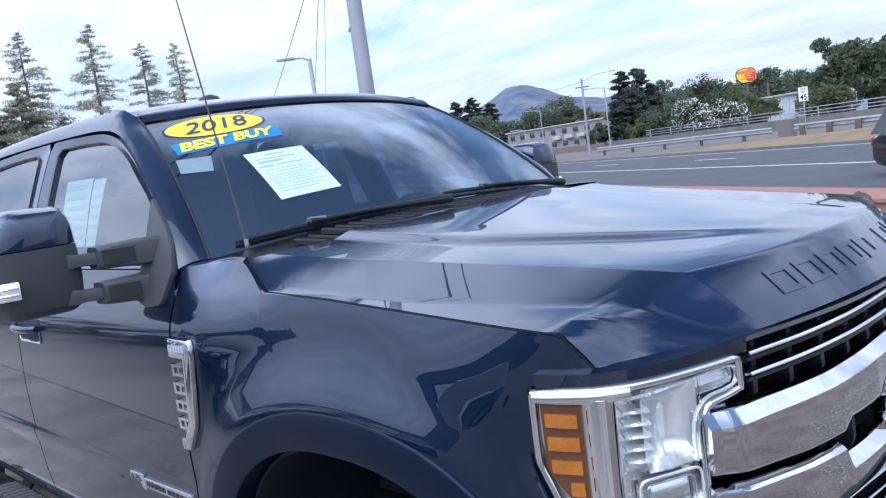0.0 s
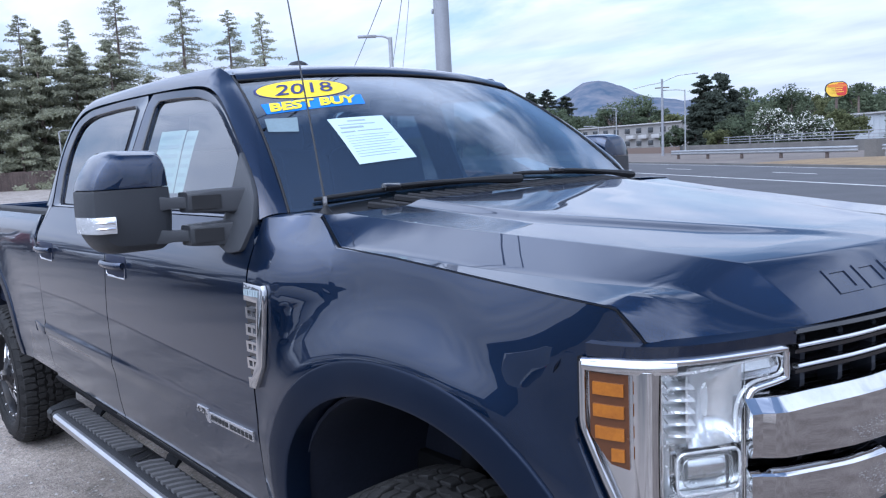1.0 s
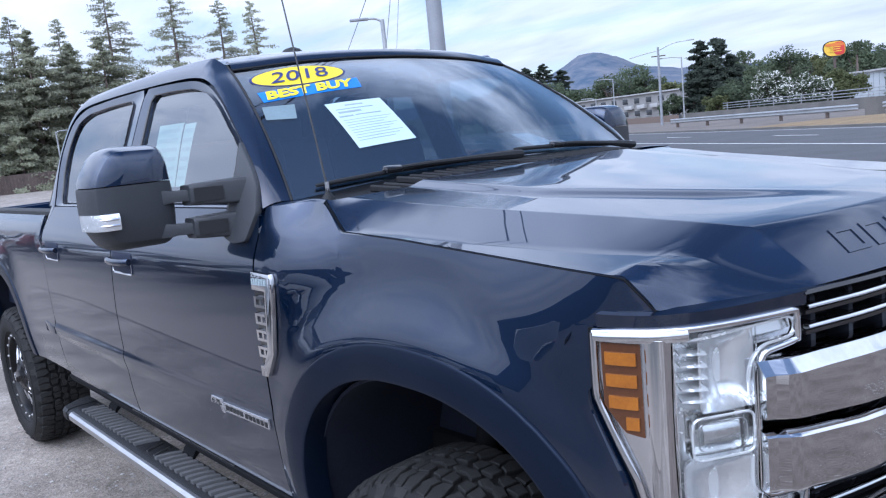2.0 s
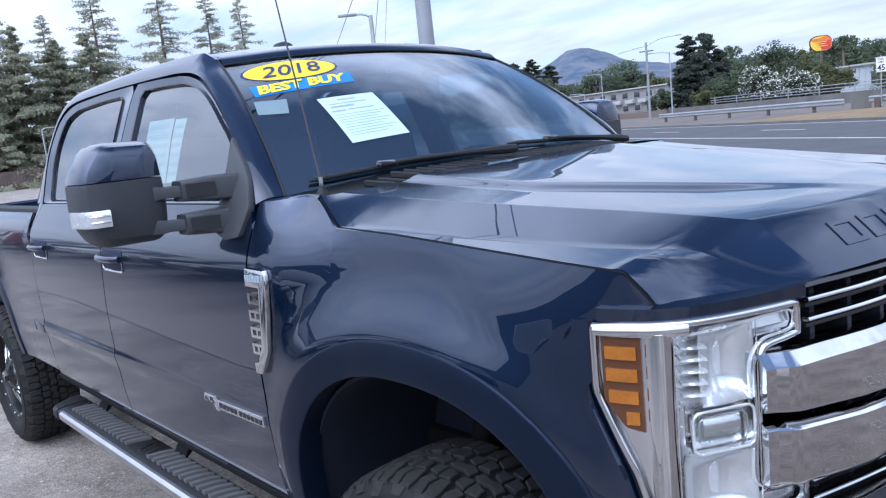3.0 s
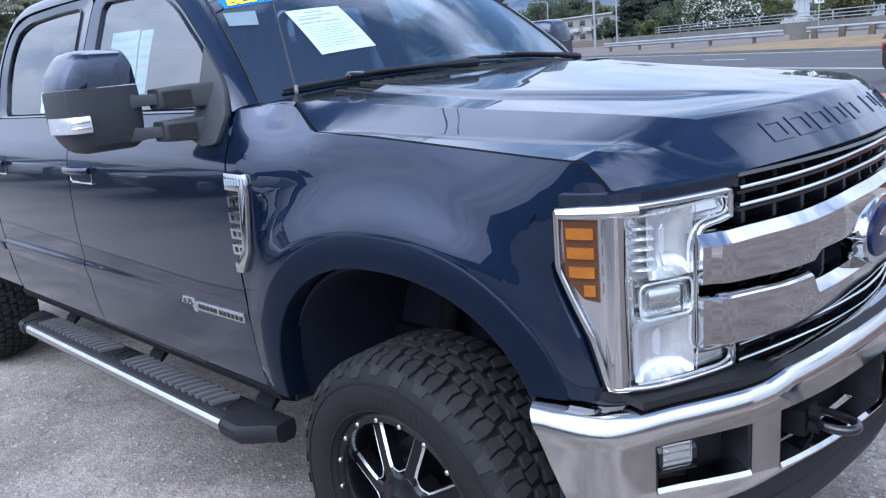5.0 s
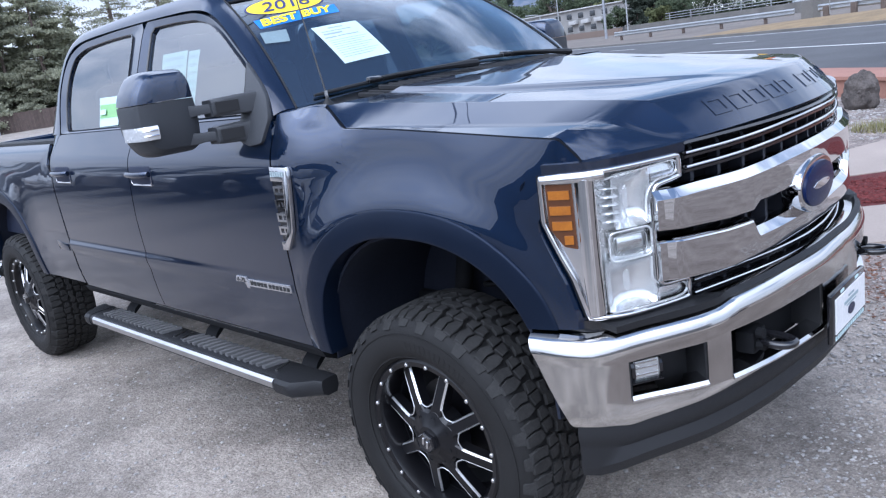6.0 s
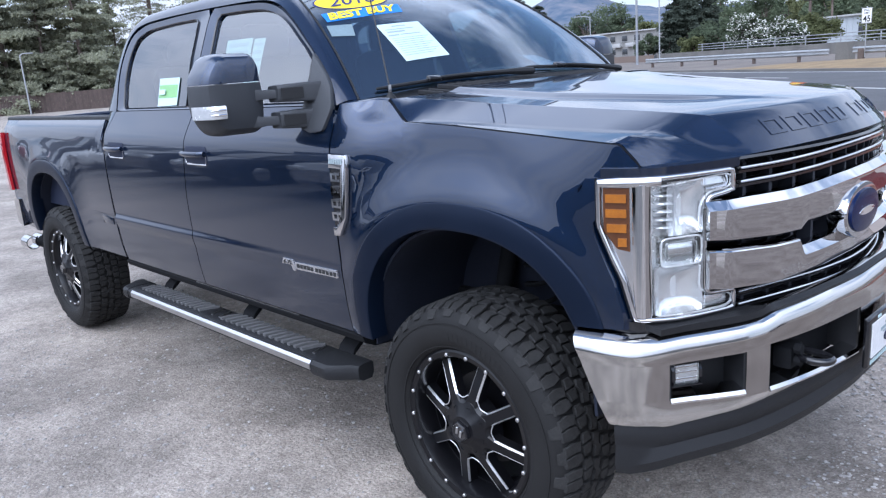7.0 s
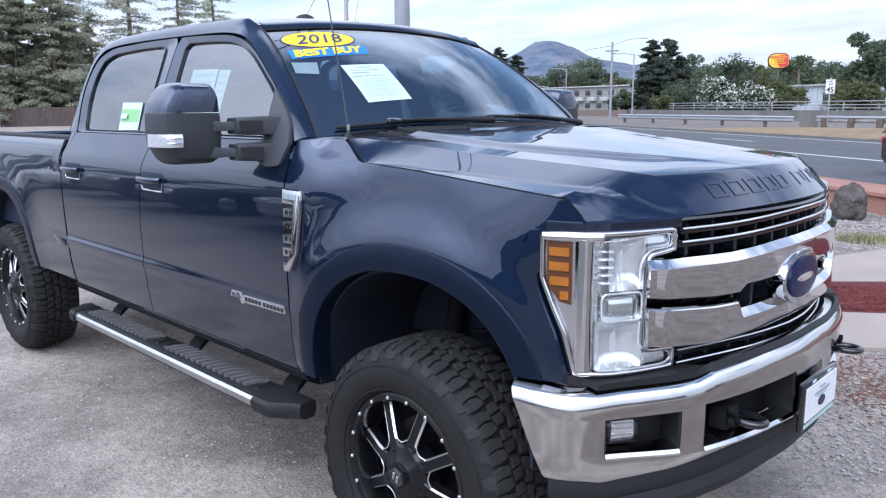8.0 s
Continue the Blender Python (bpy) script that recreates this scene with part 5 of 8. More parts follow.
# number plate holder with a blank dealer card
ph = part("plate_holder", box_bm((0.018, 0.315, 0.160), (1.040, -0.045, 0.757), 0.006, 2, None), GLOSSBLACK, truck, "black plate frame holding a white dealer card")
part("dealer_card", box_bm((0.004, 0.280, 0.112), (1.0515, -0.045, 0.764), 0.001, 1), SIGNWHITE, ph)
rings = [[(1.0545 + q, -0.045 + 0.032 * f * math.cos(w), 0.748 + 0.017 * f * math.sin(w)) for w in np.linspace(0, 2 * math.pi, 24, endpoint=False)] for q, f in ((-0.003, 1), (0.001, 1), (0.001, 0.02))]
sweep("card_oval", rings, BLUEOVAL, ph, "small blue oval")
for z, w, h in ((0.797, 0.05, 0.006), (0.782, 0.13, 0.010), (0.770, 0.09, 0.004)):
    part("card_print", box_bm((0.0015, w, h), (1.0545, -0.045, z)), INK, ph)
for k in range(14):
    part("frame_print", box_bm((0.0015, 0.013, 0.013), (1.0497, -0.175 + k * 0.0200, 0.692)), PAPER, ph)
for y in (-0.115, 0.025):
    part("frame_slot", box_bm((0.002, 0.03, 0.008), (1.0497, y, 0.828)), PAPER, ph)

# raised block lettering on the nose of the hood, drawn as plain blocks
for k, y in enumerate([-0.41 + 0.082 * i for i in range(5)] + [0.07 + 0.108 * i for i in range(4)]):
    w = 0.031 if k < 5 else 0.040
    for lo, hi, y0, y1 in ((0.030, 0.037, -w, w), (0.063, 0.070, -w, w), (0.037, 0.063, -w, 0.010 - w), (0.037, 0.063, w - 0.010, w)):
        yy = np.linspace(y + y0, y + y1, 4)
        g = []
        for t in np.linspace(0, 1, 4):
            e = lo + (hi - lo) * t
            g.append([(FRONT_X(v) - e, v, hood_z(FRONT_X(v) - e, v) + 0.0035) for v in yy])
        sheet("nose_letter_bar", g, -0.004, PAINT, hood)
# ---- wheels ----
def build_wheel():
    """A wheel at the origin, its outer face towards -y."""
    bm = revolve_bm([(0.240, 0.20), (0.246, 0.09), (0.252, 0.045), (0.257, 0.016), (0.262, 0.004), (0.280, 0.000), (0.288, 0.004), (0.290, 0.014), (0.285, 0.024), (0.270, 0.03), (0.270, 0.21)], 72)
    w = part("wheel", bm, RIMBLACK, None, "black alloy wheel with milled spokes and mud-terrain tyre")
    part("barrel_step", revolve_bm([(0.248, 0.088), (0.238, 0.086), (0.236, 0.094), (0.236, 0.15)], 64), RIMBLACK, w)
    # Backing and brake disc are black: the barrel's shade put into the colour.
    part("rim_back", revolve_bm([(0.240, 0.15), (0.10, 0.16), (0.001, 0.16)], 40), UNDER, w)
    part("brake_disc", revolve_bm([(0.17, 0.14), (0.17, 0.125), (0.001, 0.125)], 40), RIMBLACK, w)
    # faceted hub that stands out between the spokes, with a small cap
    hub, phase = [], radians(30)
    for r, y, lobe in ((0.112, 0.075, 0.0), (0.108, 0.020, 0.05), (0.098, 0.008, 0.07), (0.064, -0.004, 0.03), (0.050, -0.012, 0.0), (0.044, -0.012, 0.0), (0.002, -0.010, 0.0)):
        hub.append([(r * (1 + lobe * math.cos(8 * (v - phase))) * math.cos(v), y, r * (1 + lobe * math.cos(8 * (v - phase))) * math.sin(v)) for v in np.linspace(0, 2 * math.pi, 64, endpoint=False) + phase])
    sweep("hub", hub, RIMBLACK, w, angle=20)
    part("hub_cap", revolve_bm([(0.041, -0.004), (0.040, -0.026), (0.034, -0.034), (0.030, -0.032), (0.001, -0.031)], 6, pose(0, 0, 0, 0, 20, 0)), GLOSSBLACK, w)
    for dx, dz in ((-0.008, 0.006), (0.008, -0.004)):
        part("cap_mark", box_bm((0.010, 0.003, 0.026), (dx, -0.033, dz), 0.0008, 1, pose(0, 0, 0, 0, 12, 0)), STEEL, w)
    rise = lambda r: lerp([(0.07, 0.006), (0.11, 0.010), (0.16, 0.022), (0.25, 0.046)], r)
    for k in range(8):
        a = 2 * math.pi * k / 8 + phase
        c, s = math.cos(a), math.sin(a)
        at = lambda r, q, y: (r * c - q * s, y, r * s + q * c)
        wide = lambda r: 0.0205 + 0.006 * smooth((0.14 - r) / 0.05)
        run = np.linspace(0.080, 0.253, 10)
        sweep("spoke", [[at(r, -wide(r), rise(r) + 0.045), at(r, -wide(r), rise(r) + 0.006), at(r, -wide(r) + 0.005, rise(r)), at(r, wide(r) - 0.005, rise(r)), at(r, wide(r), rise(r) + 0.006), at(r, wide(r), rise(r) + 0.045)] for r in run], RIMBLACK, w, angle=25)
        for sg, fat in ((-1, 0.0042), (1, 0.0034)):
            cut = np.linspace(0.122, 0.246, 8)
            sweep("milled_edge", [[at(r, sg * (wide(r) + 0.0006), rise(r) + 0.0080), at(r, sg * (wide(r) + 0.0010), rise(r) + 0.0060), at(r, sg * (wide(r) + 0.0004 - fat), rise(r) - 0.0010), at(r, sg * (wide(r) - 0.001 - fat), rise(r) + 0.002)] for r in cut], MILLED, w)
        # milled root joining neighbouring spokes, and the notch below each nut
        b = a + 2 * math.pi / 8
        foot, mate = at(0.124, wide(0.124), rise(0.124) + 0.003), (0.124 * math.cos(b) + wide(0.124) * math.sin(b), rise(0.124) + 0.003, 0.124 * math.sin(b) - wide(0.124) * math.cos(b))
        m = a + math.pi / 8
        mid = (0.112 * math.cos(m), rise(0.112) + 0.004, 0.112 * math.sin(m))
        tube("milled_root", curve([foot, mid, mate], 7), 0.0022, MILLED, w, sides=6)
        part("hub_notch", revolve_bm([(0.010, 0.010), (0.009, -0.004), (0.006, -0.002), (0.001, -0.001)], 6, pose(0.080 * c, 0.004, 0.080 * s)), UNDER, w)
    for k in range(18):
        a = 2 * math.pi * (k + 0.2) / 18
        part("rim_bolt", revolve_bm([(0.0075, 0.002), (0.0075, -0.004), (0.005, -0.0070), (0.0005, -0.0075)], 8, pose(0.270 * math.cos(a), 0.001, 0.270 * math.sin(a))), STEEL, w)
    # tyre
    prof = [(0.284, 0.014), (0.292, 0.002), (0.306, -0.014), (0.335, -0.026), (0.37, -0.026), (0.40, -0.020), (0.422, -0.008), (0.434, 0.010), (0.438, 0.03), (0.440, 0.08), (0.441, 0.14), (0.440, 0.20), (0.438, 0.25), (0.434, 0.27), (0.42, 0.29), (0.37, 0.306), (0.32, 0.304), (0.292, 0.285), (0.284, 0.268)]
    part("tyre", revolve_bm(prof, 96), RUBBER, w)
    for r, h in ((0.304, 0.0025), (0.388, 0.003)):
        y = float(np.interp(r, [p[0] for p in prof[:8]], [p[1] for p in prof[:8]]))
        part("sidewall_ring", revolve_bm([(r - 0.003, y + 0.002), (r - 0.002, y - h), (r + 0.002, y - h), (r + 0.003, y + 0.002)], 96), RUBBER, w)
    # tread blocks
    verts, faces = [], []

    def block(corners, depth):
        """A raised block: corners as (turn, y, radius) round its foot, depth outwards."""
        n = len(corners)
        base = len(verts)
        m = np.mean([(t, y) for t, y, r in corners], axis=0)
        for k in range(3):
            for t, y, r in corners:
                f = (1.0, 1.0, 0.90)[k]
                tt, yy = m[0] + (t - m[0]) * f, m[1] + (y - m[1]) * f
                rr = r + (-0.004, depth * 0.8, depth)[k]
                verts.append((rr * math.cos(tt), yy, rr * math.sin(tt)))
        for k in range(2):
            for i in range(n):
                a, b = base + k * n + i, base + k * n + (i + 1) % n
                faces.append((a, b, b + n, a + n))
        faces.append(tuple(base + 2 * n + i for i in range(n)))

    N = 32
    st = 2 * math.pi / N
    rad = lambda y: float(np.interp(y, [p[1] for p in prof[6:14]], [p[0] for p in prof[6:14]]))
    for k in range(N):
        t = k * st
        for sg in (1, -1):
            yy = lambda v: v if sg > 0 else 0.28 - v
            o = 0 if sg > 0 else st * 0.5
            # shoulder block
            block([(t + o + q * st, yy(y), rad(yy(y))) for q, y in ((0.02, 0.000), (0.37, 0.000), (0.46, 0.030), (0.42, 0.061), (0.12, 0.072), (0.00, 0.035))], 0.0125)
            block([(t + o + q * st, yy(y), rad(yy(y))) for q, y in ((0.45, 0.000), (0.80, 0.000), (0.90, 0.030), (0.82, 0.068), (0.49, 0.061), (0.53, 0.030))], 0.0125)
            # second row
            block([(t + o + q * st, yy(y), rad(yy(y))) for q, y in ((0.22, 0.076), (0.60, 0.069), (0.62, 0.094), (0.64, 0.116), (0.26, 0.108))], 0.0125)
            block([(t + o + q * st, yy(y), rad(yy(y))) for q, y in ((0.67, 0.072), (1.04, 0.078), (1.06, 0.106), (0.71, 0.118))], 0.0125)
        # middle row
        block([(t + q * st, y, 0.441) for q, y in ((0.0, 0.122), (0.34, 0.132), (0.62, 0.120), (0.86, 0.130), (0.80, 0.156), (0.44, 0.148), (0.20, 0.162), (-0.06, 0.150))], 0.0122)
        # shoulder lug that runs down the sidewall
        base = len(verts)
        rr = (0.436, 0.405 if k % 2 else 0.416)
        for dt0, dt1, r, lift in ((0.10, 0.74, rr[0], 0.008), (0.16, 0.66, rr[1], 0.007)):
            y = float(np.interp(r, [p[0] for p in prof[:8]], [p[1] for p in prof[:8]]))
            for dt, dy in ((dt0, 0.004), (dt1, 0.004), (dt1 - 0.05, -lift), (dt0 + 0.05, -lift)):
                verts.append((r * math.cos(t + dt * st), y + dy, r * math.sin(t + dt * st)))
        faces += [(base + i, base + (i + 1) % 4, base + 4 + (i + 1) % 4, base + 4 + i) for i in range(4)] + [(base + 4, base + 5, base + 6, base + 7), (base, base + 3, base + 2, base + 1)]
    link_mesh("tread", verts, faces, TREADRUBBER, w, "chunky mud-terrain tread", 25)
    # raised sidewall lettering, plain bars
    for k in range(26):
        a = 0.9 + k * 0.062 + (2.2 if k > 12 else 0)
        r = 0.348
        part("sidewall_letter", box_bm((0.030, 0.002, 0.007), (r * math.cos(a), -0.0258, r * math.sin(a)), 0.0, 1, Matrix.Rotation(-a, 4, "Y")), RUBBER, w)
    return w


first = build_wheel()
first.parent = truck
first.matrix_basis = pose(0.014, -0.945, R_TYRE)
spin = {0: 0.0, 1: 25.0, 2: 70.0, 3: 130.0}
for k, (x, y, flip) in enumerate([(BASE, -0.945, 0), (0.014, 0.945, 180), (BASE, 0.945, 180)], 1):
    copy_thing(first, pose(x, y, R_TYRE) @ pose(0, 0, 0, 0, 0, flip) @ Matrix.Rotation(radians(spin[k]), 4, "Y"))
# axles, frame rails and suspension
for x in (0.0, BASE):
    tube("axle", [(x, -0.72, R_TYRE), (x, 0.72, R_TYRE)], 0.06, UNDER, truck)
    part("differential", revolve_bm([(0.001, -0.14), (0.12, -0.10), (0.16, 0), (0.12, 0.10), (0.001, 0.14)], 20, pose(x, 0.15 if x == 0 else 0.0, R_TYRE)), UNDER, truck)
for y in (-0.45, 0.45):
    part("frame_rail", box_bm((5.7, 0.08, 0.16), (-2.15, y, 0.70), 0.01), UNDER, truck)
    for x in (-0.06, BASE - 0.1):
        tube("shock_absorber", [(x - 0.12, y * 1.32, 0.46), (x - 0.05, y * 1.12, 1.05)], 0.035, UNDER, truck)
    tube("coil_spring", [(0.02 + 0.06 * math.cos(w), y * 1.1 + 0.06 * math.sin(w), 0.52 + w * 0.012) for w in np.linspace(0, 12 * math.pi, 120)], 0.009, UNDER, truck, sides=6)
part("belly", box_bm((3.6, 1.3, 0.06), (-2.2, 0, 0.66), 0.02), UNDER, truck)
part("engine_block", box_bm((1.1, 0.85, 0.5), (0.10, 0, 1.02), 0.05), UNDER, truck)
# ---- truck details ----
def side_place(flip, out=0.0):
    sg = 1 if flip else -1
    return lambda u, v, d: (u, sg * (side_y(u, v) + d + out), v)


def side_text(word, corners, flip, d, mat, parent, name):
    """Letters of the built-in font laid on the body side within four corners (x, z)."""
    cu = bpy.data.curves.new("scratch_text", "FONT")
    cu.body, cu.size, cu.offset, cu.resolution_u = word, 1.0, 0.025, 3
    ob = bpy.data.objects.new("scratch_text", cu)
    scene.collection.objects.link(ob)
    me = bpy.data.meshes.new_from_object(ob.evaluated_get(bpy.context.evaluated_depsgraph_get()))
    bpy.data.objects.remove(ob)
    co = np.array([v.co for v in me.vertices])
    lo, hi = co.min(0), co.max(0)
    tl, tr, br, bl = [np.array(q, float) for q in corners]
    place, verts = side_place(flip), []
    for p in co:
        h, v = (p[0] - lo[0]) / (hi[0] - lo[0]), (p[1] - lo[1]) / (hi[1] - lo[1])
        h = 1 - h if flip else h
        q = (bl * (1 - h) + br * h) * (1 - v) + (tl * (1 - h) + tr * h) * v
        verts.append(place(q[0], q[1], d))
    faces = [tuple(p.vertices) for p in me.polygons]
    bpy.data.meshes.remove(me)
    return link_mesh(name, verts, faces, mat, parent)


def clip(poly, z, above):
    """The part of an outline (y, z) above or below a height."""
    out = []
    for a, b in zip(poly, poly[1:] + poly[:1]):
        ina, inb = (a[1] >= z) == above, (b[1] >= z) == above
        if ina:
            out.append(a)
        if ina != inb:
            t = (z - a[1]) / (b[1] - a[1])
            out.append((a[0] + (b[0] - a[0]) * t, z))
    return out


RIBGREY = material("grey_rib_plastic", (0.11, 0.11, 0.113), 0.6, 0.0)
for flip in (False, True):
    sg = 1 if flip else -1
    side = "towing mirror with painted cap and grey shell"
    # mirror
    head = rounded([(1.304, 1.70), (1.242, 1.790), (1.088, 1.787), (1.068, 1.745), (1.058, 1.600), (1.070, 1.486), (1.262, 1.488), (1.308, 1.570)], 0.042, 6)
    cy, cz = 1.19, 1.679

    def shell_of(poly, seam):
        rings = []
        for x, f in ((-0.955, 0.985), (-0.945, 1.0), (-0.90, 1.0), (-0.865, 0.985), (-0.835, 0.94), (-0.815, 0.86), (-0.805, 0.70), (-0.800, 0.3)):
            rings.append([(x + 0.10 * (1.06 - y) * 0.25, sg * (cy + (y - cy) * f), seam + (z - seam) * f) for y, z in poly])
        return rings
    low, top = clip(head, 1.677, False), clip(head, 1.680, True)
    mirror_shell = sweep("mirror", shell_of(low, 1.677), MIRRORPLASTIC, truck, side, angle=30)
    sweep("mirror_cap", shell_of(top, 1.680), PAINT, mirror_shell, "navy painted mirror cap", angle=30)
    glass_rim = [[(-0.957 + 0.025 * (1.06 - y), sg * (cy + (y - cy) * f), 1.635 + (z - 1.635) * f) for y, z in head] for f in (0.93, 0.05)]
    sweep("mirror_glass", glass_rim, CHROME, mirror_shell)
    rings = []
    for t in np.linspace(0, 1, 9):
        y = 1.246 + 0.062 * t
        x = -0.798 - 0.014 * t - 0.10 * t ** 8
        rings.append([(x + q, sg * (y + 0.004 * t), z) for q, z in ((-0.02, 1.556), (0.006, 1.556), (0.010, 1.564), (0.010, 1.594), (0.006, 1.603), (-0.02, 1.603))])
    ml = sweep("mirror_lamp", rings, LAMPSILVER, mirror_shell, "clear indicator lamp in the mirror shell")
    for zz in (1.571, 1.588):
        tube("lamp_rib", [(-0.798 - 0.014 * t - 0.10 * t ** 8 + 0.011, sg * (1.25 + 0.056 * t), zz) for t in np.linspace(0, 0.92, 7)], 0.0035, CHROME, ml, sides=6)
    # arms
    for z, x0, dz in ((1.628, -0.70, 0.0), (1.530, -0.71, 0.0)):
        arm = [(-0.71, sg * 0.90, z), (-0.74, sg * 0.98, z), (-0.775, sg * 1.055, z)]
        rings = []
        for (x, y, zz), (w, h) in zip(along(arm, 8), [(0.055, 0.036), (0.052, 0.036), (0.048, 0.036), (0.045, 0.035), (0.042, 0.034), (0.040, 0.033), (0.038, 0.032), (0.034, 0.030)]):
            ring = rounded([(-w, -h), (w, -h), (w, h), (-w, h)], 0.012, 3)
            rings.append([(x + a, y, zz + b) for a, b in ring])
        am = sweep("mirror_arm", rings, MIRRORPLASTIC, mirror_shell, angle=30)
        pad = [[(x + 0.047, y, zz + h) for h in (-0.020, 0.020)] for x, y, zz in along([(-0.738, sg * 0.975, z), (-0.772, sg * 1.05, z)], 4)]
        sheet("arm_pad", pad, 0.008 * sg, PLASTIC, am)
        bar = []
        for t in np.linspace(0, 1, 5):
            x, y = -0.770 - 0.075 * t, 1.045 + 0.085 * t
            fat = 1.25 if t > 0.7 else 1.0
            ring = rounded([(-0.022 * fat, -0.017 * fat), (0.022 * fat, -0.017 * fat), (0.022 * fat, 0.017 * fat), (-0.022 * fat, 0.017 * fat)], 0.006, 2)
            bar.append([(x + p, sg * y, z + q) for p, q in ring])
        sweep("arm_bar", bar, MIRRORPLASTIC, am, angle=30)
    sail = rounded([(-0.578, 1.560), (-0.604, 1.640), (-0.640, 1.680), (-0.755, 1.772), (-0.755, 1.68), (-0.765, 1.60), (-0.765, 1.53), (-0.745, 1.492), (-0.675, 1.474), (-0.600, 1.482)], 0.012, 3)
    prism("mirror_base", sail, side_place(flip), -0.006, 0.016, MIRRORPLASTIC, mirror_shell, bevel=0.005)
    # vertical badge on the fender
    hookshape = [(-0.5424, 1.404), (-0.4504, 1.400), (-0.4432, 1.385), (-0.4464, 1.33), (-0.4720, 1.170), (-0.5168, 1.098), (-0.5520, 1.096), (-0.5520, 1.128), (-0.5296, 1.132), (-0.4976, 1.185), (-0.4768, 1.350), (-0.5440, 1.352)]
    bd = prism("fender_badge", hookshape, side_place(flip), 0.001, 0.016, CHROME, truck, "chrome hook-shaped badge", bevel=0.004)
    prism("badge_field", [(-0.5448, 1.348), (-0.4808, 1.346), (-0.5008, 1.188), (-0.5312, 1.138), (-0.5512, 1.135)], side_place(flip), 0.0, 0.006, GLOSSBLACK, bd)
    for k in range(4):
        z = 1.318 - 0.049 * k
        x = -0.513 - 0.004 * k
        for u0, u1, v0, v1 in ((-0.027, 0.027, 0.008, 0.016), (-0.027, 0.027, -0.016, -0.008), (-0.027, -0.016, -0.016, 0.016), (0.003, 0.012, -0.012, 0.012)):
            prism("badge_figure", [(x + u0, z + v0), (x + u1, z + v0), (x + u1, z + v1), (x + u0, z + v1)], side_place(flip), 0.004, 0.013, CHROME, bd)
    for k in range(6):
        prism("badge_letter", [(-0.537 + 0.013 * k, 1.368), (-0.529 + 0.013 * k, 1.368), (-0.529 + 0.013 * k, 1.386), (-0.537 + 0.013 * k, 1.386)], side_place(flip), 0.012, 0.0175, INK, bd)
    # engine badge on the door: plain plates
    lower = prism("door_badge", [(-0.872, 0.916), (-0.578, 0.921), (-0.578, 0.953), (-0.868, 0.948)], side_place(flip), 0.001, 0.008, BADGESILVER, truck, "chrome script badge low on the door", bevel=0.002)
    for k in range(11):
        x = -0.855 + 0.0245 * k + (0.008 if k > 4 else 0)
        prism("badge_letter", [(x, 0.9265), (x + 0.017, 0.9265), (x + 0.019, 0.943), (x + 0.002, 0.943)], side_place(flip), 0.006, 0.0095, SIGNBLACK, lower)
    prism("badge_mark", [(-0.968, 0.930), (-0.90, 0.932), (-0.893, 0.908), (-0.872, 0.908), (-0.878, 0.956), (-0.955, 0.956)], side_place(flip), 0.001, 0.008, BADGESILVER, lower, bevel=0.002)
    side_text("6.7L", [(-0.950, 0.952), (-0.882, 0.952), (-0.884, 0.934), (-0.954, 0.934)], flip, 0.0095, SIGNBLACK, lower, "engine_size")
    # running board
    rb = sweep("running_board", [[(x, sg * y, z) for y, z in ((0.880, 0.545), (0.880, 0.515), (0.905, 0.488), (1.00, 0.488), (1.035, 0.50), (1.040, 0.515), (1.040, 0.538), (1.028, 0.548), (0.99, 0.552), (0.895, 0.552))] for x in np.linspace(-0.775, -2.66, 10)], PLASTIC, truck, "black running board with ribbed tread and bright edge strip")
    sweep("edge_strip", [[(x, sg * y, z) for y, z in ((1.034, 0.512), (1.046, 0.514), (1.048, 0.522), (1.047, 0.540), (1.036, 0.551), (1.024, 0.552))] for x in np.linspace(-0.772, -2.60, 4)], STEEL, rb, "brushed bright edge strip")
    for x0, x1 in ((-0.775, -0.56), (-2.66, -2.80)):
        rings = []
        for t in np.linspace(0, 1, 7):
            x = x0 + (x1 - x0) * t
            yo = 1.043 - 0.085 * smooth((t - 0.45) / 0.55)
            k = 1 - 0.10 * smooth((t - 0.7) / 0.3)
            mid = 0.518
            rings.append([(x, sg * (0.88 + (y - 0.88) * (yo - 0.88) / 0.163), mid + (z - mid) * k) for y, z in ((0.88, 0.545), (0.88, 0.505), (0.905, 0.478), (1.00, 0.478), (1.035, 0.49), (1.043, 0.505), (1.043, 0.538), (1.03, 0.552), (0.99, 0.556), (0.895, 0.556))])
        sweep("end_cap", rings, PLASTIC, rb)
    ribs = []
    for x in list(np.arange(-0.86, -1.60, -0.050)) + list(np.arange(-1.80, -2.54, -0.050)):
        ring0 = [(x, 0.900), (x - 0.022, 0.900), (x - 0.044, 0.945), (x - 0.056, 0.995), (x - 0.034, 0.995), (x - 0.022, 0.945)]
        prism("tread_rib", ring0, lambda u, v, d: (u, sg * v, 0.552 + d), -0.002, 0.012, RIBGREY, rb)
    for x in (-0.85, -1.67, -1.745, -2.58):
        prism("step_mark", [(x, 0.905), (x - 0.012, 0.907), (x + 0.015, 0.985), (x + 0.027, 0.982)], lambda u, v, d: (u, sg * v, 0.553 + d), -0.002, 0.004, STEEL, rb)
    for x in (-0.72, -1.52, -2.42):
        sweep("bracket", [[(x + a, sg * y, z + b) for a, b in ((-0.05, -0.012), (0.05, -0.012), (0.05, 0.012), (-0.05, 0.012))] for y, z in ((0.60, 0.66), (0.80, 0.63), (0.885, 0.565), (0.91, 0.52))], UNDER, rb)
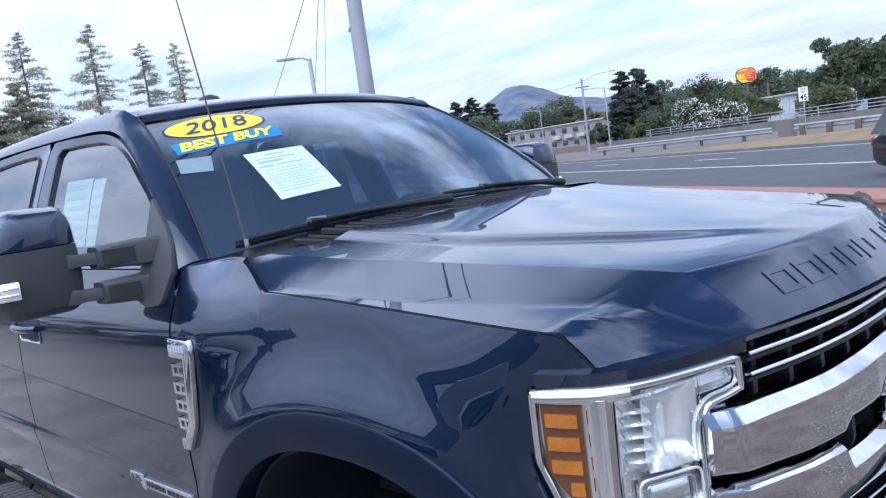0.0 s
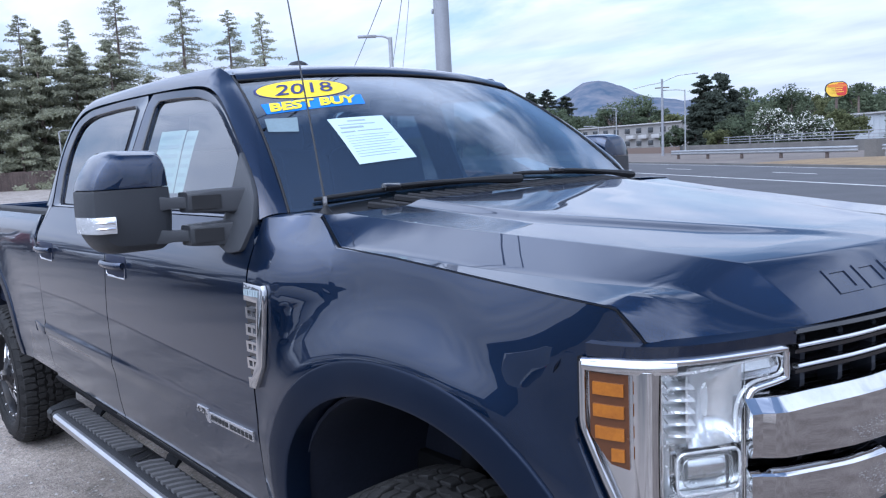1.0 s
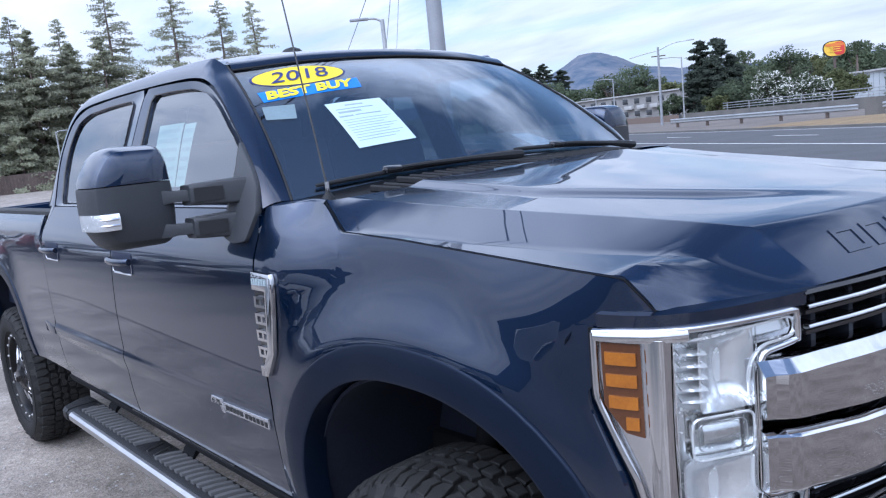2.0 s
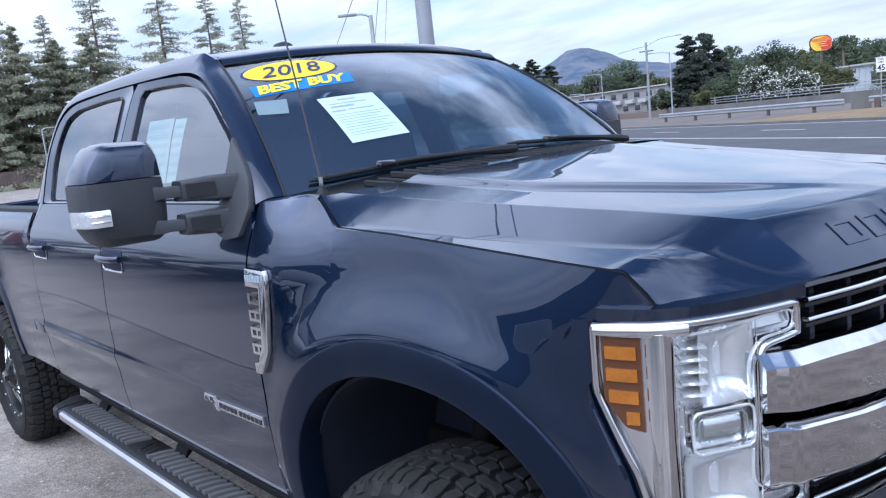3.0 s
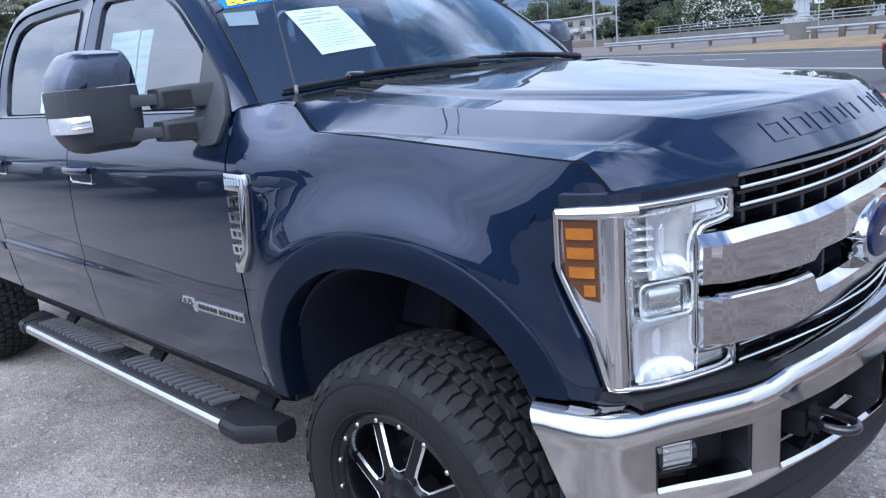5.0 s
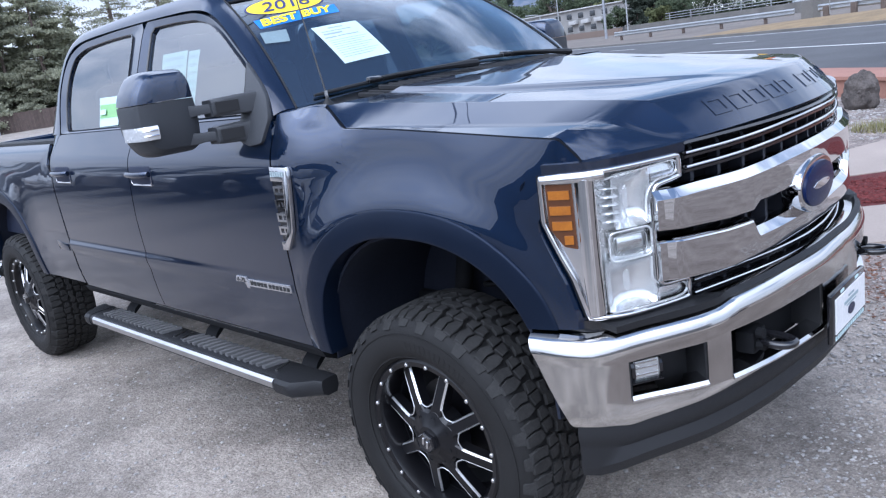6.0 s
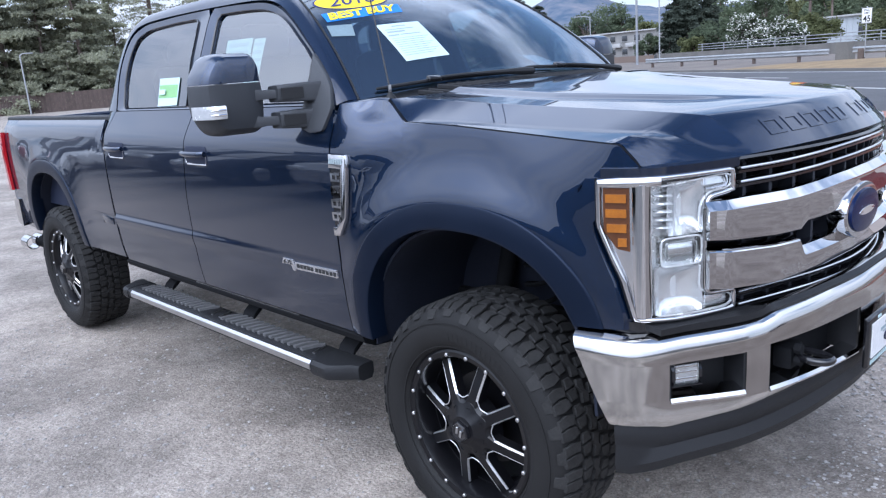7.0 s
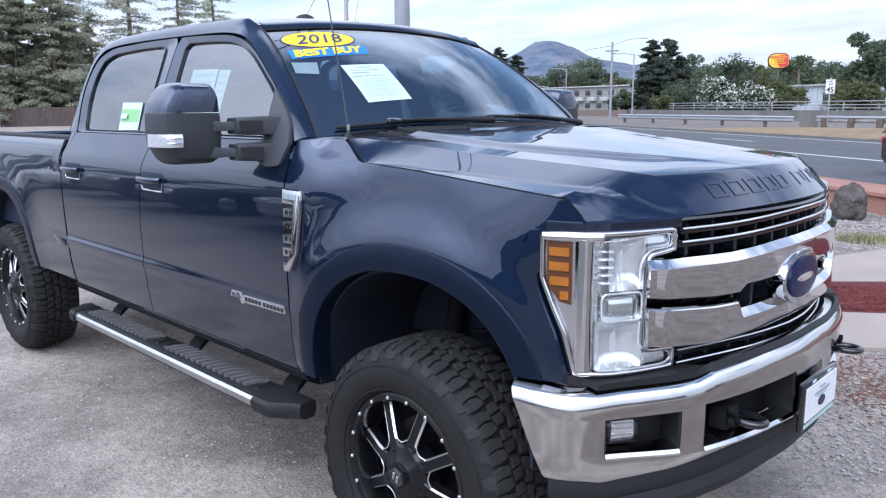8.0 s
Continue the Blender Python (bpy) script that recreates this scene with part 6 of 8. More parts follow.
    # bright scuff line on the sill
    sweep("sill_strip", [[(x, sg * (0.953 + a), 0.690 + b) for a, b in ((0, -0.006), (0.006, -0.005), (0.006, 0.004), (0, 0.005))] for x in np.linspace(-0.95, -1.9, 6)], STEEL, truck)
    # fender vent mark low on the fender
    prism("mud_clip", [(-0.500, 0.86), (-0.488, 0.855), (-0.470, 0.80), (-0.482, 0.79)], side_place(flip), 0.001, 0.006, STEEL, truck)
    # tail lamp
    g = [[(-4.938 - 0.010 * (1.43 - z) - 0.012 * math.sin(t * math.pi / 2) * 1.0, sg * (side_y(-4.93, z) - 0.005 + 0.012 * (1 - t) - 0.05 * t), z) for t in np.linspace(0, 1, 5)] for z in np.linspace(0.985, 1.435, 9)]
    sheet("tail_lamp", g, 0.03 * -sg, REDLENS, truck, "red wrap-round tail lamp")
    g = [[(x, sg * (side_y(-4.9, z) + 0.004), z) for x in np.linspace(-4.958, -4.918 + 0.02 * (1.43 - z), 4)] for z in np.linspace(0.985, 1.435, 9)]
    sheet("tail_lamp_side", g, 0.02 * -sg, REDLENS, truck)
    # bed: inner wall and top rail
    sheet("bed_inner_wall", [[(x, sg * 0.84, z) for z in np.linspace(0.90, 1.535, 4)] for x in np.linspace(-2.84, -4.90, 6)], 0.02, DARKPAINT, truck)
    sweep("bed_rail", [[(x, sg * y, z) for y, z in ((0.832, 1.520), (0.832, 1.542), (0.845, 1.548), (0.895, 1.547), (0.905, 1.540), (0.908, 1.520))] for x in np.linspace(-2.812, -4.915, 14)], PLASTIC, truck)
    # ripple line and pocket on the bed side
    prism("bed_mark", [(-3.02, 0.905), (-2.86, 0.905), (-2.86, 0.945), (-3.02, 0.958)], side_place(flip), 0.001, 0.005, PAINT, truck, bevel=0.002)
    # exhaust tips
    if not flip:
        for y in (0.84, 0.92):
            bmx = revolve_bm([(0.048, 0.0), (0.052, -0.003), (0.052, -0.16), (0.046, -0.16), (0.046, 0.0)], 20, pose(-5.02, -y, 0.545) @ pose(0, 0, 0, 0, 0, 90) @ pose(0, 0, 0))
            part("exhaust_tip", bmx, CHROME, truck, "polished twin exhaust tip")
        tube("exhaust_pipe", [(-4.9, -0.86, 0.545), (-4.6, -0.74, 0.56), (-4.3, -0.55, 0.60)], 0.045, UNDER, truck)

# bed floor, head board, tailgate, rear bumper
part("bed_floor", box_bm((2.06, 1.68, 0.04), (-3.87, 0, 0.92), 0.004), DARKPAINT, truck)
part("bed_head_wall", box_bm((0.04, 1.72, 0.62), (-2.85, 0, 1.225), 0.01), DARKPAINT, truck)
tg = part("tailgate", box_bm((0.05, 1.80, 0.60), (-4.905, 0, 1.225), 0.015, 3), PAINT, truck)
part("tailgate_handle", box_bm((0.02, 0.24, 0.07), (-4.935, 0, 1.36), 0.008), GLOSSBLACK, tg)
rear_rings = []
for y in np.linspace(-0.97, 0.97, 25):
    b = -5.05 + 0.10 * (abs(y) / 0.97) ** 4
    rear_rings.append([(b + a, y, z) for a, z in ((0.05, 0.71), (0.0, 0.72), (-0.01, 0.76), (-0.01, 0.87), (0.0, 0.90), (0.02, 0.915), (0.12, 0.915), (0.12, 0.70))])
sweep("rear_bumper", rear_rings, BUMPERCHROME, truck, "chrome rear step bumper")

# wipers on the cowl
def wiper(s_blade0, s_blade1, s_pivot, u0):
    lift = np.array((0.008, 0, 0.007))
    blade = [ws_at(s, u0 + (0.012 - u0) * t) + lift for s, t in zip(np.linspace(s_blade0, s_blade1, 14), np.linspace(0, 1, 14))]
    wp = tube("wiper_blade", blade, [0.005] + [0.0075] * 12 + [0.005], PLASTIC, truck, "black wiper arm and blade", sides=8)
    mid = blade[5] + np.array((0.006, 0, 0.008))
    foot = ws_at(s_pivot, 0.0) + np.array((0.07, 0, 0.012))
    arm = curve([mid, mid * 0.75 + foot * 0.25 + np.array((0.006, 0, 0.004)), mid * 0.4 + foot * 0.6 + np.array((0.006, 0, 0.004)), foot], 14)
    sweep("wiper_arm", tube_rings(arm, [0.006, 0.007, 0.007, 0.0075, 0.0075, 0.008, 0.008, 0.009, 0.010, 0.011, 0.013, 0.015, 0.016, 0.014], 8), PLASTIC, wp)
    part("wiper_pivot", box_bm((0.03, 0.07, 0.02), tuple(mid), 0.008, 2, pose(0, 0, 0, 0, 20, 0)), GLOSSBLACK, wp)


wiper(0.045, 0.43, 0.47, 0.035)
wiper(0.50, 0.86, 0.93, 0.035)
# whip aerial
base = (-0.365, -0.828, 1.588)
ar = part("aerial", revolve_bm([(0.022, 0.012), (0.020, 0.0), (0.010, -0.012), (0.006, -0.02), (0.005, -0.045), (0.001, -0.046)], 14, pose(*base, -90, 0, 0)), PLASTIC, truck, "thin black whip aerial on the cowl corner")
tip = np.array(base) + np.array((-0.165, -0.010, 0.86))
tube("aerial_rod", [np.array(base) * (1 - t) + tip * t + np.array((0, 0, 0.03)) for t in np.linspace(0, 1, 14)], np.linspace(0.0032, 0.0016, 14), GLOSSBLACK, ar, sides=6)
tube("aerial_ferrule", [np.array(base) + np.array((0, 0, z)) for z in (0.015, 0.045)], 0.006, STEEL, ar, sides=8)
# roof aerial pod
pod = []
for t in np.linspace(0, 1, 10):
    w = math.sin(math.pi * min(1, max(0.02, t))) ** 0.5
    pod.append([(-1.46 + 0.08 - 0.16 * t, -0.21 + 0.040 * w * math.cos(a), 2.118 + 0.040 * w * max(0.0, math.sin(a))) for a in np.linspace(0, 2 * math.pi, 12, endpoint=False)])
sweep("roof_aerial", pod, PLASTIC, truck, "small black roof aerial pod")
# roof ditch mouldings
for sg in (-1, 1):
    tube("roof_moulding", [(-1.18 - 1.37 * t, sg * (0.700 + 0.006 * smooth(t * 5)), 2.060 + 0.018 * math.sin(math.pi * min(1, t * 1.1))) for t in np.linspace(0, 1, 14)], 0.010, PAINT, truck, sides=8)

# papers and stickers inside the windscreen
def ws_quad(name, corners, lift, mat, parent, label="", n=8):
    """A sheet on the windscreen; corners (s, u): two along its top, two along its foot."""
    (a, b, c, d) = [np.array(q, float) for q in corners]
    g = []
    for v in np.linspace(0, 1, n):
        row = []
        for h in np.linspace(0, 1, n):
            q = (a * (1 - h) + b * h) * (1 - v) + (d * (1 - h) + c * h) * v
            row.append(ws_at(*q) + np.array((0.66, 0, 0.75)) * lift)
        g.append(row)
    return sheet(name, g, 0.0006, mat, parent, label)


def inside(corners, h0, h1, v0, v1):
    a, b, c, d = [np.array(q, float) for q in corners]
    f = lambda h, v: tuple((a * (1 - h) + b * h) * (1 - v) + (d * (1 - h) + c * h) * v)
    return [f(h0, v0), f(h1, v0), f(h1, v1), f(h0, v1)]


BUYERS = [(0.150, 0.515), (0.290, 0.514), (0.295, 0.202), (0.162, 0.195)]
paper = ws_quad("buyers_guide", BUYERS, 0.0008, PAPER, truck, "white printed sheet on the windscreen")
for v0, v1, h0, h1 in [(0.07, 0.10, 0.3, 0.62), (0.16, 0.18, 0.1, 0.75), (0.22, 0.26, 0.1, 0.5), (0.32, 0.35, 0.06, 0.30), (0.32, 0.34, 0.34, 0.8)] + [(0.42 + 0.055 * k, 0.430 + 0.055 * k, 0.08, 0.92 - 0.1 * (k % 3)) for k in range(9)]:
    ws_quad("print_line", inside(BUYERS, h0, h1, v0, v1), 0.0016, INK, paper, n=3)
VIN = [(0.016, 0.572), (0.088, 0.556), (0.075, 0.452), (0.012, 0.475)]
ws_quad("small_card", VIN, 0.0008, GREYCARD, truck, "small pale card behind the windscreen")
ws_quad("dash_paper", [(0.555, 0.165), (0.615, 0.165), (0.685, 0.080), (0.600, 0.062)], -0.014, PAPER, truck, "pale sheet lying on the dashboard")
# year oval and banner
oval_c, right, up = np.array((0.150, 0.800)), np.array((0.127, 0.0)), np.array((0.0, 0.092))


def ws_oval(name, f, lift, mat, parent, label=""):
    rings = []
    for k in (1.0, 0.66, 0.33, 0.02):
        rings.append([ws_at(*(oval_c + f * k * (right * math.cos(w) + up * math.sin(w)))) + np.array((0.66, 0, 0.75)) * lift for w in np.linspace(0, 2 * math.pi, 40, endpoint=False)])
    return sweep(name, rings, mat, parent, label, caps=False)


ov = ws_oval("year_sticker", 1.0, 0.0008, NAVYINK, truck, "yellow oval sticker with the year in navy figures")
ws_oval("sticker_face", 0.95, 0.0015, YELLOW, ov)
BAN = [(0.024, 0.690), (0.286, 0.712), (0.274, 0.622), (0.026, 0.604)]
ban = ws_quad("banner_sticker", BAN, 0.0011, BLUEVINYL, truck, "blue banner sticker with yellow words")


def ws_text(word, corners, lift, mat, parent, name, bold=0.0):
    """Letters of the built-in font laid on the windscreen within four corners."""
    cu = bpy.data.curves.new("scratch_text", "FONT")
    cu.body, cu.size, cu.offset = word, 1.0, bold
    cu.resolution_u = 3
    ob = bpy.data.objects.new("scratch_text", cu)
    scene.collection.objects.link(ob)
    me = bpy.data.meshes.new_from_object(ob.evaluated_get(bpy.context.evaluated_depsgraph_get()))
    bpy.data.objects.remove(ob)
    co = np.array([v.co for v in me.vertices])
    lo, hi = co.min(0), co.max(0)
    a, b, c, d = [np.array(q, float) for q in corners]
    verts = []
    for p in co:
        h, v = (p[0] - lo[0]) / (hi[0] - lo[0]), 1 - (p[1] - lo[1]) / (hi[1] - lo[1])
        q = (a * (1 - h) + b * h) * (1 - v) + (d * (1 - h) + c * h) * v
        verts.append(tuple(ws_at(*q) + np.array((0.66, 0, 0.75)) * lift))
    faces = [tuple(p.vertices) for p in me.polygons]
    bpy.data.meshes.remove(me)
    return link_mesh(name, verts, faces, mat, parent)


ws_text("2018", [(0.088, 0.852), (0.236, 0.852), (0.220, 0.752), (0.066, 0.746)], 0.0042, NAVYINK, ov, "year_figures", 0.008)
ws_text("BEST BUY", [(0.042, 0.686), (0.268, 0.704), (0.254, 0.632), (0.036, 0.614)], 0.0040, YELLOW, ban, "banner_word", 0.045)
# sheets on the side windows
def side_sheet(name, corners, out, mat, parent, label=""):
    a, b, c, d = [np.array(q, float) for q in corners]
    g = [[spt(*((a * (1 - h) + b * h) * (1 - v) + (d * (1 - h) + c * h) * v), out) for h in np.linspace(0, 1, 5)] for v in np.linspace(0, 1, 6)]
    return sheet(name, g, 0.0008, mat, parent, label)


A = [(-1.530, 1.870), (-1.300, 1.866), (-1.285, 1.640), (-1.500, 1.640)]
B = [(-1.285, 1.860), (-1.190, 1.858), (-1.200, 1.640), (-1.275, 1.640)]
for nm, q in (("price_sheet", A), ("narrow_sheet", B)):
    sh = side_sheet(nm, q, -0.024, DIMPAPER, truck, "pale printed sheet behind the side window")
    for k in range(6):
        a, b, c, d = [np.array(v) for v in q]
        f = lambda h, v: tuple((a * (1 - h) + b * h) * (1 - v) + (d * (1 - h) + c * h) * v)
        side_sheet("print_block", [f(0.1, 0.08 + 0.15 * k), f(0.9, 0.08 + 0.15 * k), f(0.9, 0.14 + 0.15 * k), f(0.1, 0.14 + 0.15 * k)], -0.0225, INK, sh)
st = side_sheet("window_label", [(-2.168, 1.728), (-1.936, 1.726), (-1.927, 1.592), (-2.148, 1.590)], -0.012, PAPER, truck, "white label with a green panel on the rear side window")
side_sheet("green_panel", [(-2.155, 1.695), (-1.945, 1.693), (-1.938, 1.630), (-2.145, 1.630)], -0.0105, GREENINK, st)
side_sheet("print_block", [(-2.13, 1.672), (-2.06, 1.672), (-2.06, 1.648), (-2.13, 1.648)], -0.0008, PAPER, st)

# interior
cabin = part("cabin_floor", box_bm((2.2, 1.6, 0.06), (-1.65, 0, 0.78), 0.01), UNDER, truck)
part("headliner", box_bm((1.45, 1.30, 0.03), (-1.88, 0, 2.02), 0.01), SEAT, cabin)
dash = sweep("dashboard", [[(x, y, z) for x, z in ((-0.46, 1.20), (-0.46, 1.56), (-0.56, 1.585), (-0.72, 1.58), (-0.82, 1.55), (-0.88, 1.47), (-0.86, 1.30), (-0.80, 1.15))] for y in np.linspace(-0.80, 0.80, 9)], DASH, cabin)
part("binnacle", box_bm((0.16, 0.40, 0.10), (-0.80, 0.40, 1.585), 0.04, 3), DASH, dash)
part("centre_screen", box_bm((0.03, 0.26, 0.18), (-0.88, 0.0, 1.46), 0.01), GLOSSBLACK, dash)
ring = [(-1.00 + 0.08 * math.sin(w) * 0.45, 0.40 + 0.19 * math.cos(w), 1.46 + 0.17 * math.sin(w)) for w in np.linspace(0, 2 * math.pi, 33)]
tube("steering_wheel", ring, 0.016, DASH, cabin, sides=8)
tube("steering_spoke", [(-1.0, 0.22, 1.46), (-0.98, 0.40, 1.45), (-1.0, 0.58, 1.46)], 0.018, DASH, cabin, sides=8)
tube("steering_column", [(-0.98, 0.40, 1.45), (-0.80, 0.40, 1.36)], 0.035, DASH, cabin, sides=10)


def seat(x, y, wide):
    cushion = part("seat_cushion", box_bm((0.52, wide, 0.20), (x, y, 1.14), 0.06, 3), SEAT, cabin, "dark leather seat")
    part("seat_back", box_bm((0.16, wide, 0.66), (x - 0.30, y, 1.47), 0.06, 3, pose(0, 0, 0, 0, -12, 0)), SEAT, cushion)
    for k in ((0,) if wide < 0.7 else (-0.42, 0.42)):
        part("headrest", box_bm((0.10, 0.26, 0.18), (x - 0.40, y + k, 1.875), 0.045, 3), SEAT, cushion)
        for q in (-0.06, 0.06):
            tube("headrest_post", [(x - 0.39, y + k + q, 1.74), (x - 0.40, y + k + q, 1.84)], 0.007, STEEL, cushion, sides=6)


seat(-1.42, -0.42, 0.54)
seat(-1.42, 0.42, 0.54)
seat(-2.30, 0.0, 1.35)
part("centre_console", box_bm((0.60, 0.24, 0.28), (-1.35, 0, 1.12), 0.04, 3), DASH, cabin)
rm = part("rear_view_mirror", box_bm((0.04, 0.26, 0.07), (-1.06, 0.0, 1.93), 0.018, 3), GLOSSBLACK, cabin)
tube("mirror_stem", [(-1.05, 0, 1.95), (-0.98, 0, 2.0)], 0.012, GLOSSBLACK, rm, sides=8)
part("sensor_box", box_bm((0.10, 0.16, 0.04), (-0.98, 0.03, 1.985), 0.012, 2, pose(0, 0, 0, 0, 40, 0)), GLOSSBLACK, rm)
for sg in (-1, 1):
    part("sun_visor", box_bm((0.16, 0.42, 0.02), (-1.18, sg * 0.36, 2.0), 0.008, 2, pose(0, 0, 0, 0, 15, 0)), SEAT, cabin)
    sheet("door_trim", [[(x, sg * (lerp(DOOR_Y, z) - 0.07), z) for z in np.linspace(0.80, 1.57, 5)] for x in np.linspace(-0.62, -2.66, 6)], 0.02, SEAT, cabin)
# ---- ground, road and planting ----
EYE0 = np.array((1.5, -2.2))
ROAD, OFF = np.array((-0.821, 0.571)), np.array((0.571, 0.821))


def bearing(az, dist):
    return EYE0 + dist * np.array((math.cos(radians(az)), math.sin(radians(az))))


def on_road(u, n):
    """A place by its way along the road and its distance across from the lot."""
    return u * ROAD + n * OFF


def slab(name, outline, z, thick, mat, label="", category="", kind="structure"):
    ob = prism(name, outline, lambda u, v, d: (u, v, d), z - thick, z, mat, None, label)
    return tagged(ob, label, category, kind=kind)


gr = []
for r in (0.0, 2, 4, 7, 12, 25, 60, 150, 400, 1000, 3000):
    gr.append([(r * math.cos(w), r * math.sin(w), 0.0) for w in np.linspace(0, 2 * math.pi, 48, endpoint=False)])
v = [p for ring in gr for p in ring]
f = [(i * 48 + j, i * 48 + (j + 1) % 48, (i + 1) * 48 + (j + 1) % 48, (i + 1) * 48 + j) for i in range(len(gr) - 1) for j in range(48)]
tagged(link_mesh("ground", v, f, GRAVEL), "pale compacted gravel lot", "ground", kind="structure")


def road_strip(name, n0, n1, z, mat, label, u0=-400, u1=400, thick=0.02):
    return slab(name, [tuple(on_road(u0, n0)), tuple(on_road(u1, n0)), tuple(on_road(u1, n1)), tuple(on_road(u0, n1))], z, thick, mat, label, "road")


road_strip("road", 10.6, 24.0, 0.014, ASPHALT, "grey asphalt highway")
road_strip("road_line", 15.75, 15.90, 0.019, LINEWHITE, "white edge line on the road", thick=0.004)
for k in range(-12, 16):
    road_strip("lane_dash", 19.40, 19.52, 0.019, LINEWHITE, "white lane dash on the road", 4 + k * 12.2, 4 + k * 12.2 + 3.4, 0.004)
road_strip("road_line", 23.1, 23.22, 0.019, LINEWHITE, "white far edge line on the road", thick=0.004)
road_strip("verge", 24.0, 46.0, 0.10, VERGE, "dusty grey-brown verge beside the road", thick=0.12)
mound = [[(*on_road(u, n), 0.09 + 0.42 * math.sin(math.pi * a) ** 0.8 * math.sin(math.pi * b) ** 0.6 + 0.03 * noise.noise(Vector((u, n, 1.0)))) for a, n in zip(np.linspace(0, 1, 13), np.linspace(24.2, 33, 13))] for b, u in zip(np.linspace(0, 1, 50), np.linspace(44, -22, 50))]
tagged(sheet("grass_mound", mound, 0.02, DRYGRASS, None), "low mound of dry straw-coloured grass", "grass", kind="structure")
# kerb step of the verge
road_strip("kerb", 23.85, 24.05, 0.13, GREYCONC, "low concrete kerb by the verge", thick=0.14)

# terracotta planter wall by the pavement, in block courses
for u0, n0, n1, z, nm in ((0, 7.7, 8.4, 0.28, "planter_wall"), (0, 9.4, 9.9, 0.16, "kerb")):
    slab(nm, [tuple(on_road(-40, n0)), tuple(on_road(60, n0)), tuple(on_road(60, n1)), tuple(on_road(-40, n1))], z, z + 0.05, TERRA, "low terracotta-coloured planter wall" if z > 0.2 else "low terracotta kerb", "wall")
slab("wall_cap", [tuple(on_road(-40, 7.64)), tuple(on_road(60, 7.64)), tuple(on_road(60, 8.46)), tuple(on_road(-40, 8.46))], 0.34, 0.055, TERRA, "flat terracotta wall cap", "wall")
PLANT = gravel("planting_soil_gravel", (0.30, 0.255, 0.225), (0.15, 0.115, 0.10), 0.55, 70)
MULCHBROWN = material("brown_mulch", (0.235, 0.195, 0.165), 0.95, 0.0, (0.125, 0.10, 0.085), 3, 40, bump=0.02, bscale=40)
LITTER = material("bark_litter", (0.25, 0.11, 0.065), 0.95, 0.0, (0.13, 0.065, 0.045), 5, 60, bump=0.02, bscale=60)
slab("planting_bed", [(-8, 2.2), (0.2, 2.2), (0.62, 1.95), (3.4, 4.6), (6.5, 4.74), (-8, 14.8)], 0.006, 0.03, PLANT, "bare planting bed of soil and gravel", "ground")
# Out of view: dark ground added for what the doors mirror.
slab("lot_lane", [(-45, -2.75), (-20, -2.6), (-9, -2.8), (-4, -2.55), (-1.0, -2.75), (2, -3.6), (6, -5.0), (6, -40), (-45, -40)], 0.008, 0.03, OLDASPHALT, "unseen dark asphalt lane assumed beside the lot", "road")
slab("planting_bed", [(1.74, -1.6), (9, -1.6), (9, 4.6), (6.5, 4.70), (3.6, 4.55), (1.74, 2.2)], 0.006, 0.03, MULCHBROWN, "bed of brown bark mulch before the truck", "ground")
slab("path", [(-1.53, 4.05), (2.42, 7.55), (0.28, 9.10), (-1.3, 5.1)], 0.030, 0.05, CONCRETE, "pinkish concrete path", "path")
slab("mulch_bed", [(-1.29, 3.05), (3.3, 6.24), (2.42, 7.52), (-1.53, 4.03)], 0.026, 0.05, MULCH, "bed of red lava mulch", "ground")
slab("path", [(-0.97, 1.96), (3.4, 5.43), (3.3, 6.22), (-1.29, 3.03)], 0.030, 0.05, CONCRETE, "pinkish concrete path", "path")


# loose stones: many small lumps in one mesh
def lumps(name, count, where, size, mat, label, category="gravel", seed=1, flat=0.55):
    rng = np.random.default_rng(seed)
    verts, faces = [], []
    for k in range(count):
        x, y, z0 = where(rng)
        s = size[0] + (size[1] - size[0]) * rng.random() ** 3
        turn = rng.random() * 6.28
        base = len(verts)
        n = 5
        for h, r in ((-0.1, 0.8), (0.45, 1.0), (1.0, 0.5)):
            for j in range(n):
                a = turn + 2 * math.pi * j / n
                q = r * s * (0.8 + 0.4 * rng.random())
                verts.append((x + q * math.cos(a), y + q * math.sin(a), z0 + h * s * flat))
        for i in range(2):
            for j in range(n):
                a, b = base + i * n + j, base + i * n + (j + 1) % n
                faces.append((a, b, b + n, a + n))
        faces.append(tuple(base + 2 * n + j for j in range(n)))
    me = bpy.data.meshes.new(name)
    me.from_pydata(verts, [], faces)
    me.materials.append(mat)
    me.polygons.foreach_set("use_smooth", [True] * len(me.polygons))
    me.set_sharp_from_angle(angle=radians(40))
    return tagged(new(name, me), label, category, kind="stuff")


PEBBLE = material("loose_pebbles", (0.50, 0.47, 0.44), 0.9, 0.0, (0.22, 0.205, 0.195), 20, 90, island=0.35)


def lot_place(rng):
    while True:
        x, y = -4.5 + 7.0 * rng.random(), -3.2 + 4.6 * rng.random() ** 1.2
        if y > 1.0 and x < 0.9:
            continue
        return x, y, 0.0


lumps("loose_gravel", 12000, lot_place, (0.0025, 0.013), PEBBLE, "small loose stones on the lot", seed=3)
lumps("coarse_gravel", 7000, lambda r: (0.75 + 1.6 * r.random(), -1.3 + 3.0 * r.random(), 0.0), (0.003, 0.012), PEBBLE, "coarse loose gravel before the truck", seed=14)
lumps("bed_gravel", 7000, lambda r: (0.45 + 2.2 * r.random(), 1.0 + 2.6 * r.random(), 0.004), (0.004, 0.014), PEBBLE, "coarse gravel beside the path", seed=4)
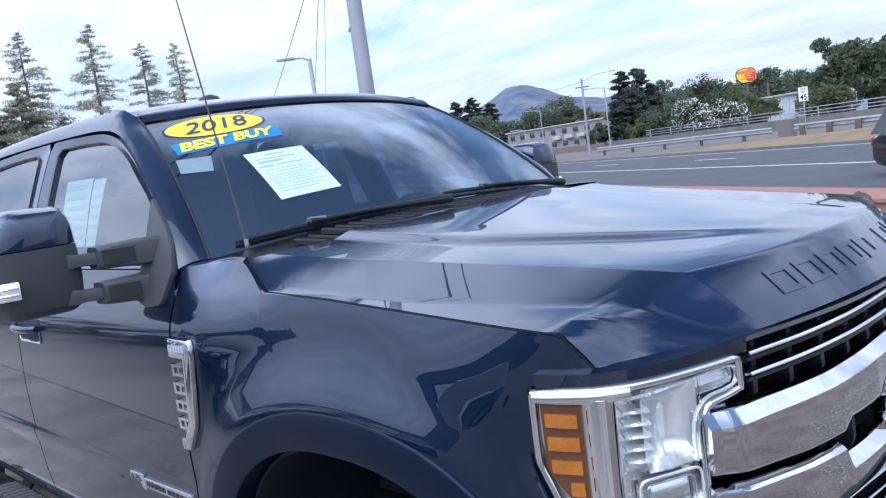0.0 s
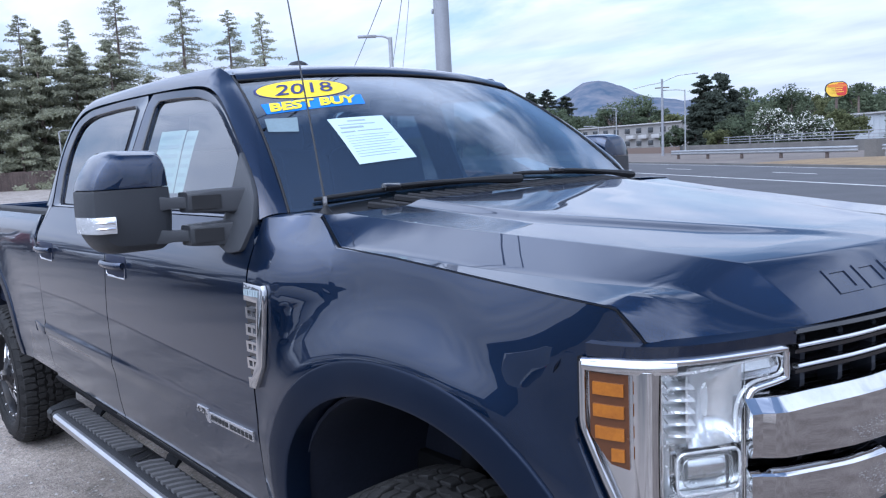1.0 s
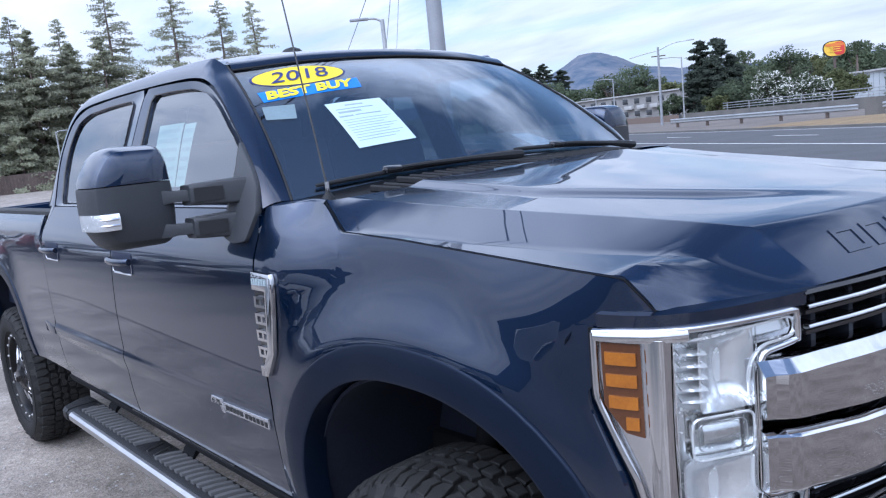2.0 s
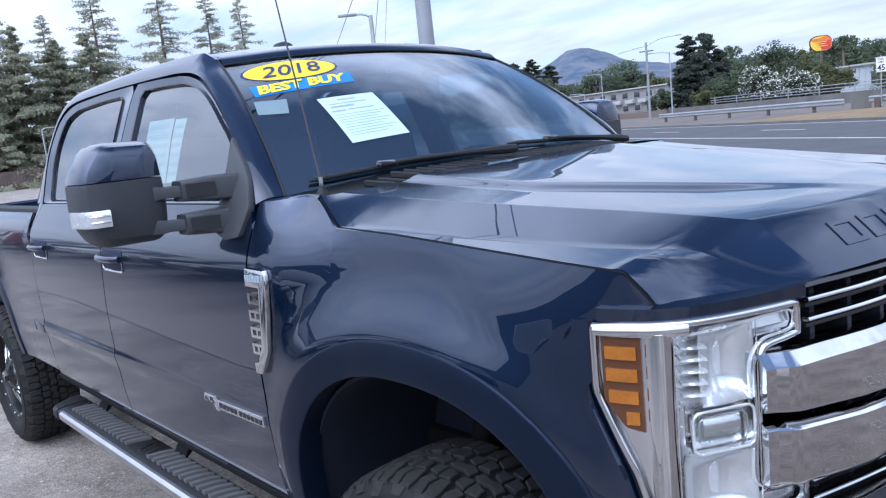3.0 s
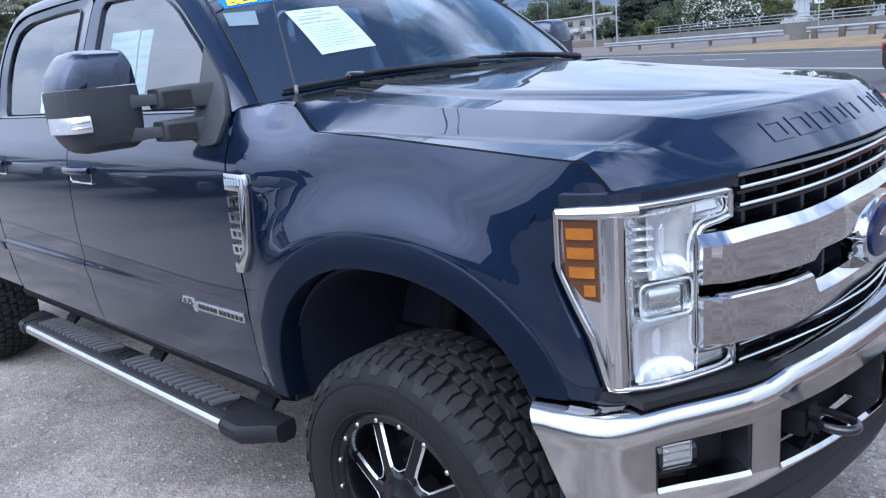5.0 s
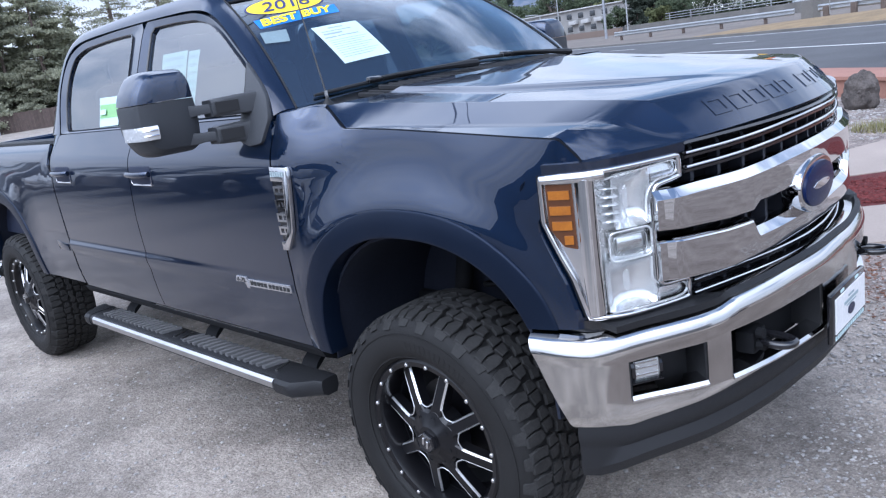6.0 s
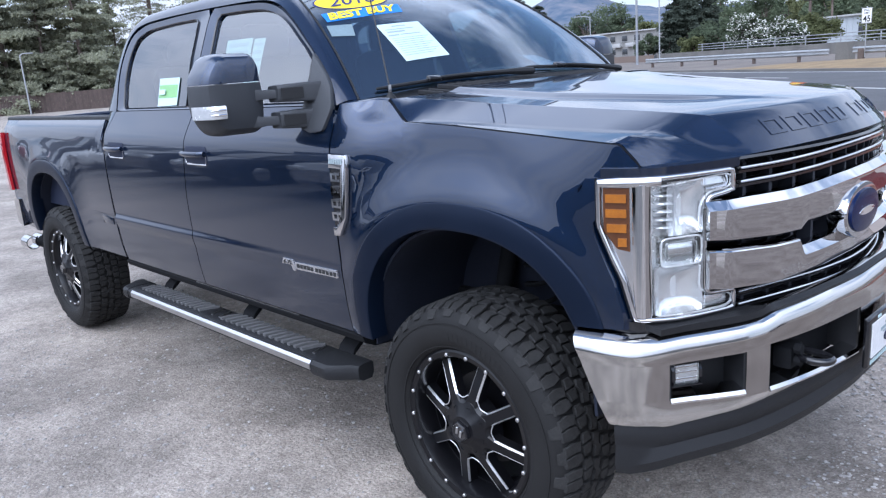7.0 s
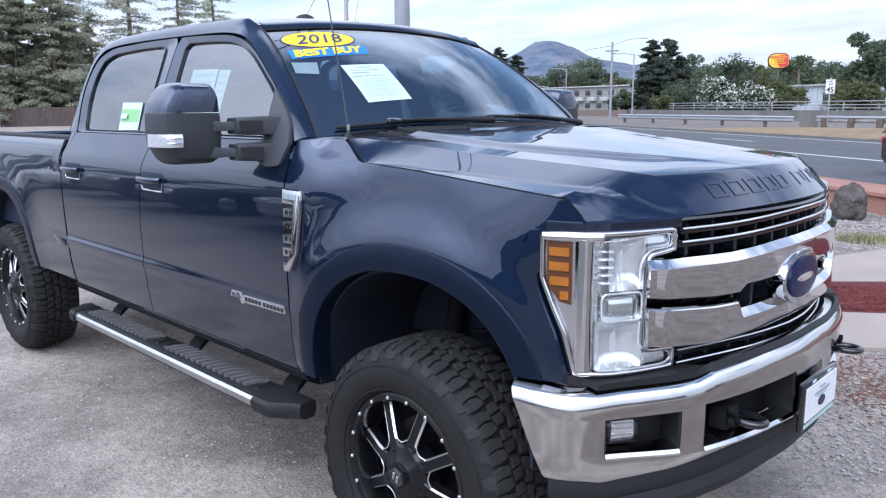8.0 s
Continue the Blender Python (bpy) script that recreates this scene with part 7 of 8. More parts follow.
lumps("far_bed_gravel", 3500, lambda r: (-2.4 + 3.6 * r.random(), 7.0 + 3.6 * r.random(), 0.006), (0.01, 0.03), PEBBLE, "coarse gravel in the planting bed", seed=8)
lumps("lava_mulch", 6000, lambda r: (lambda a, b: (-0.6 + 2.6 * a - 0.15 * b, 3.62 + 1.82 * a + 0.9 * b, 0.026))(r.random(), r.random()), (0.012, 0.035), MULCH, "red lava rock mulch", "mulch", seed=5, flat=0.8)
lumps("bark_chips", 2600, lambda r: (lambda a, q: (0.85 + 0.75 * q * math.cos(a), 2.35 + 0.7 * q * math.sin(a), 0.008))(6.283 * r.random(), r.random()), (0.004, 0.014), LITTER, "brown bark chips on the gravel", "mulch", seed=6, flat=0.4)


def boulder(at, size, seed):
    bm = bmesh.new()
    bmesh.ops.create_icosphere(bm, subdivisions=4, radius=1.0)
    for v in bm.verts:
        d = v.co.normalized()
        k = 1 + 0.28 * noise.noise(d * 1.7 + Vector((seed, 0, 0))) + 0.14 * noise.noise(d * 5 + Vector((0, seed, 0))) + 0.06 * noise.noise(d * 13)
        v.co = Vector((d.x * size[0], d.y * size[1], d.z * size[2])) * k
    bmesh.ops.transform(bm, verts=bm.verts, matrix=Matrix.Translation((at[0], at[1], size[2] * 0.78)))
    return tagged(part("boulder", bm, STONE, None, "rough grey boulder in the planting bed"), category="rock")


boulder((-1.62, 9.55), (0.25, 0.22, 0.29), 3.0)
boulder((-0.75, 9.9), (0.25, 0.22, 0.16), 7.0)


def weeds(at, n, seed):
    rng = np.random.default_rng(seed)
    v, f = [], []
    for k in range(n):
        a, r = rng.random() * 6.28, 0.34 * math.sqrt(rng.random())
        x, y = at[0] + r * math.cos(a), at[1] + r * math.sin(a)
        h, t, w = 0.04 + 0.10 * rng.random(), rng.random() * 6.28, 0.006
        b = len(v)
        v += [(x - w * math.sin(t), y + w * math.cos(t), 0), (x + w * math.sin(t), y - w * math.cos(t), 0), (x + h * 0.5 * math.cos(t), y + h * 0.5 * math.sin(t), h)]
        f.append((b, b + 1, b + 2))
    me = bpy.data.meshes.new("weeds")
    me.from_pydata(v, [], f)
    me.materials.append(WEED)
    tagged(new("weeds", me), "tuft of green and yellow weeds", "weeds", kind="stuff")


weeds((-0.85, 7.7), 500, 1)
weeds((-0.35, 8.3), 260, 2)
# ---- distance: barriers, poles, buildings ----
def beam(name, a, b, height, label, step=4.6, post=0.2, side=-0.14):
    """A guardrail: corrugated beam on timber posts, from a to b."""
    a, b = np.array(a, float), np.array(b, float)
    gr = thing(name, label, "guardrail", (a[0], a[1], 0.1))
    span = b - a
    long = np.linalg.norm(span)
    d = span / long
    nrm = np.array((d[1], -d[0]))
    if nrm @ (EYE0 - a) < 0:
        nrm = -nrm
    sec = [(0.0, -0.20), (0.06, -0.16), (0.08, -0.10), (0.02, -0.04), (0.02, 0.04), (0.08, 0.10), (0.06, 0.16), (0.0, 0.20), (-0.01, 0.20), (-0.01, -0.20)]
    rings = [[(d[0] * t + nrm[0] * o, d[1] * t + nrm[1] * o, height + z) for o, z in sec] for t in np.linspace(0, long, 20)]
    sweep("beam", rings, GALV, gr)
    for t in np.arange(0.9, long, step):
        part("post", box_bm((post, post, height + 0.2), (d[0] * t + nrm[0] * side, d[1] * t + nrm[1] * side, (height + 0.2) / 2 - 0.1), 0.02), WOODPOST, gr)
    return gr


beam("guardrail", (-36.5, 60.7), (-16.9, 50.4), 0.58, "weathered steel guardrail on timber posts along the verge")
beam("guardrail", (-15.2, 49.6), (8.0, 37.0), 0.62, "weathered steel guardrail behind stout timber posts", 2.1, 0.32, 0.26)
# stub of concrete rail end
slab("rail_end_block", [(-16.6, 50.6), (-15.7, 50.1), (-15.4, 50.6), (-16.3, 51.1)], 1.25, 1.25, GREYCONC, "grey concrete barrier end", "barrier")

# concrete parapet and railing of the overpass
slab("overpass_wall", [tuple(on_road(-150, 45)), tuple(on_road(97, 45)), tuple(on_road(97, 45.6)), tuple(on_road(-150, 45.6))], 1.05, 1.2, GREYCONC, "weathered grey concrete overpass wall", "wall")
slab("retaining_wall", [tuple(on_road(97, 44)), tuple(on_road(170, 44)), tuple(on_road(170, 44.6)), tuple(on_road(97, 44.6))], 0.98, 1.2, material("brown_retaining_wall", (0.2, 0.15, 0.125), 0.9), "low brown retaining wall", "wall")
rail = thing("overpass_railing", "steel pipe railing on the overpass wall", "railing", (*on_road(0, 45.3), 1.04))
for z in (0.25, 0.52, 0.82):
    tube("rail_pipe", [(*(on_road(u, 0.0)), z) for u in (-150, 0, 86)], 0.045, GALV, rail, sides=6)
for u in np.arange(-150, 86.1, 5.0):
    tube("rail_post", [(*on_road(u, 0.0), 0.0), (*on_road(u, 0.0), 0.86)], 0.06, GALV, rail, sides=6)
# raised deck behind it
slab("overpass_deck", [tuple(on_road(-200, 46.5)), tuple(on_road(120, 46.5)), tuple(on_road(120, 60)), tuple(on_road(-200, 60))], 0.9, 1.0, ASPHALT, "raised road deck behind the wall", "road")

# speed sign
sp = bearing(107.2, 52.0)
sign = thing("speed_sign", "white speed limit sign on a thin steel post", "road sign", (*sp, 0.1))
face_turn = pose(0, 0, 0, 0, 0, 107.2 - 90)
part("post", box_bm((0.07, 0.06, 3.2), (0, 0.05, 1.5), 0.004), GALV, sign)
part("panel", box_bm((0.66, 0.02, 0.98), (0, 0, 2.52), 0.006), SIGNWHITE, sign)
for w, h, z in ((0.62, 0.02, 2.985), (0.62, 0.02, 2.055)):
    part("border", box_bm((w, 0.004, h), (0, -0.012, z)), SIGNBLACK, sign)
for x in (-0.31, 0.31):
    part("border", box_bm((0.02, 0.004, 0.92), (x, -0.012, 2.52)), SIGNBLACK, sign)


def flat_text(word, width, height, at, mat, parent, name, out=-0.014):
    cu = bpy.data.curves.new("scratch_text", "FONT")
    cu.body, cu.size, cu.offset, cu.resolution_u = word, 1.0, 0.02, 3
    ob = bpy.data.objects.new("scratch_text", cu)
    scene.collection.objects.link(ob)
    me = bpy.data.meshes.new_from_object(ob.evaluated_get(bpy.context.evaluated_depsgraph_get()))
    bpy.data.objects.remove(ob)
    co = np.array([v.co for v in me.vertices])
    lo, hi = co.min(0), co.max(0)
    verts = [((p[0] - lo[0]) / (hi[0] - lo[0]) * width - width / 2 + at[0], out, (p[1] - lo[1]) / (hi[1] - lo[1]) * height - height / 2 + at[1]) for p in co]
    faces = [tuple(p.vertices) for p in me.polygons]
    bpy.data.meshes.remove(me)
    return link_mesh(name, verts, faces, mat, parent)


flat_text("SPEED", 0.42, 0.13, (0, 2.86), SIGNBLACK, sign, "word")
flat_text("LIMIT", 0.36, 0.13, (0, 2.68), SIGNBLACK, sign, "word")
flat_text("45", 0.46, 0.40, (0, 2.33), SIGNBLACK, sign, "figure")
sign.matrix_basis = Matrix.Translation((*sp, 0.42)) @ face_turn @ Matrix.Diagonal((0.82, 1, 0.90, 1))

# utility pole close behind the truck, with cables
px, py = bearing(137.25, 19.3)
pole = thing("utility_pole", "tall grey tapered utility pole", "pole", (px, py, 0))
tube("shaft", [(0, 0, z) for z in np.linspace(-0.1, 12.5, 14)], np.linspace(0.215, 0.15, 14), POLEMAT, pole, sides=20)
for z in (3.2, 6.1):
    part("band", revolve_bm([(0.19, -0.03), (0.20, -0.03), (0.20, 0.03), (0.19, 0.03)], 20, pose(0, 0, z, 90, 0, 0)), GALV, pole)
part("cleat", box_bm((0.05, 0.05, 0.12), (-0.16, -0.14, 5.2), 0.01), GALV, pole)


def cable(a, b, sag, label, radius=0.014):
    a, b = np.array(a, float), np.array(b, float)
    pts = [a + (b - a) * t - np.array((0, 0, 4 * sag * t * (1 - t))) for t in np.linspace(0, 1, 24)]
    return tagged(tube("cable", pts, radius, SIGNBLACK, None, label, sides=5), category="cable")


for az, dist, z0, z1, r in ((141.9, 120, 10.6, 10.5, 0.020), (140.9, 120, 11.2, 11.0, 0.016), (146, 110, 8.6, 8.8, 0.018)):
    q = bearing(az, dist)
    cable((px, py, z0), (q[0], q[1], z1), 0.8, "black overhead cable running from the pole", r)
for k, (dx, z) in enumerate(((0.0, 10.6), (0.3, 11.2), (-0.2, 8.6))):
    cable((px + dx, py, z), (14 + 3 * k, -16 - 2 * k, z), 0.7, "black overhead cable crossing above the lot", 0.016)


def lamp_post(az, dist, height, arm, turn, label, thick=0.10, head=0.55):
    x, y = bearing(az, dist)
    lp = thing("street_lamp", label, "street lamp", (x, y, 0.0), turn=turn)
    tube("post", [(0, 0, z) for z in np.linspace(-0.1, height, 6)], np.linspace(thick, thick * 0.8, 6), GALV, lp, sides=10)
    tube("arm", curve([(0, 0, height - 0.12), (arm * 0.4, 0, height + 0.05), (arm, 0, height + 0.10)], 8), 0.05, GALV, lp, sides=8)
    part("lamp_head", box_bm((head, 0.26, 0.13), (arm + head * 0.45, 0, height + 0.09), 0.04, 2), POLEMAT, lp)
    return lp


lamp_post(141.25, 40, 7.75, 0.75, 231, "grey parking-lot lamp with one flat head", 0.13, 0.95)
lamp_post(164.5, 88, 5.9, 0.55, 75, "slender pale lot lamp", 0.09, 0.7)
lamp_post(125.0, 120, 7.2, 1.8, 216, "curved steel street lamp", 0.09)
lamp_post(126.3, 105, 4.2, 1.4, 216, "curved steel street lamp, shorter", 0.08)
lamp_post(120.2, 95, 7.7, 2.2, 205, "steel street lamp with a long arm", 0.09)
# double-armed pole
x, y = bearing(121.75, 92)
dp = thing("street_lamp", "tall timber pole with a cross arm and a long lamp arm", "street lamp", (x, y, 0), turn=30)
tube("post", [(0, 0, -0.1), (0, 0, 8.9)], [0.16, 0.12], POLEMAT, dp, sides=10)
tube("arm", curve([(0, 0, 8.5), (1.6, 0, 9.1), (3.4, 0, 9.25)], 8), 0.05, GALV, dp, sides=6)
tube("arm", curve([(0, 0, 8.5), (-1.6, 0, 8.3), (-3.2, 0, 8.0)], 8), 0.05, GALV, dp, sides=6)
part("cross_arm", box_bm((1.6, 0.12, 0.12), (0, 0, 7.9), 0.02), WOODPOST, dp)
part("lamp_head", box_bm((0.7, 0.25, 0.12), (3.6, 0, 9.25), 0.03), GALV, dp)

# red and yellow pylon sign
x, y = bearing(110.58, 128)
ps = thing("pylon_sign", "red, orange and yellow rounded sign on a brown post", "sign", (x, y, 0), turn=110.58 - 90)
SIGNRED = material("sign_red", (0.62, 0.05, 0.04), 0.5, 0.0, (0.5, 0.04, 0.03))
SIGNYEL = material("sign_yellow", (0.8, 0.55, 0.05), 0.5, 0.0, (0.75, 0.42, 0.05))
tube("post", [(0, 0, 0), (0, 0, 7.2)], 0.20, WOODPOST, ps, sides=10)
blob = rounded([(-2.05, -0.2), (-1.9, 0.9), (-0.9, 1.35), (1.3, 1.32), (2.0, 0.7), (2.0, -0.9), (1.2, -1.32), (-1.2, -1.25)], 0.7, 6)
blob = [(u * 0.70, w * 0.78) for u, w in blob]
prism("sign_rim", [(u * 1.09 - 0.06, w * 1.12) for u, w in blob], lambda u, w, d: (u, d, 8.1 + w), 0.2, -0.2, SIGNBLACK, ps)
prism("sign_body", blob, lambda u, w, d: (u, d, 8.1 + w), 0.25, -0.25, SIGNYEL, ps)
prism("sign_panel", [(u * 0.55 + 0.56, w * 0.9) for u, w in blob], lambda u, w, d: (u, d, 8.1 + w), -0.24, -0.31, SIGNRED, ps)
prism("sign_panel", [(u * 0.9, w * 0.22 + 0.58) for u, w in blob], lambda u, w, d: (u, d, 8.1 + w), -0.26, -0.33, material("sign_orange", (0.7, 0.2, 0.04), 0.5), ps)
for z, wd in ((0.24, 1.5), (-0.05, 1.3), (-0.36, 1.7)):
    part("sign_bar", box_bm((wd, 0.05, 0.11), (0.05, -0.33, 8.1 + z)), SIGNYEL, ps)


# apartment building
def building(name, label, a, b, depth, height, storeys, cols, wall, roofmat, category="building", z0=0.0):
    a, b = np.array(a, float), np.array(b, float)
    d = (b - a) / np.linalg.norm(b - a)
    w = np.linalg.norm(b - a)
    n = np.array((-d[1], d[0]))
    if n @ (a - EYE0) < 0:
        n = -n
    turn = math.degrees(math.atan2(d[1], d[0]))
    h = thing(name, label, category, (a[0], a[1], z0), turn=turn)
    s = 1 if (np.array((-d[1], d[0])) @ n) > 0 else -1
    part("wall", box_bm((w, depth, height), (w / 2, s * depth / 2, height / 2)), wall, h)
    part("roof", box_bm((w + 1.0, depth + 1.0, 0.28), (w / 2, s * depth / 2, height + 0.14), 0.03), roofmat, h)
    for r in range(storeys):
        for c in range(cols):
            x = (c + 0.5) * w / cols
            z = (r + 0.55) * height / storeys
            win = part("window", box_bm((w / cols * 0.42, 0.12, height / storeys * 0.42), (x, -s * 0.02, z), 0.01), WINDOWDARK, h)
            part("sill", box_bm((w / cols * 0.48, 0.2, 0.08), (x, -s * 0.08, z - height / storeys * 0.23)), PALETRIM, win)
    return h, w, s


apt, aw, asg = building("apartment_block", "grey two-storey flat-roofed apartment block", bearing(127.6, 205), bearing(120.4, 180), 14, 6.0, 2, 9, STUCCO, PALETRIM)
for k in range(4):
    x = aw * (0.55 + 0.12 * k)
    part("balcony", box_bm((2.4, 1.0, 0.9), (x, -asg * 0.5, 3.2), 0.02), PALETRIM, apt)
shed, sw, ssg = building("warehouse", "pale corrugated warehouse with a dark doorway", bearing(110.2, 150), bearing(100.5, 128), 18, 4.6, 1, 1, WHITEWALL, PALETRIM)
for k in range(26):
    part("wall_rib", box_bm((0.12, 0.12, 4.4), (sw * (k + 0.5) / 26, -ssg * 0.04, 2.2)), WHITEWALL, shed)
# Black panel on the wall: the shade inside the opening, put in as colour.
part("doorway", box_bm((4.2, 0.3, 3.0), (sw * 0.80, -ssg * 0.05, 1.8)), UNDER, shed)
part("roof_vent", box_bm((1.2, 1.2, 0.7), (sw * 0.45, ssg * 6, 5.1), 0.2), WHITEPAINT, shed)

# board fence at the back of the lot
fa, fb = bearing(176, 96), bearing(147, 92)
fence = thing("board_fence", "brown weathered board fence at the back of the lot", "fence", (0, 0, 0))
v, f = [], []
n = 300
rng = np.random.default_rng(11)
for k in range(n):
    p, q = fa + (fb - fa) * k / n, fa + (fb - fa) * (k + 0.94) / n
    h = 1.95 + 0.08 * rng.random()
    nn = np.array((0.03, 0.0)) * (k % 2)
    b = len(v)
    for dx in (0.0, -0.05):
        v += [(p[0] + dx + nn[0], p[1], 0), (q[0] + dx + nn[0], q[1], 0), (q[0] + dx + nn[0], q[1], h), (p[0] + dx + nn[0], p[1], h)]
    f += [(b, b + 1, b + 2, b + 3), (b + 7, b + 6, b + 5, b + 4), (b + 3, b + 2, b + 6, b + 7), (b, b + 3, b + 7, b + 4), (b + 1, b + 5, b + 6, b + 2)]
tagged(link_mesh("boarding", v, f, FENCEWOOD, fence), kind="stuff")
for z in (0.5, 1.6):
    tube("fence_rail", [(fa[0] - 0.12, fa[1], z), (fb[0] - 0.12, fb[1], z)], 0.06, FENCEWOOD, fence, sides=6)

# mountains
def range_mesh(name, az0, az1, dist, profile, depth, mat, label, seed, rough):
    rows = []
    n = 140
    for i in range(n + 1):
        az = az0 + (az1 - az0) * i / n
        top = lerp(profile, az)
        col = []
        for k in range(9):
            t = k / 8
            dd = dist - depth * (1 - t) if t < 1 else dist
            p = bearing(az, dd)
            z = top * (smooth(t) if k < 8 else 1.0)
            z += rough * top * noise.noise(Vector((p[0] * 0.006, p[1] * 0.006, seed))) * t
            z += rough * 0.5 * top * noise.noise(Vector((p[0] * 0.02, p[1] * 0.02, seed))) * t
            col.append((p[0], p[1], max(-1.0, z)))
        q = bearing(az, dist + depth)
        col.append((q[0], q[1], -5.0))
        rows.append(col)
    m = len(rows[0])
    v = [p for c in rows for p in c]
    f = [(i * m + j, (i + 1) * m + j, (i + 1) * m + j + 1, i * m + j + 1) for i in range(n) for j in range(m - 1)]
    return tagged(link_mesh(name, v, f, mat, None, label, 180), label, "hill", kind="structure")


range_mesh("backdrop_mountain", 100, 175, 2600, [(100, 90), (108, 110), (112, 105), (117, 125), (120, 128), (122.5, 150), (124.6, 186), (126.4, 212), (127.5, 203), (128.8, 172), (130.5, 132), (133, 108), (137, 100), (145, 90), (160, 80), (175, 70)], 900, HILL, "hazy blue mountain in the distance", 2.0, 0.10)
range_mesh("backdrop_hillside", 85, 150, 420, [(85, 26), (95, 24), (101, 20), (106, 17), (111, 18), (114, 21), (118, 19), (121, 14), (125, 13), (130, 15), (134, 14), (140, 10), (150, 6)], 120, NEARHILL, "brown wooded hillside beyond the town", 5.0, 0.16)
# ---- trees ----
def cards(points, sizes, rng, droop=0.0):
    """Small leaf sprays: one bent four-sided card at each point."""
    n = len(points)
    p = np.array(points, float)
    a = rng.normal(size=(n, 3))
    a[:, 2] *= 0.6
    a /= np.linalg.norm(a, axis=1, keepdims=True)
    b = np.cross(a, rng.normal(size=(n, 3)))
    b /= np.linalg.norm(b, axis=1, keepdims=True)
    s = np.array(sizes)[:, None]
    q = np.stack([p - a * s - b * s * 0.2, p - b * s * 0.55, p + a * s - np.array((0, 0, 1)) * s * droop, p + b * s * 0.6 + a * s * 0.15], 1)
    return q.reshape(-1, 3), [(4 * i, 4 * i + 1, 4 * i + 2, 4 * i + 3) for i in range(n)]


def leaf_mesh(name, points, sizes, rng, mat, parent, droop=0.0):
    v, f = cards(points, sizes, rng, droop)
    me = bpy.data.meshes.new(name)
    me.from_pydata(v.tolist(), [], f)
    me.materials.append(mat)
    ob = new(name, me)
    ob.parent = parent
    return ob


def limb_tubes(name, limbs, mat, parent):
    v, f = [], []
    for pts, r0, r1 in limbs:
        rings = tube_rings(pts, np.linspace(r0, r1, len(pts)), 6)
        b = len(v)
        for ring in rings:
            v += [tuple(q) for q in ring]
        for i in range(len(rings) - 1):
            f += [(b + i * 6 + j, b + i * 6 + (j + 1) % 6, b + (i + 1) * 6 + (j + 1) % 6, b + (i + 1) * 6 + j) for j in range(6)]
    return link_mesh(name, v, f, mat, parent)


def conifer(at, height, spread, seed, label, bare=0.18, dense=1.0, mat=None, leaf=0.30, per=4.6, taper=0.75):
    rng = np.random.default_rng(seed)
    tr = thing("conifer", label, "tree", (at[0], at[1], 0))
    lean = rng.normal(size=2) * 0.008 * height
    trunk = [(lean[0] * t * t, lean[1] * t * t, height * t - 0.1) for t in np.linspace(0, 1, 10)]
    limbs = [(trunk, 0.022 * height, 0.02)]
    pts, sz = [], []
    count = int(height * (6.5 if dense < 1 else per))
    for k in range(count):
        t = bare + (1 - bare) * ((k + rng.random()) / count)
        base = np.array((lean[0] * t * t, lean[1] * t * t, height * t))
        reach = spread * (1 - t) ** (0.72 if dense < 1 else taper) * (0.35 + 0.75 * rng.random()) * (1.35 if dense < 1 else 1.0) + 0.25
        az = rng.random() * 6.283
        rise = 0.35 * reach * (t - 0.45) + 0.05
        tip = base + np.array((reach * math.cos(az), reach * math.sin(az), rise - 0.10 * reach))
        mid = (base + tip) / 2 + np.array((0, 0, 0.08 * reach))
        limbs.append(([base, mid, tip], 0.012 * height * (1 - t) * 0.25 + 0.02, 0.012))
        m = int((18 + reach * 36 if dense < 1 else (7 + reach * 11) * dense))
        for i in range(m):
            u = 0.25 + 0.8 * rng.random() ** 0.8
            q = base * (1 - u) ** 2 + 2 * mid * u * (1 - u) + tip * u * u if u < 1 else tip
            pts.append(q + rng.normal(size=3) * np.array((0.24, 0.24, 0.10)) * (0.5 + 0.25 * reach))
            sz.append(leaf * (0.55 + 0.8 * rng.random()))
    for i in range(int(14 * dense)):
        u = rng.random()
        pts.append(np.array((lean[0], lean[1], height * (0.93 + 0.08 * u))) + rng.normal(size=3) * 0.12)
        sz.append(leaf * 0.6)
    limb_tubes("trunk", limbs, BARK, tr)
    leaf_mesh("crown", pts, sz, rng, mat or NEEDLES, tr, 0.35)
    return tr


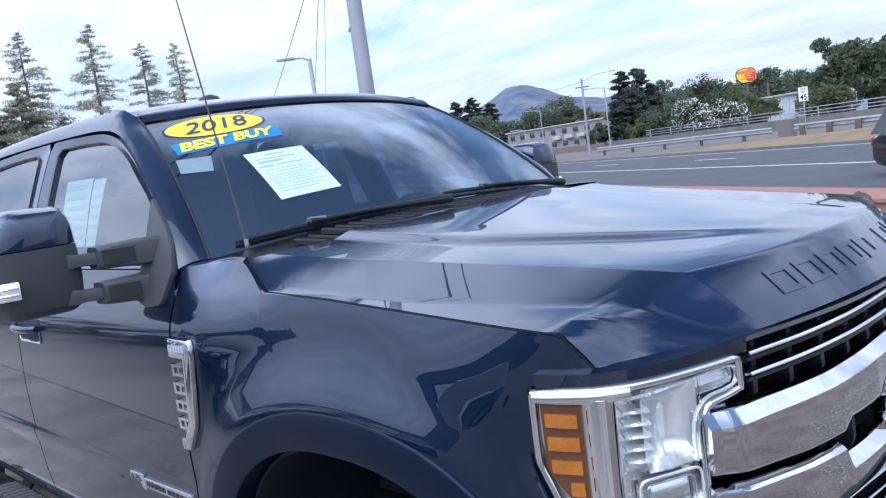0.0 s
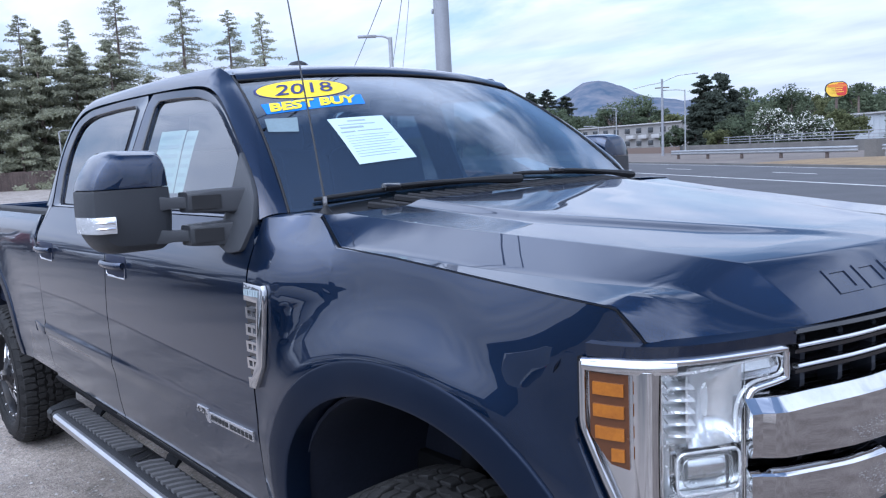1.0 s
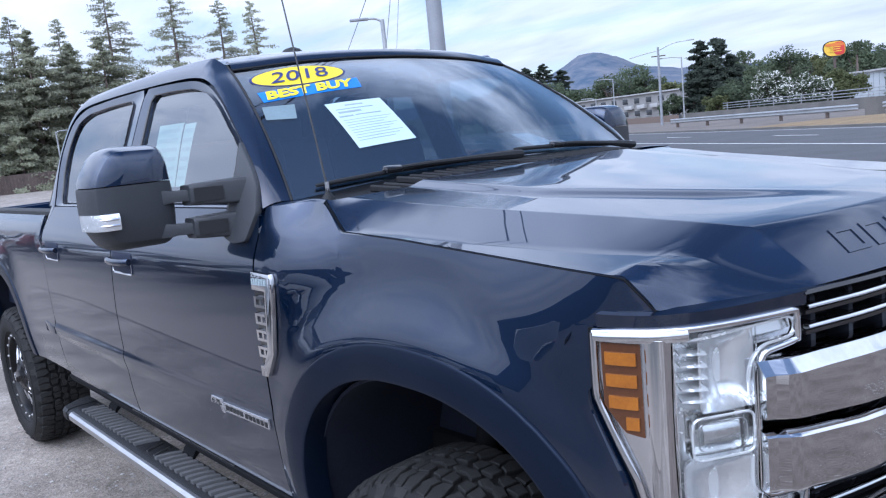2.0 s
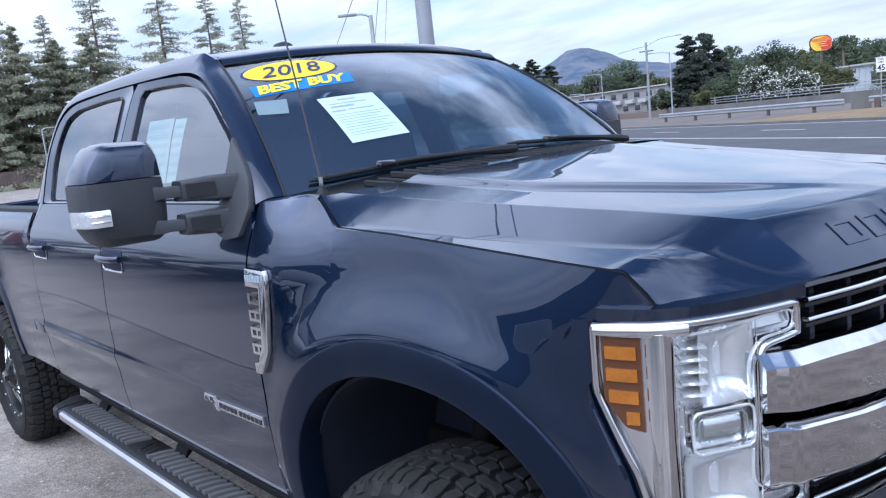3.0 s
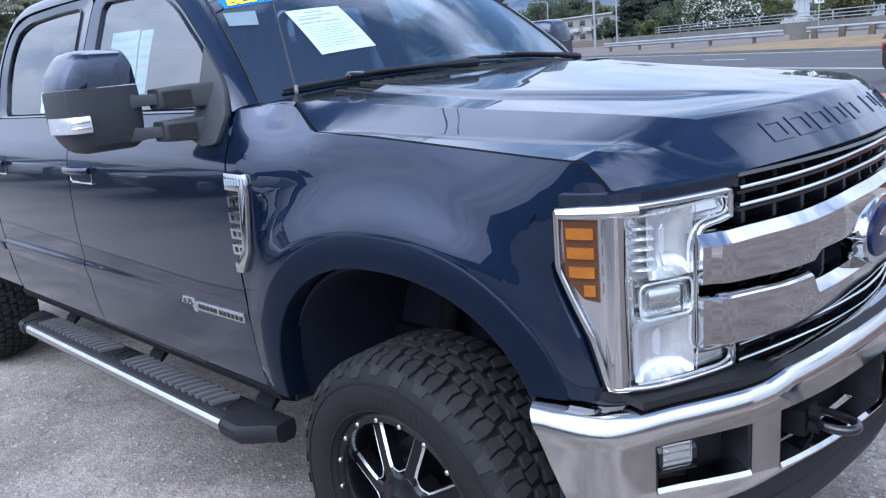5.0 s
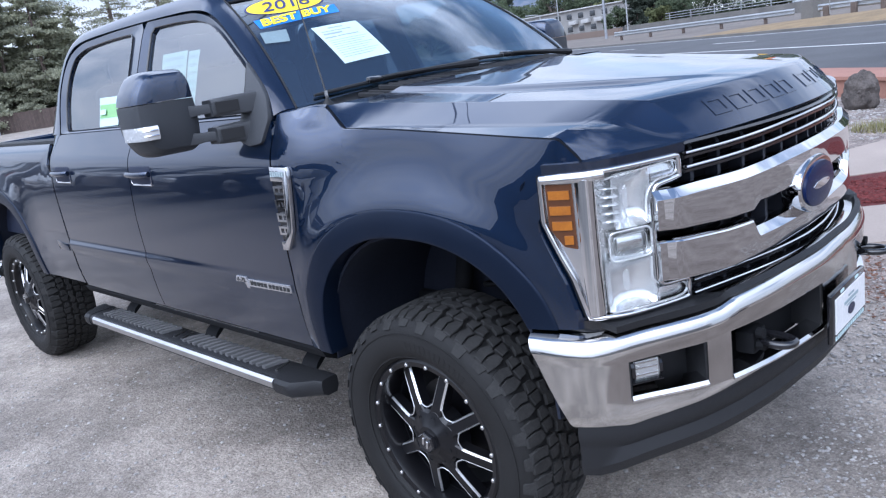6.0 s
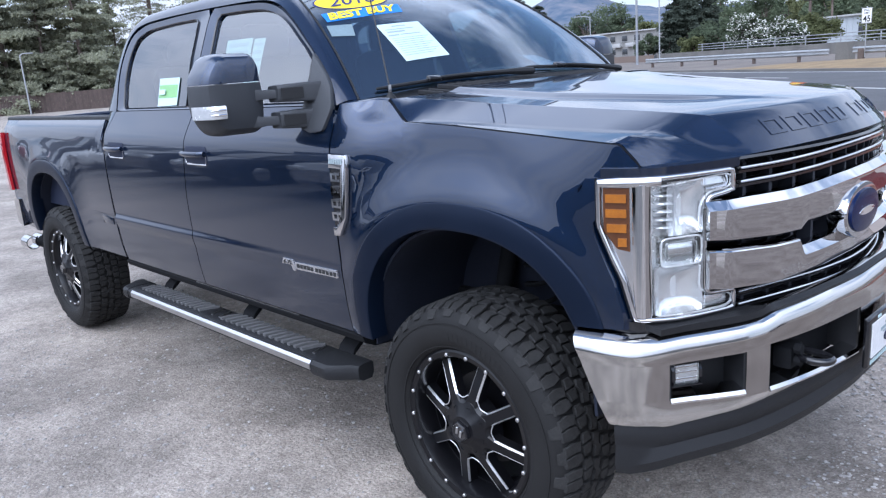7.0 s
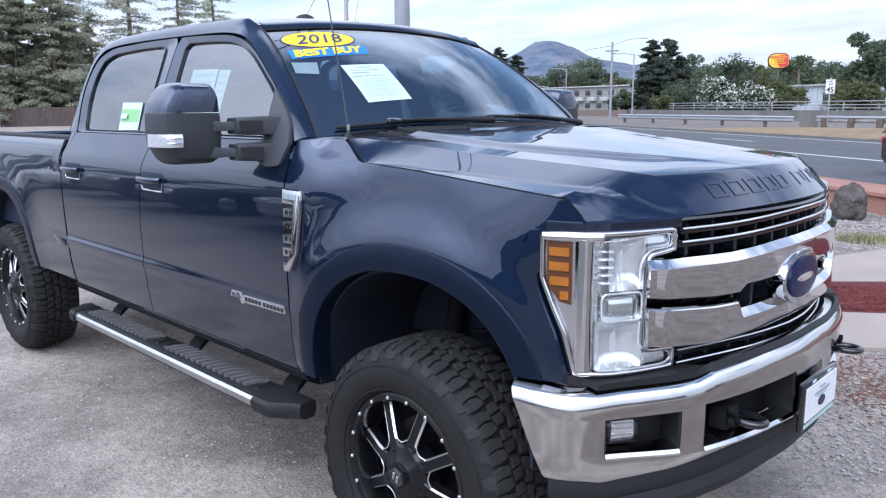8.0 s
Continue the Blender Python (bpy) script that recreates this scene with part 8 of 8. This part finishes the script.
def broadleaf(at, height, spread, seed, label, mat=None, leaf=0.45, n=2400, z0=0.0, low=0.25, name="tree"):
    rng = np.random.default_rng(seed)
    tr = thing(name, label, "tree", (at[0], at[1], z0))
    limbs = [([(0, 0, -0.2), (0.05 * spread, 0, height * 0.25), (0, 0.04 * spread, height * 0.55)], 0.03 * height, 0.014 * height)]
    clumps = []
    for k in range(int(16 + spread * 3)):
        d = rng.normal(size=3)
        d /= np.linalg.norm(d)
        r = 0.45 + 0.5 * rng.random()
        c = np.array((d[0] * spread * r, d[1] * spread * r, height * (low + (1 - low) * 0.5) + d[2] * height * (1 - low) * 0.47 * r))
        clumps.append((c, (0.16 + 0.16 * rng.random()) * spread + 0.2))
        limbs.append(([(0, 0, height * 0.3), tuple(c * 0.5 + np.array((0, 0, height * 0.22))), tuple(c)], 0.010 * height, 0.02))
    pts, sz = [], []
    for i in range(n):
        c, r = clumps[int(rng.random() * len(clumps))]
        d = rng.normal(size=3)
        d /= np.linalg.norm(d)
        q = c + d * r * (0.55 + 0.6 * rng.random()) * np.array((1, 1, 0.8))
        if q[2] < 0.15:
            q[2] = 0.15 + rng.random() * 0.3
        pts.append(q)
        sz.append(leaf * (0.5 + 0.9 * rng.random()))
    limb_tubes("trunk", limbs, BARK, tr)
    leaf_mesh("crown", pts, sz, rng, mat or LEAVES, tr, 0.2)
    return tr


RED = "tall thin redwood with sparse dark branches"
for k, (az, dist, h, w) in enumerate(((168.8, 112, 20.0, 3.6), (166.3, 106, 20.6, 4.0), (163.3, 112, 21.2, 3.6), (160.3, 104, 23.4, 4.2), (156.1, 105, 24.2, 4.0), (152.9, 108, 22.0, 3.6), (150.4, 110, 22.2, 3.4))):
    conifer(bearing(az, dist), h, w * 1.3, 20 + k, RED, 0.10, 0.98, leaf=0.115)
for k, (az, dist, h, w) in enumerate(((174, 104, 17, 5.5), (171, 100, 15, 5.5), (168, 101, 16.5, 5.5), (165.5, 99, 15, 5.5), (163.0, 100, 16.5, 5.5), (160.6, 99, 15.2, 5.5), (158.6, 102, 13, 5.0), (156.4, 100, 9.5, 4.6), (154.0, 101, 8.5, 4.4), (151.5, 103, 8, 4.4))):
    conifer(bearing(az, dist), h, w, 50 + k, "broad dense dark conifer behind the fence", 0.05, 10.0, leaf=0.16)
for k, (az, h, w) in enumerate(((160.9, 16.5, 7.4), (163.2, 15.0, 7.0), (165.4, 17.5, 7.6), (168.0, 16.0, 7.4), (170.6, 17.5, 7.6), (173.4, 16, 7.4), (176.2, 17, 7.4))):
    conifer(bearing(az, 97), h, w, 95 + k, "tall dense green redwood behind the fence", 0.03, 17.0, leaf=0.15)
for k, (az, h) in enumerate(((175, 6), (172.5, 7), (169.5, 6.5), (166.8, 7), (164.2, 6.5), (161.8, 7), (159.4, 6.0), (157, 5))):
    conifer(bearing(az, 94), h, 3.6, 180 + k, "young dense conifer behind the fence", 0.02, 9.0, leaf=0.18)

# trees across the road
for k, (az, dist, h, w) in enumerate(((118.95, 122, 11.2, 3.0), (117.85, 120, 11.1, 3.0), (116.9, 122, 8.8, 2.6), (119.5, 118, 6.8, 2.6), (118.3, 119, 8.4, 3.2), (131.2, 240, 18.8, 6.0), (129.95, 238, 19.2, 5.6), (128.7, 240, 17.0, 6.0), (132.6, 236, 17.0, 6.2))):
    conifer(bearing(az, dist), h, w, 110 + k, "dark bushy pine across the road", 0.04, 4.6, DARKLEAVES, 0.26, 9.0, 0.50)
for k, (az, dist, h, w, m) in enumerate((
        (125.2, 215, 13.6, 6.5, 0), (123.7, 222, 16.6, 6.5, 0), (122.5, 218, 13.5, 5.0, 0), (121.1, 212, 9.8, 4.5, 1), (127.2, 225, 12.0, 6.5, 0), (129.6, 222, 12.5, 6.5, 0), (132.5, 230, 16.0, 7.0, 0), (134.5, 220, 13, 6, 0), (136.5, 220, 12, 6, 0),
        (115.8, 190, 13.5, 5.0, 0), (114.6, 230, 14.5, 6.0, 0), (113.2, 230, 16.0, 6.5, 0), (111.9, 225, 14.5, 6.0, 0), (110.9, 190, 11.5, 5.0, 1), (109.4, 175, 12.0, 5.0, 0), (108.2, 230, 13.5, 6.5, 0),
        (106.8, 230, 13.0, 6.5, 0), (105.4, 230, 13.0, 6.5, 0), (104.6, 112, 11.5, 4.2, 0), (102.6, 116, 12.0, 4.6, 0), (100.0, 120, 12.0, 5.0, 0), (97, 125, 13, 6, 0), (93, 130, 13, 6, 0),
        (116.9, 112, 4.8, 2.8, 0), (115.9, 110, 5.2, 2.6, 0), (114.9, 108, 5.0, 2.4, 0), (110.6, 104, 4.4, 2.2, 1), (109.6, 104, 4.0, 2.0, 1), (106.3, 100, 4.2, 2.4, 1), (105.2, 100, 4.0, 2.2, 1), (121.0, 118, 4.4, 1.8, 0), (117.9, 110, 3.2, 2.0, 1))):
    broadleaf(bearing(az, dist), h, w, 140 + k, "rounded green tree across the road" if h > 6 else "leafy green shrub behind the overpass wall", OLIVELEAVES if m else LEAVES, 0.34 if h > 6 else 0.2, 4200 if h > 6 else 2600, low=0.12)
# oleanders in white flower
for k, (az, dist, h, w) in enumerate(((114.7, 99, 5.0, 1.7), (113.9, 98, 4.6, 1.6), (113.1, 98, 4.0, 1.6), (112.3, 98, 4.2, 1.7), (111.6, 98, 3.9, 1.5))):
    ol = broadleaf(bearing(az, dist), h, w, 190 + k, "oleander bush covered in white flowers", LEAVES, 0.22, 1500, low=0.1, name="oleander")
    rng = np.random.default_rng(300 + k)
    pts = []
    crown = [c for c in ol.children if c.name.startswith("crown")][0]
    spots = np.array([v.co for v in crown.data.vertices])
    spots = spots[spots[:, 2] > 0.3 * h]
    for i in range(1500):
        q = spots[int(rng.random() * len(spots))]
        pts.append(q * np.array((1.06, 1.06, 1.02)) + rng.normal(size=3) * 0.06)
    leaf_mesh("blossom", pts, 0.06 + 0.09 * rng.random(1500), rng, BLOSSOM, ol)
# palm beside the pylon sign
x, y = bearing(109.3, 150)
palm = thing("palm_tree", "small fan palm against the sky", "tree", (x, y, 0))
limb_tubes("trunk", [([(0, 0, 0), (0.1, 0, 4), (0, 0, 8.6)], 0.22, 0.16)], BARK, palm)
rng = np.random.default_rng(77)
pts = [np.array((0, 0, 9.0)) + np.array((math.cos(a) * r, math.sin(a) * r, 0.9 * math.sin(e))) for a, r, e in zip(rng.random(260) * 6.28, 0.2 + rng.random(260) * 1.3, rng.normal(size=260))]
leaf_mesh("crown", pts, 0.15 + 0.25 * rng.random(260), rng, LEAVES, palm, 0.5)
# ---- parked cars and the edge of the lot behind the camera, which show in the paint ----
def car(at, turn, paint, label, long=4.6, high=1.50, wide=1.82, van=False):
    c = thing("parked_car", label, "car", (at[0], at[1], 0), turn=turn, group="parked cars")
    h = wide / 2
    L = long / 2
    belt = high * 0.60
    st = [(-L, 0.72, 0.42, belt * 0.80), (-L + 0.08, 0.88, 0.30, belt * 0.92), (-L + 0.5, 0.97, 0.22, belt * 1.0), (-L + 1.2, 1.0, 0.20, belt * 1.02), (0, 1.0, 0.20, belt), (L - 1.3, 0.99, 0.20, belt * 0.98), (L - 0.6, 0.95, 0.22, belt * 0.90), (L - 0.15, 0.85, 0.28, belt * 0.78), (L, 0.68, 0.38, belt * 0.62)]
    rings = []
    for x, f, zb, zt in st:
        w = h * f
        rings.append([(x, -w * 0.86, zb), (x, -w * 0.98, zb + 0.12), (x, -w, (zb + zt) / 2), (x, -w * 0.97, zt - 0.06), (x, -w * 0.86, zt), (x, 0, zt + 0.03), (x, w * 0.86, zt), (x, w * 0.97, zt - 0.06), (x, w, (zb + zt) / 2), (x, w * 0.98, zb + 0.12), (x, w * 0.86, zb)])
    sweep("body", rings, paint, c, angle=30)
    rear, front = (-L + 0.12, L - 1.05) if van else (-L + 0.75, L - 1.25)
    g = []
    for x, z, f in ((rear - 0.10, belt - 0.02, 0.84), (rear + 0.30, high - 0.08, 0.70), (rear + 0.7, high, 0.68), (front - 1.3, high, 0.68), (front - 0.8, high - 0.06, 0.70), (front + 0.15, belt - 0.03, 0.84)):
        g.append([(x, -h * 0.86, belt - 0.03), (x, -h * f, z), (x, 0, z + 0.03), (x, h * f, z), (x, h * 0.86, belt - 0.03)])
    sweep("cabin_glass", g, WINDOWDARK, c, angle=30)
    rf = [[(x, y * h * 0.66, z) for y, z in ((-1, high - 0.02), (-0.9, high + 0.01), (0, high + 0.045), (0.9, high + 0.01), (1, high - 0.02))] for x in np.linspace(rear + 0.5, front - 1.0, 5)]
    sheet("roof", rf, 0.03, paint, c)
    for sx in (-L + 0.85, L - 0.95):
        for sy in (-1, 1):
            w = part("tyre", revolve_bm([(0.20, -0.10), (0.30, -0.11), (0.33, -0.08), (0.33, 0.08), (0.30, 0.11), (0.20, 0.10)], 24, pose(sx, sy * (h - 0.10), 0.33)), RUBBER, c)
            part("rim", revolve_bm([(0.21, 0.06), (0.21, -0.06), (0.10, -0.085), (0.001, -0.085)], 20, pose(sx, sy * (h - 0.10), 0.33, 0, 0, 0 if sy < 0 else 180)), STEEL, w)
    for sy in (-1, 1):
        part("tail_lamp", box_bm((0.10, 0.30, 0.22), (-L + 0.03, sy * h * 0.66, belt * 0.80), 0.03), REDLENS, c)
        part("headlamp", box_bm((0.14, 0.34, 0.14), (L - 0.06, sy * h * 0.58, belt * 0.66), 0.04), LAMPSILVER, c)
    return c


SILVER = material("silver_car_paint", (0.45, 0.46, 0.47), 0.3, 0.5, coat=1.0)
WHITECAR = material("white_car_paint", (0.75, 0.75, 0.74), 0.3, 0.0, coat=1.0)
REDCAR = material("dark_red_car_paint", (0.2, 0.02, 0.02), 0.3, 0.2, coat=1.0)
rowcars = [(-3.9, CARBLACK, "black parked car facing the pickup"), (-7.0, SILVER, "silver parked car beside a black one"), (-10.2, CARBLACK, "black parked hatchback on the gravel lot"), (-13.3, CARBLACK, "black parked estate on the gravel lot"), (-16.4, WHITECAR, "white parked car on the gravel lot"), (-19.6, CARBLACK, "black parked saloon on the gravel lot"), (-22.7, REDCAR, "dark red parked car on the lot"), (-26.0, CARBLACK, "black parked car at the row's end")]
for k, (x, m, lab) in enumerate(rowcars):
    car((x, -7.3 - 0.3 * (k % 2)), 88 + 3 * (k % 3), m, lab, van=k % 2 == 0, high=1.5 + 0.18 * (k % 2))
# the dark vehicle waiting by the planter
car((bearing(102.9, 19.6)[0] + 1.9, bearing(102.9, 19.6)[1]), -35, CARBLACK, "dark car with red tail lamps by the planter", van=True, high=1.7)
# plain unseen walls that close the lot, added for the paint to mirror
tagged(part("wall_lot", box_bm((120, 0.4, 5.0), (-10, -46, 2.5)), STUCCO, None, "plain grey wall added out of view behind the lot"), category="wall", kind="structure")
tagged(part("wall_side", box_bm((0.4, 50, 4.5), (34, -22, 2.25)), STUCCO, None, "plain grey wall added out of view at the side"), category="wall", kind="structure")
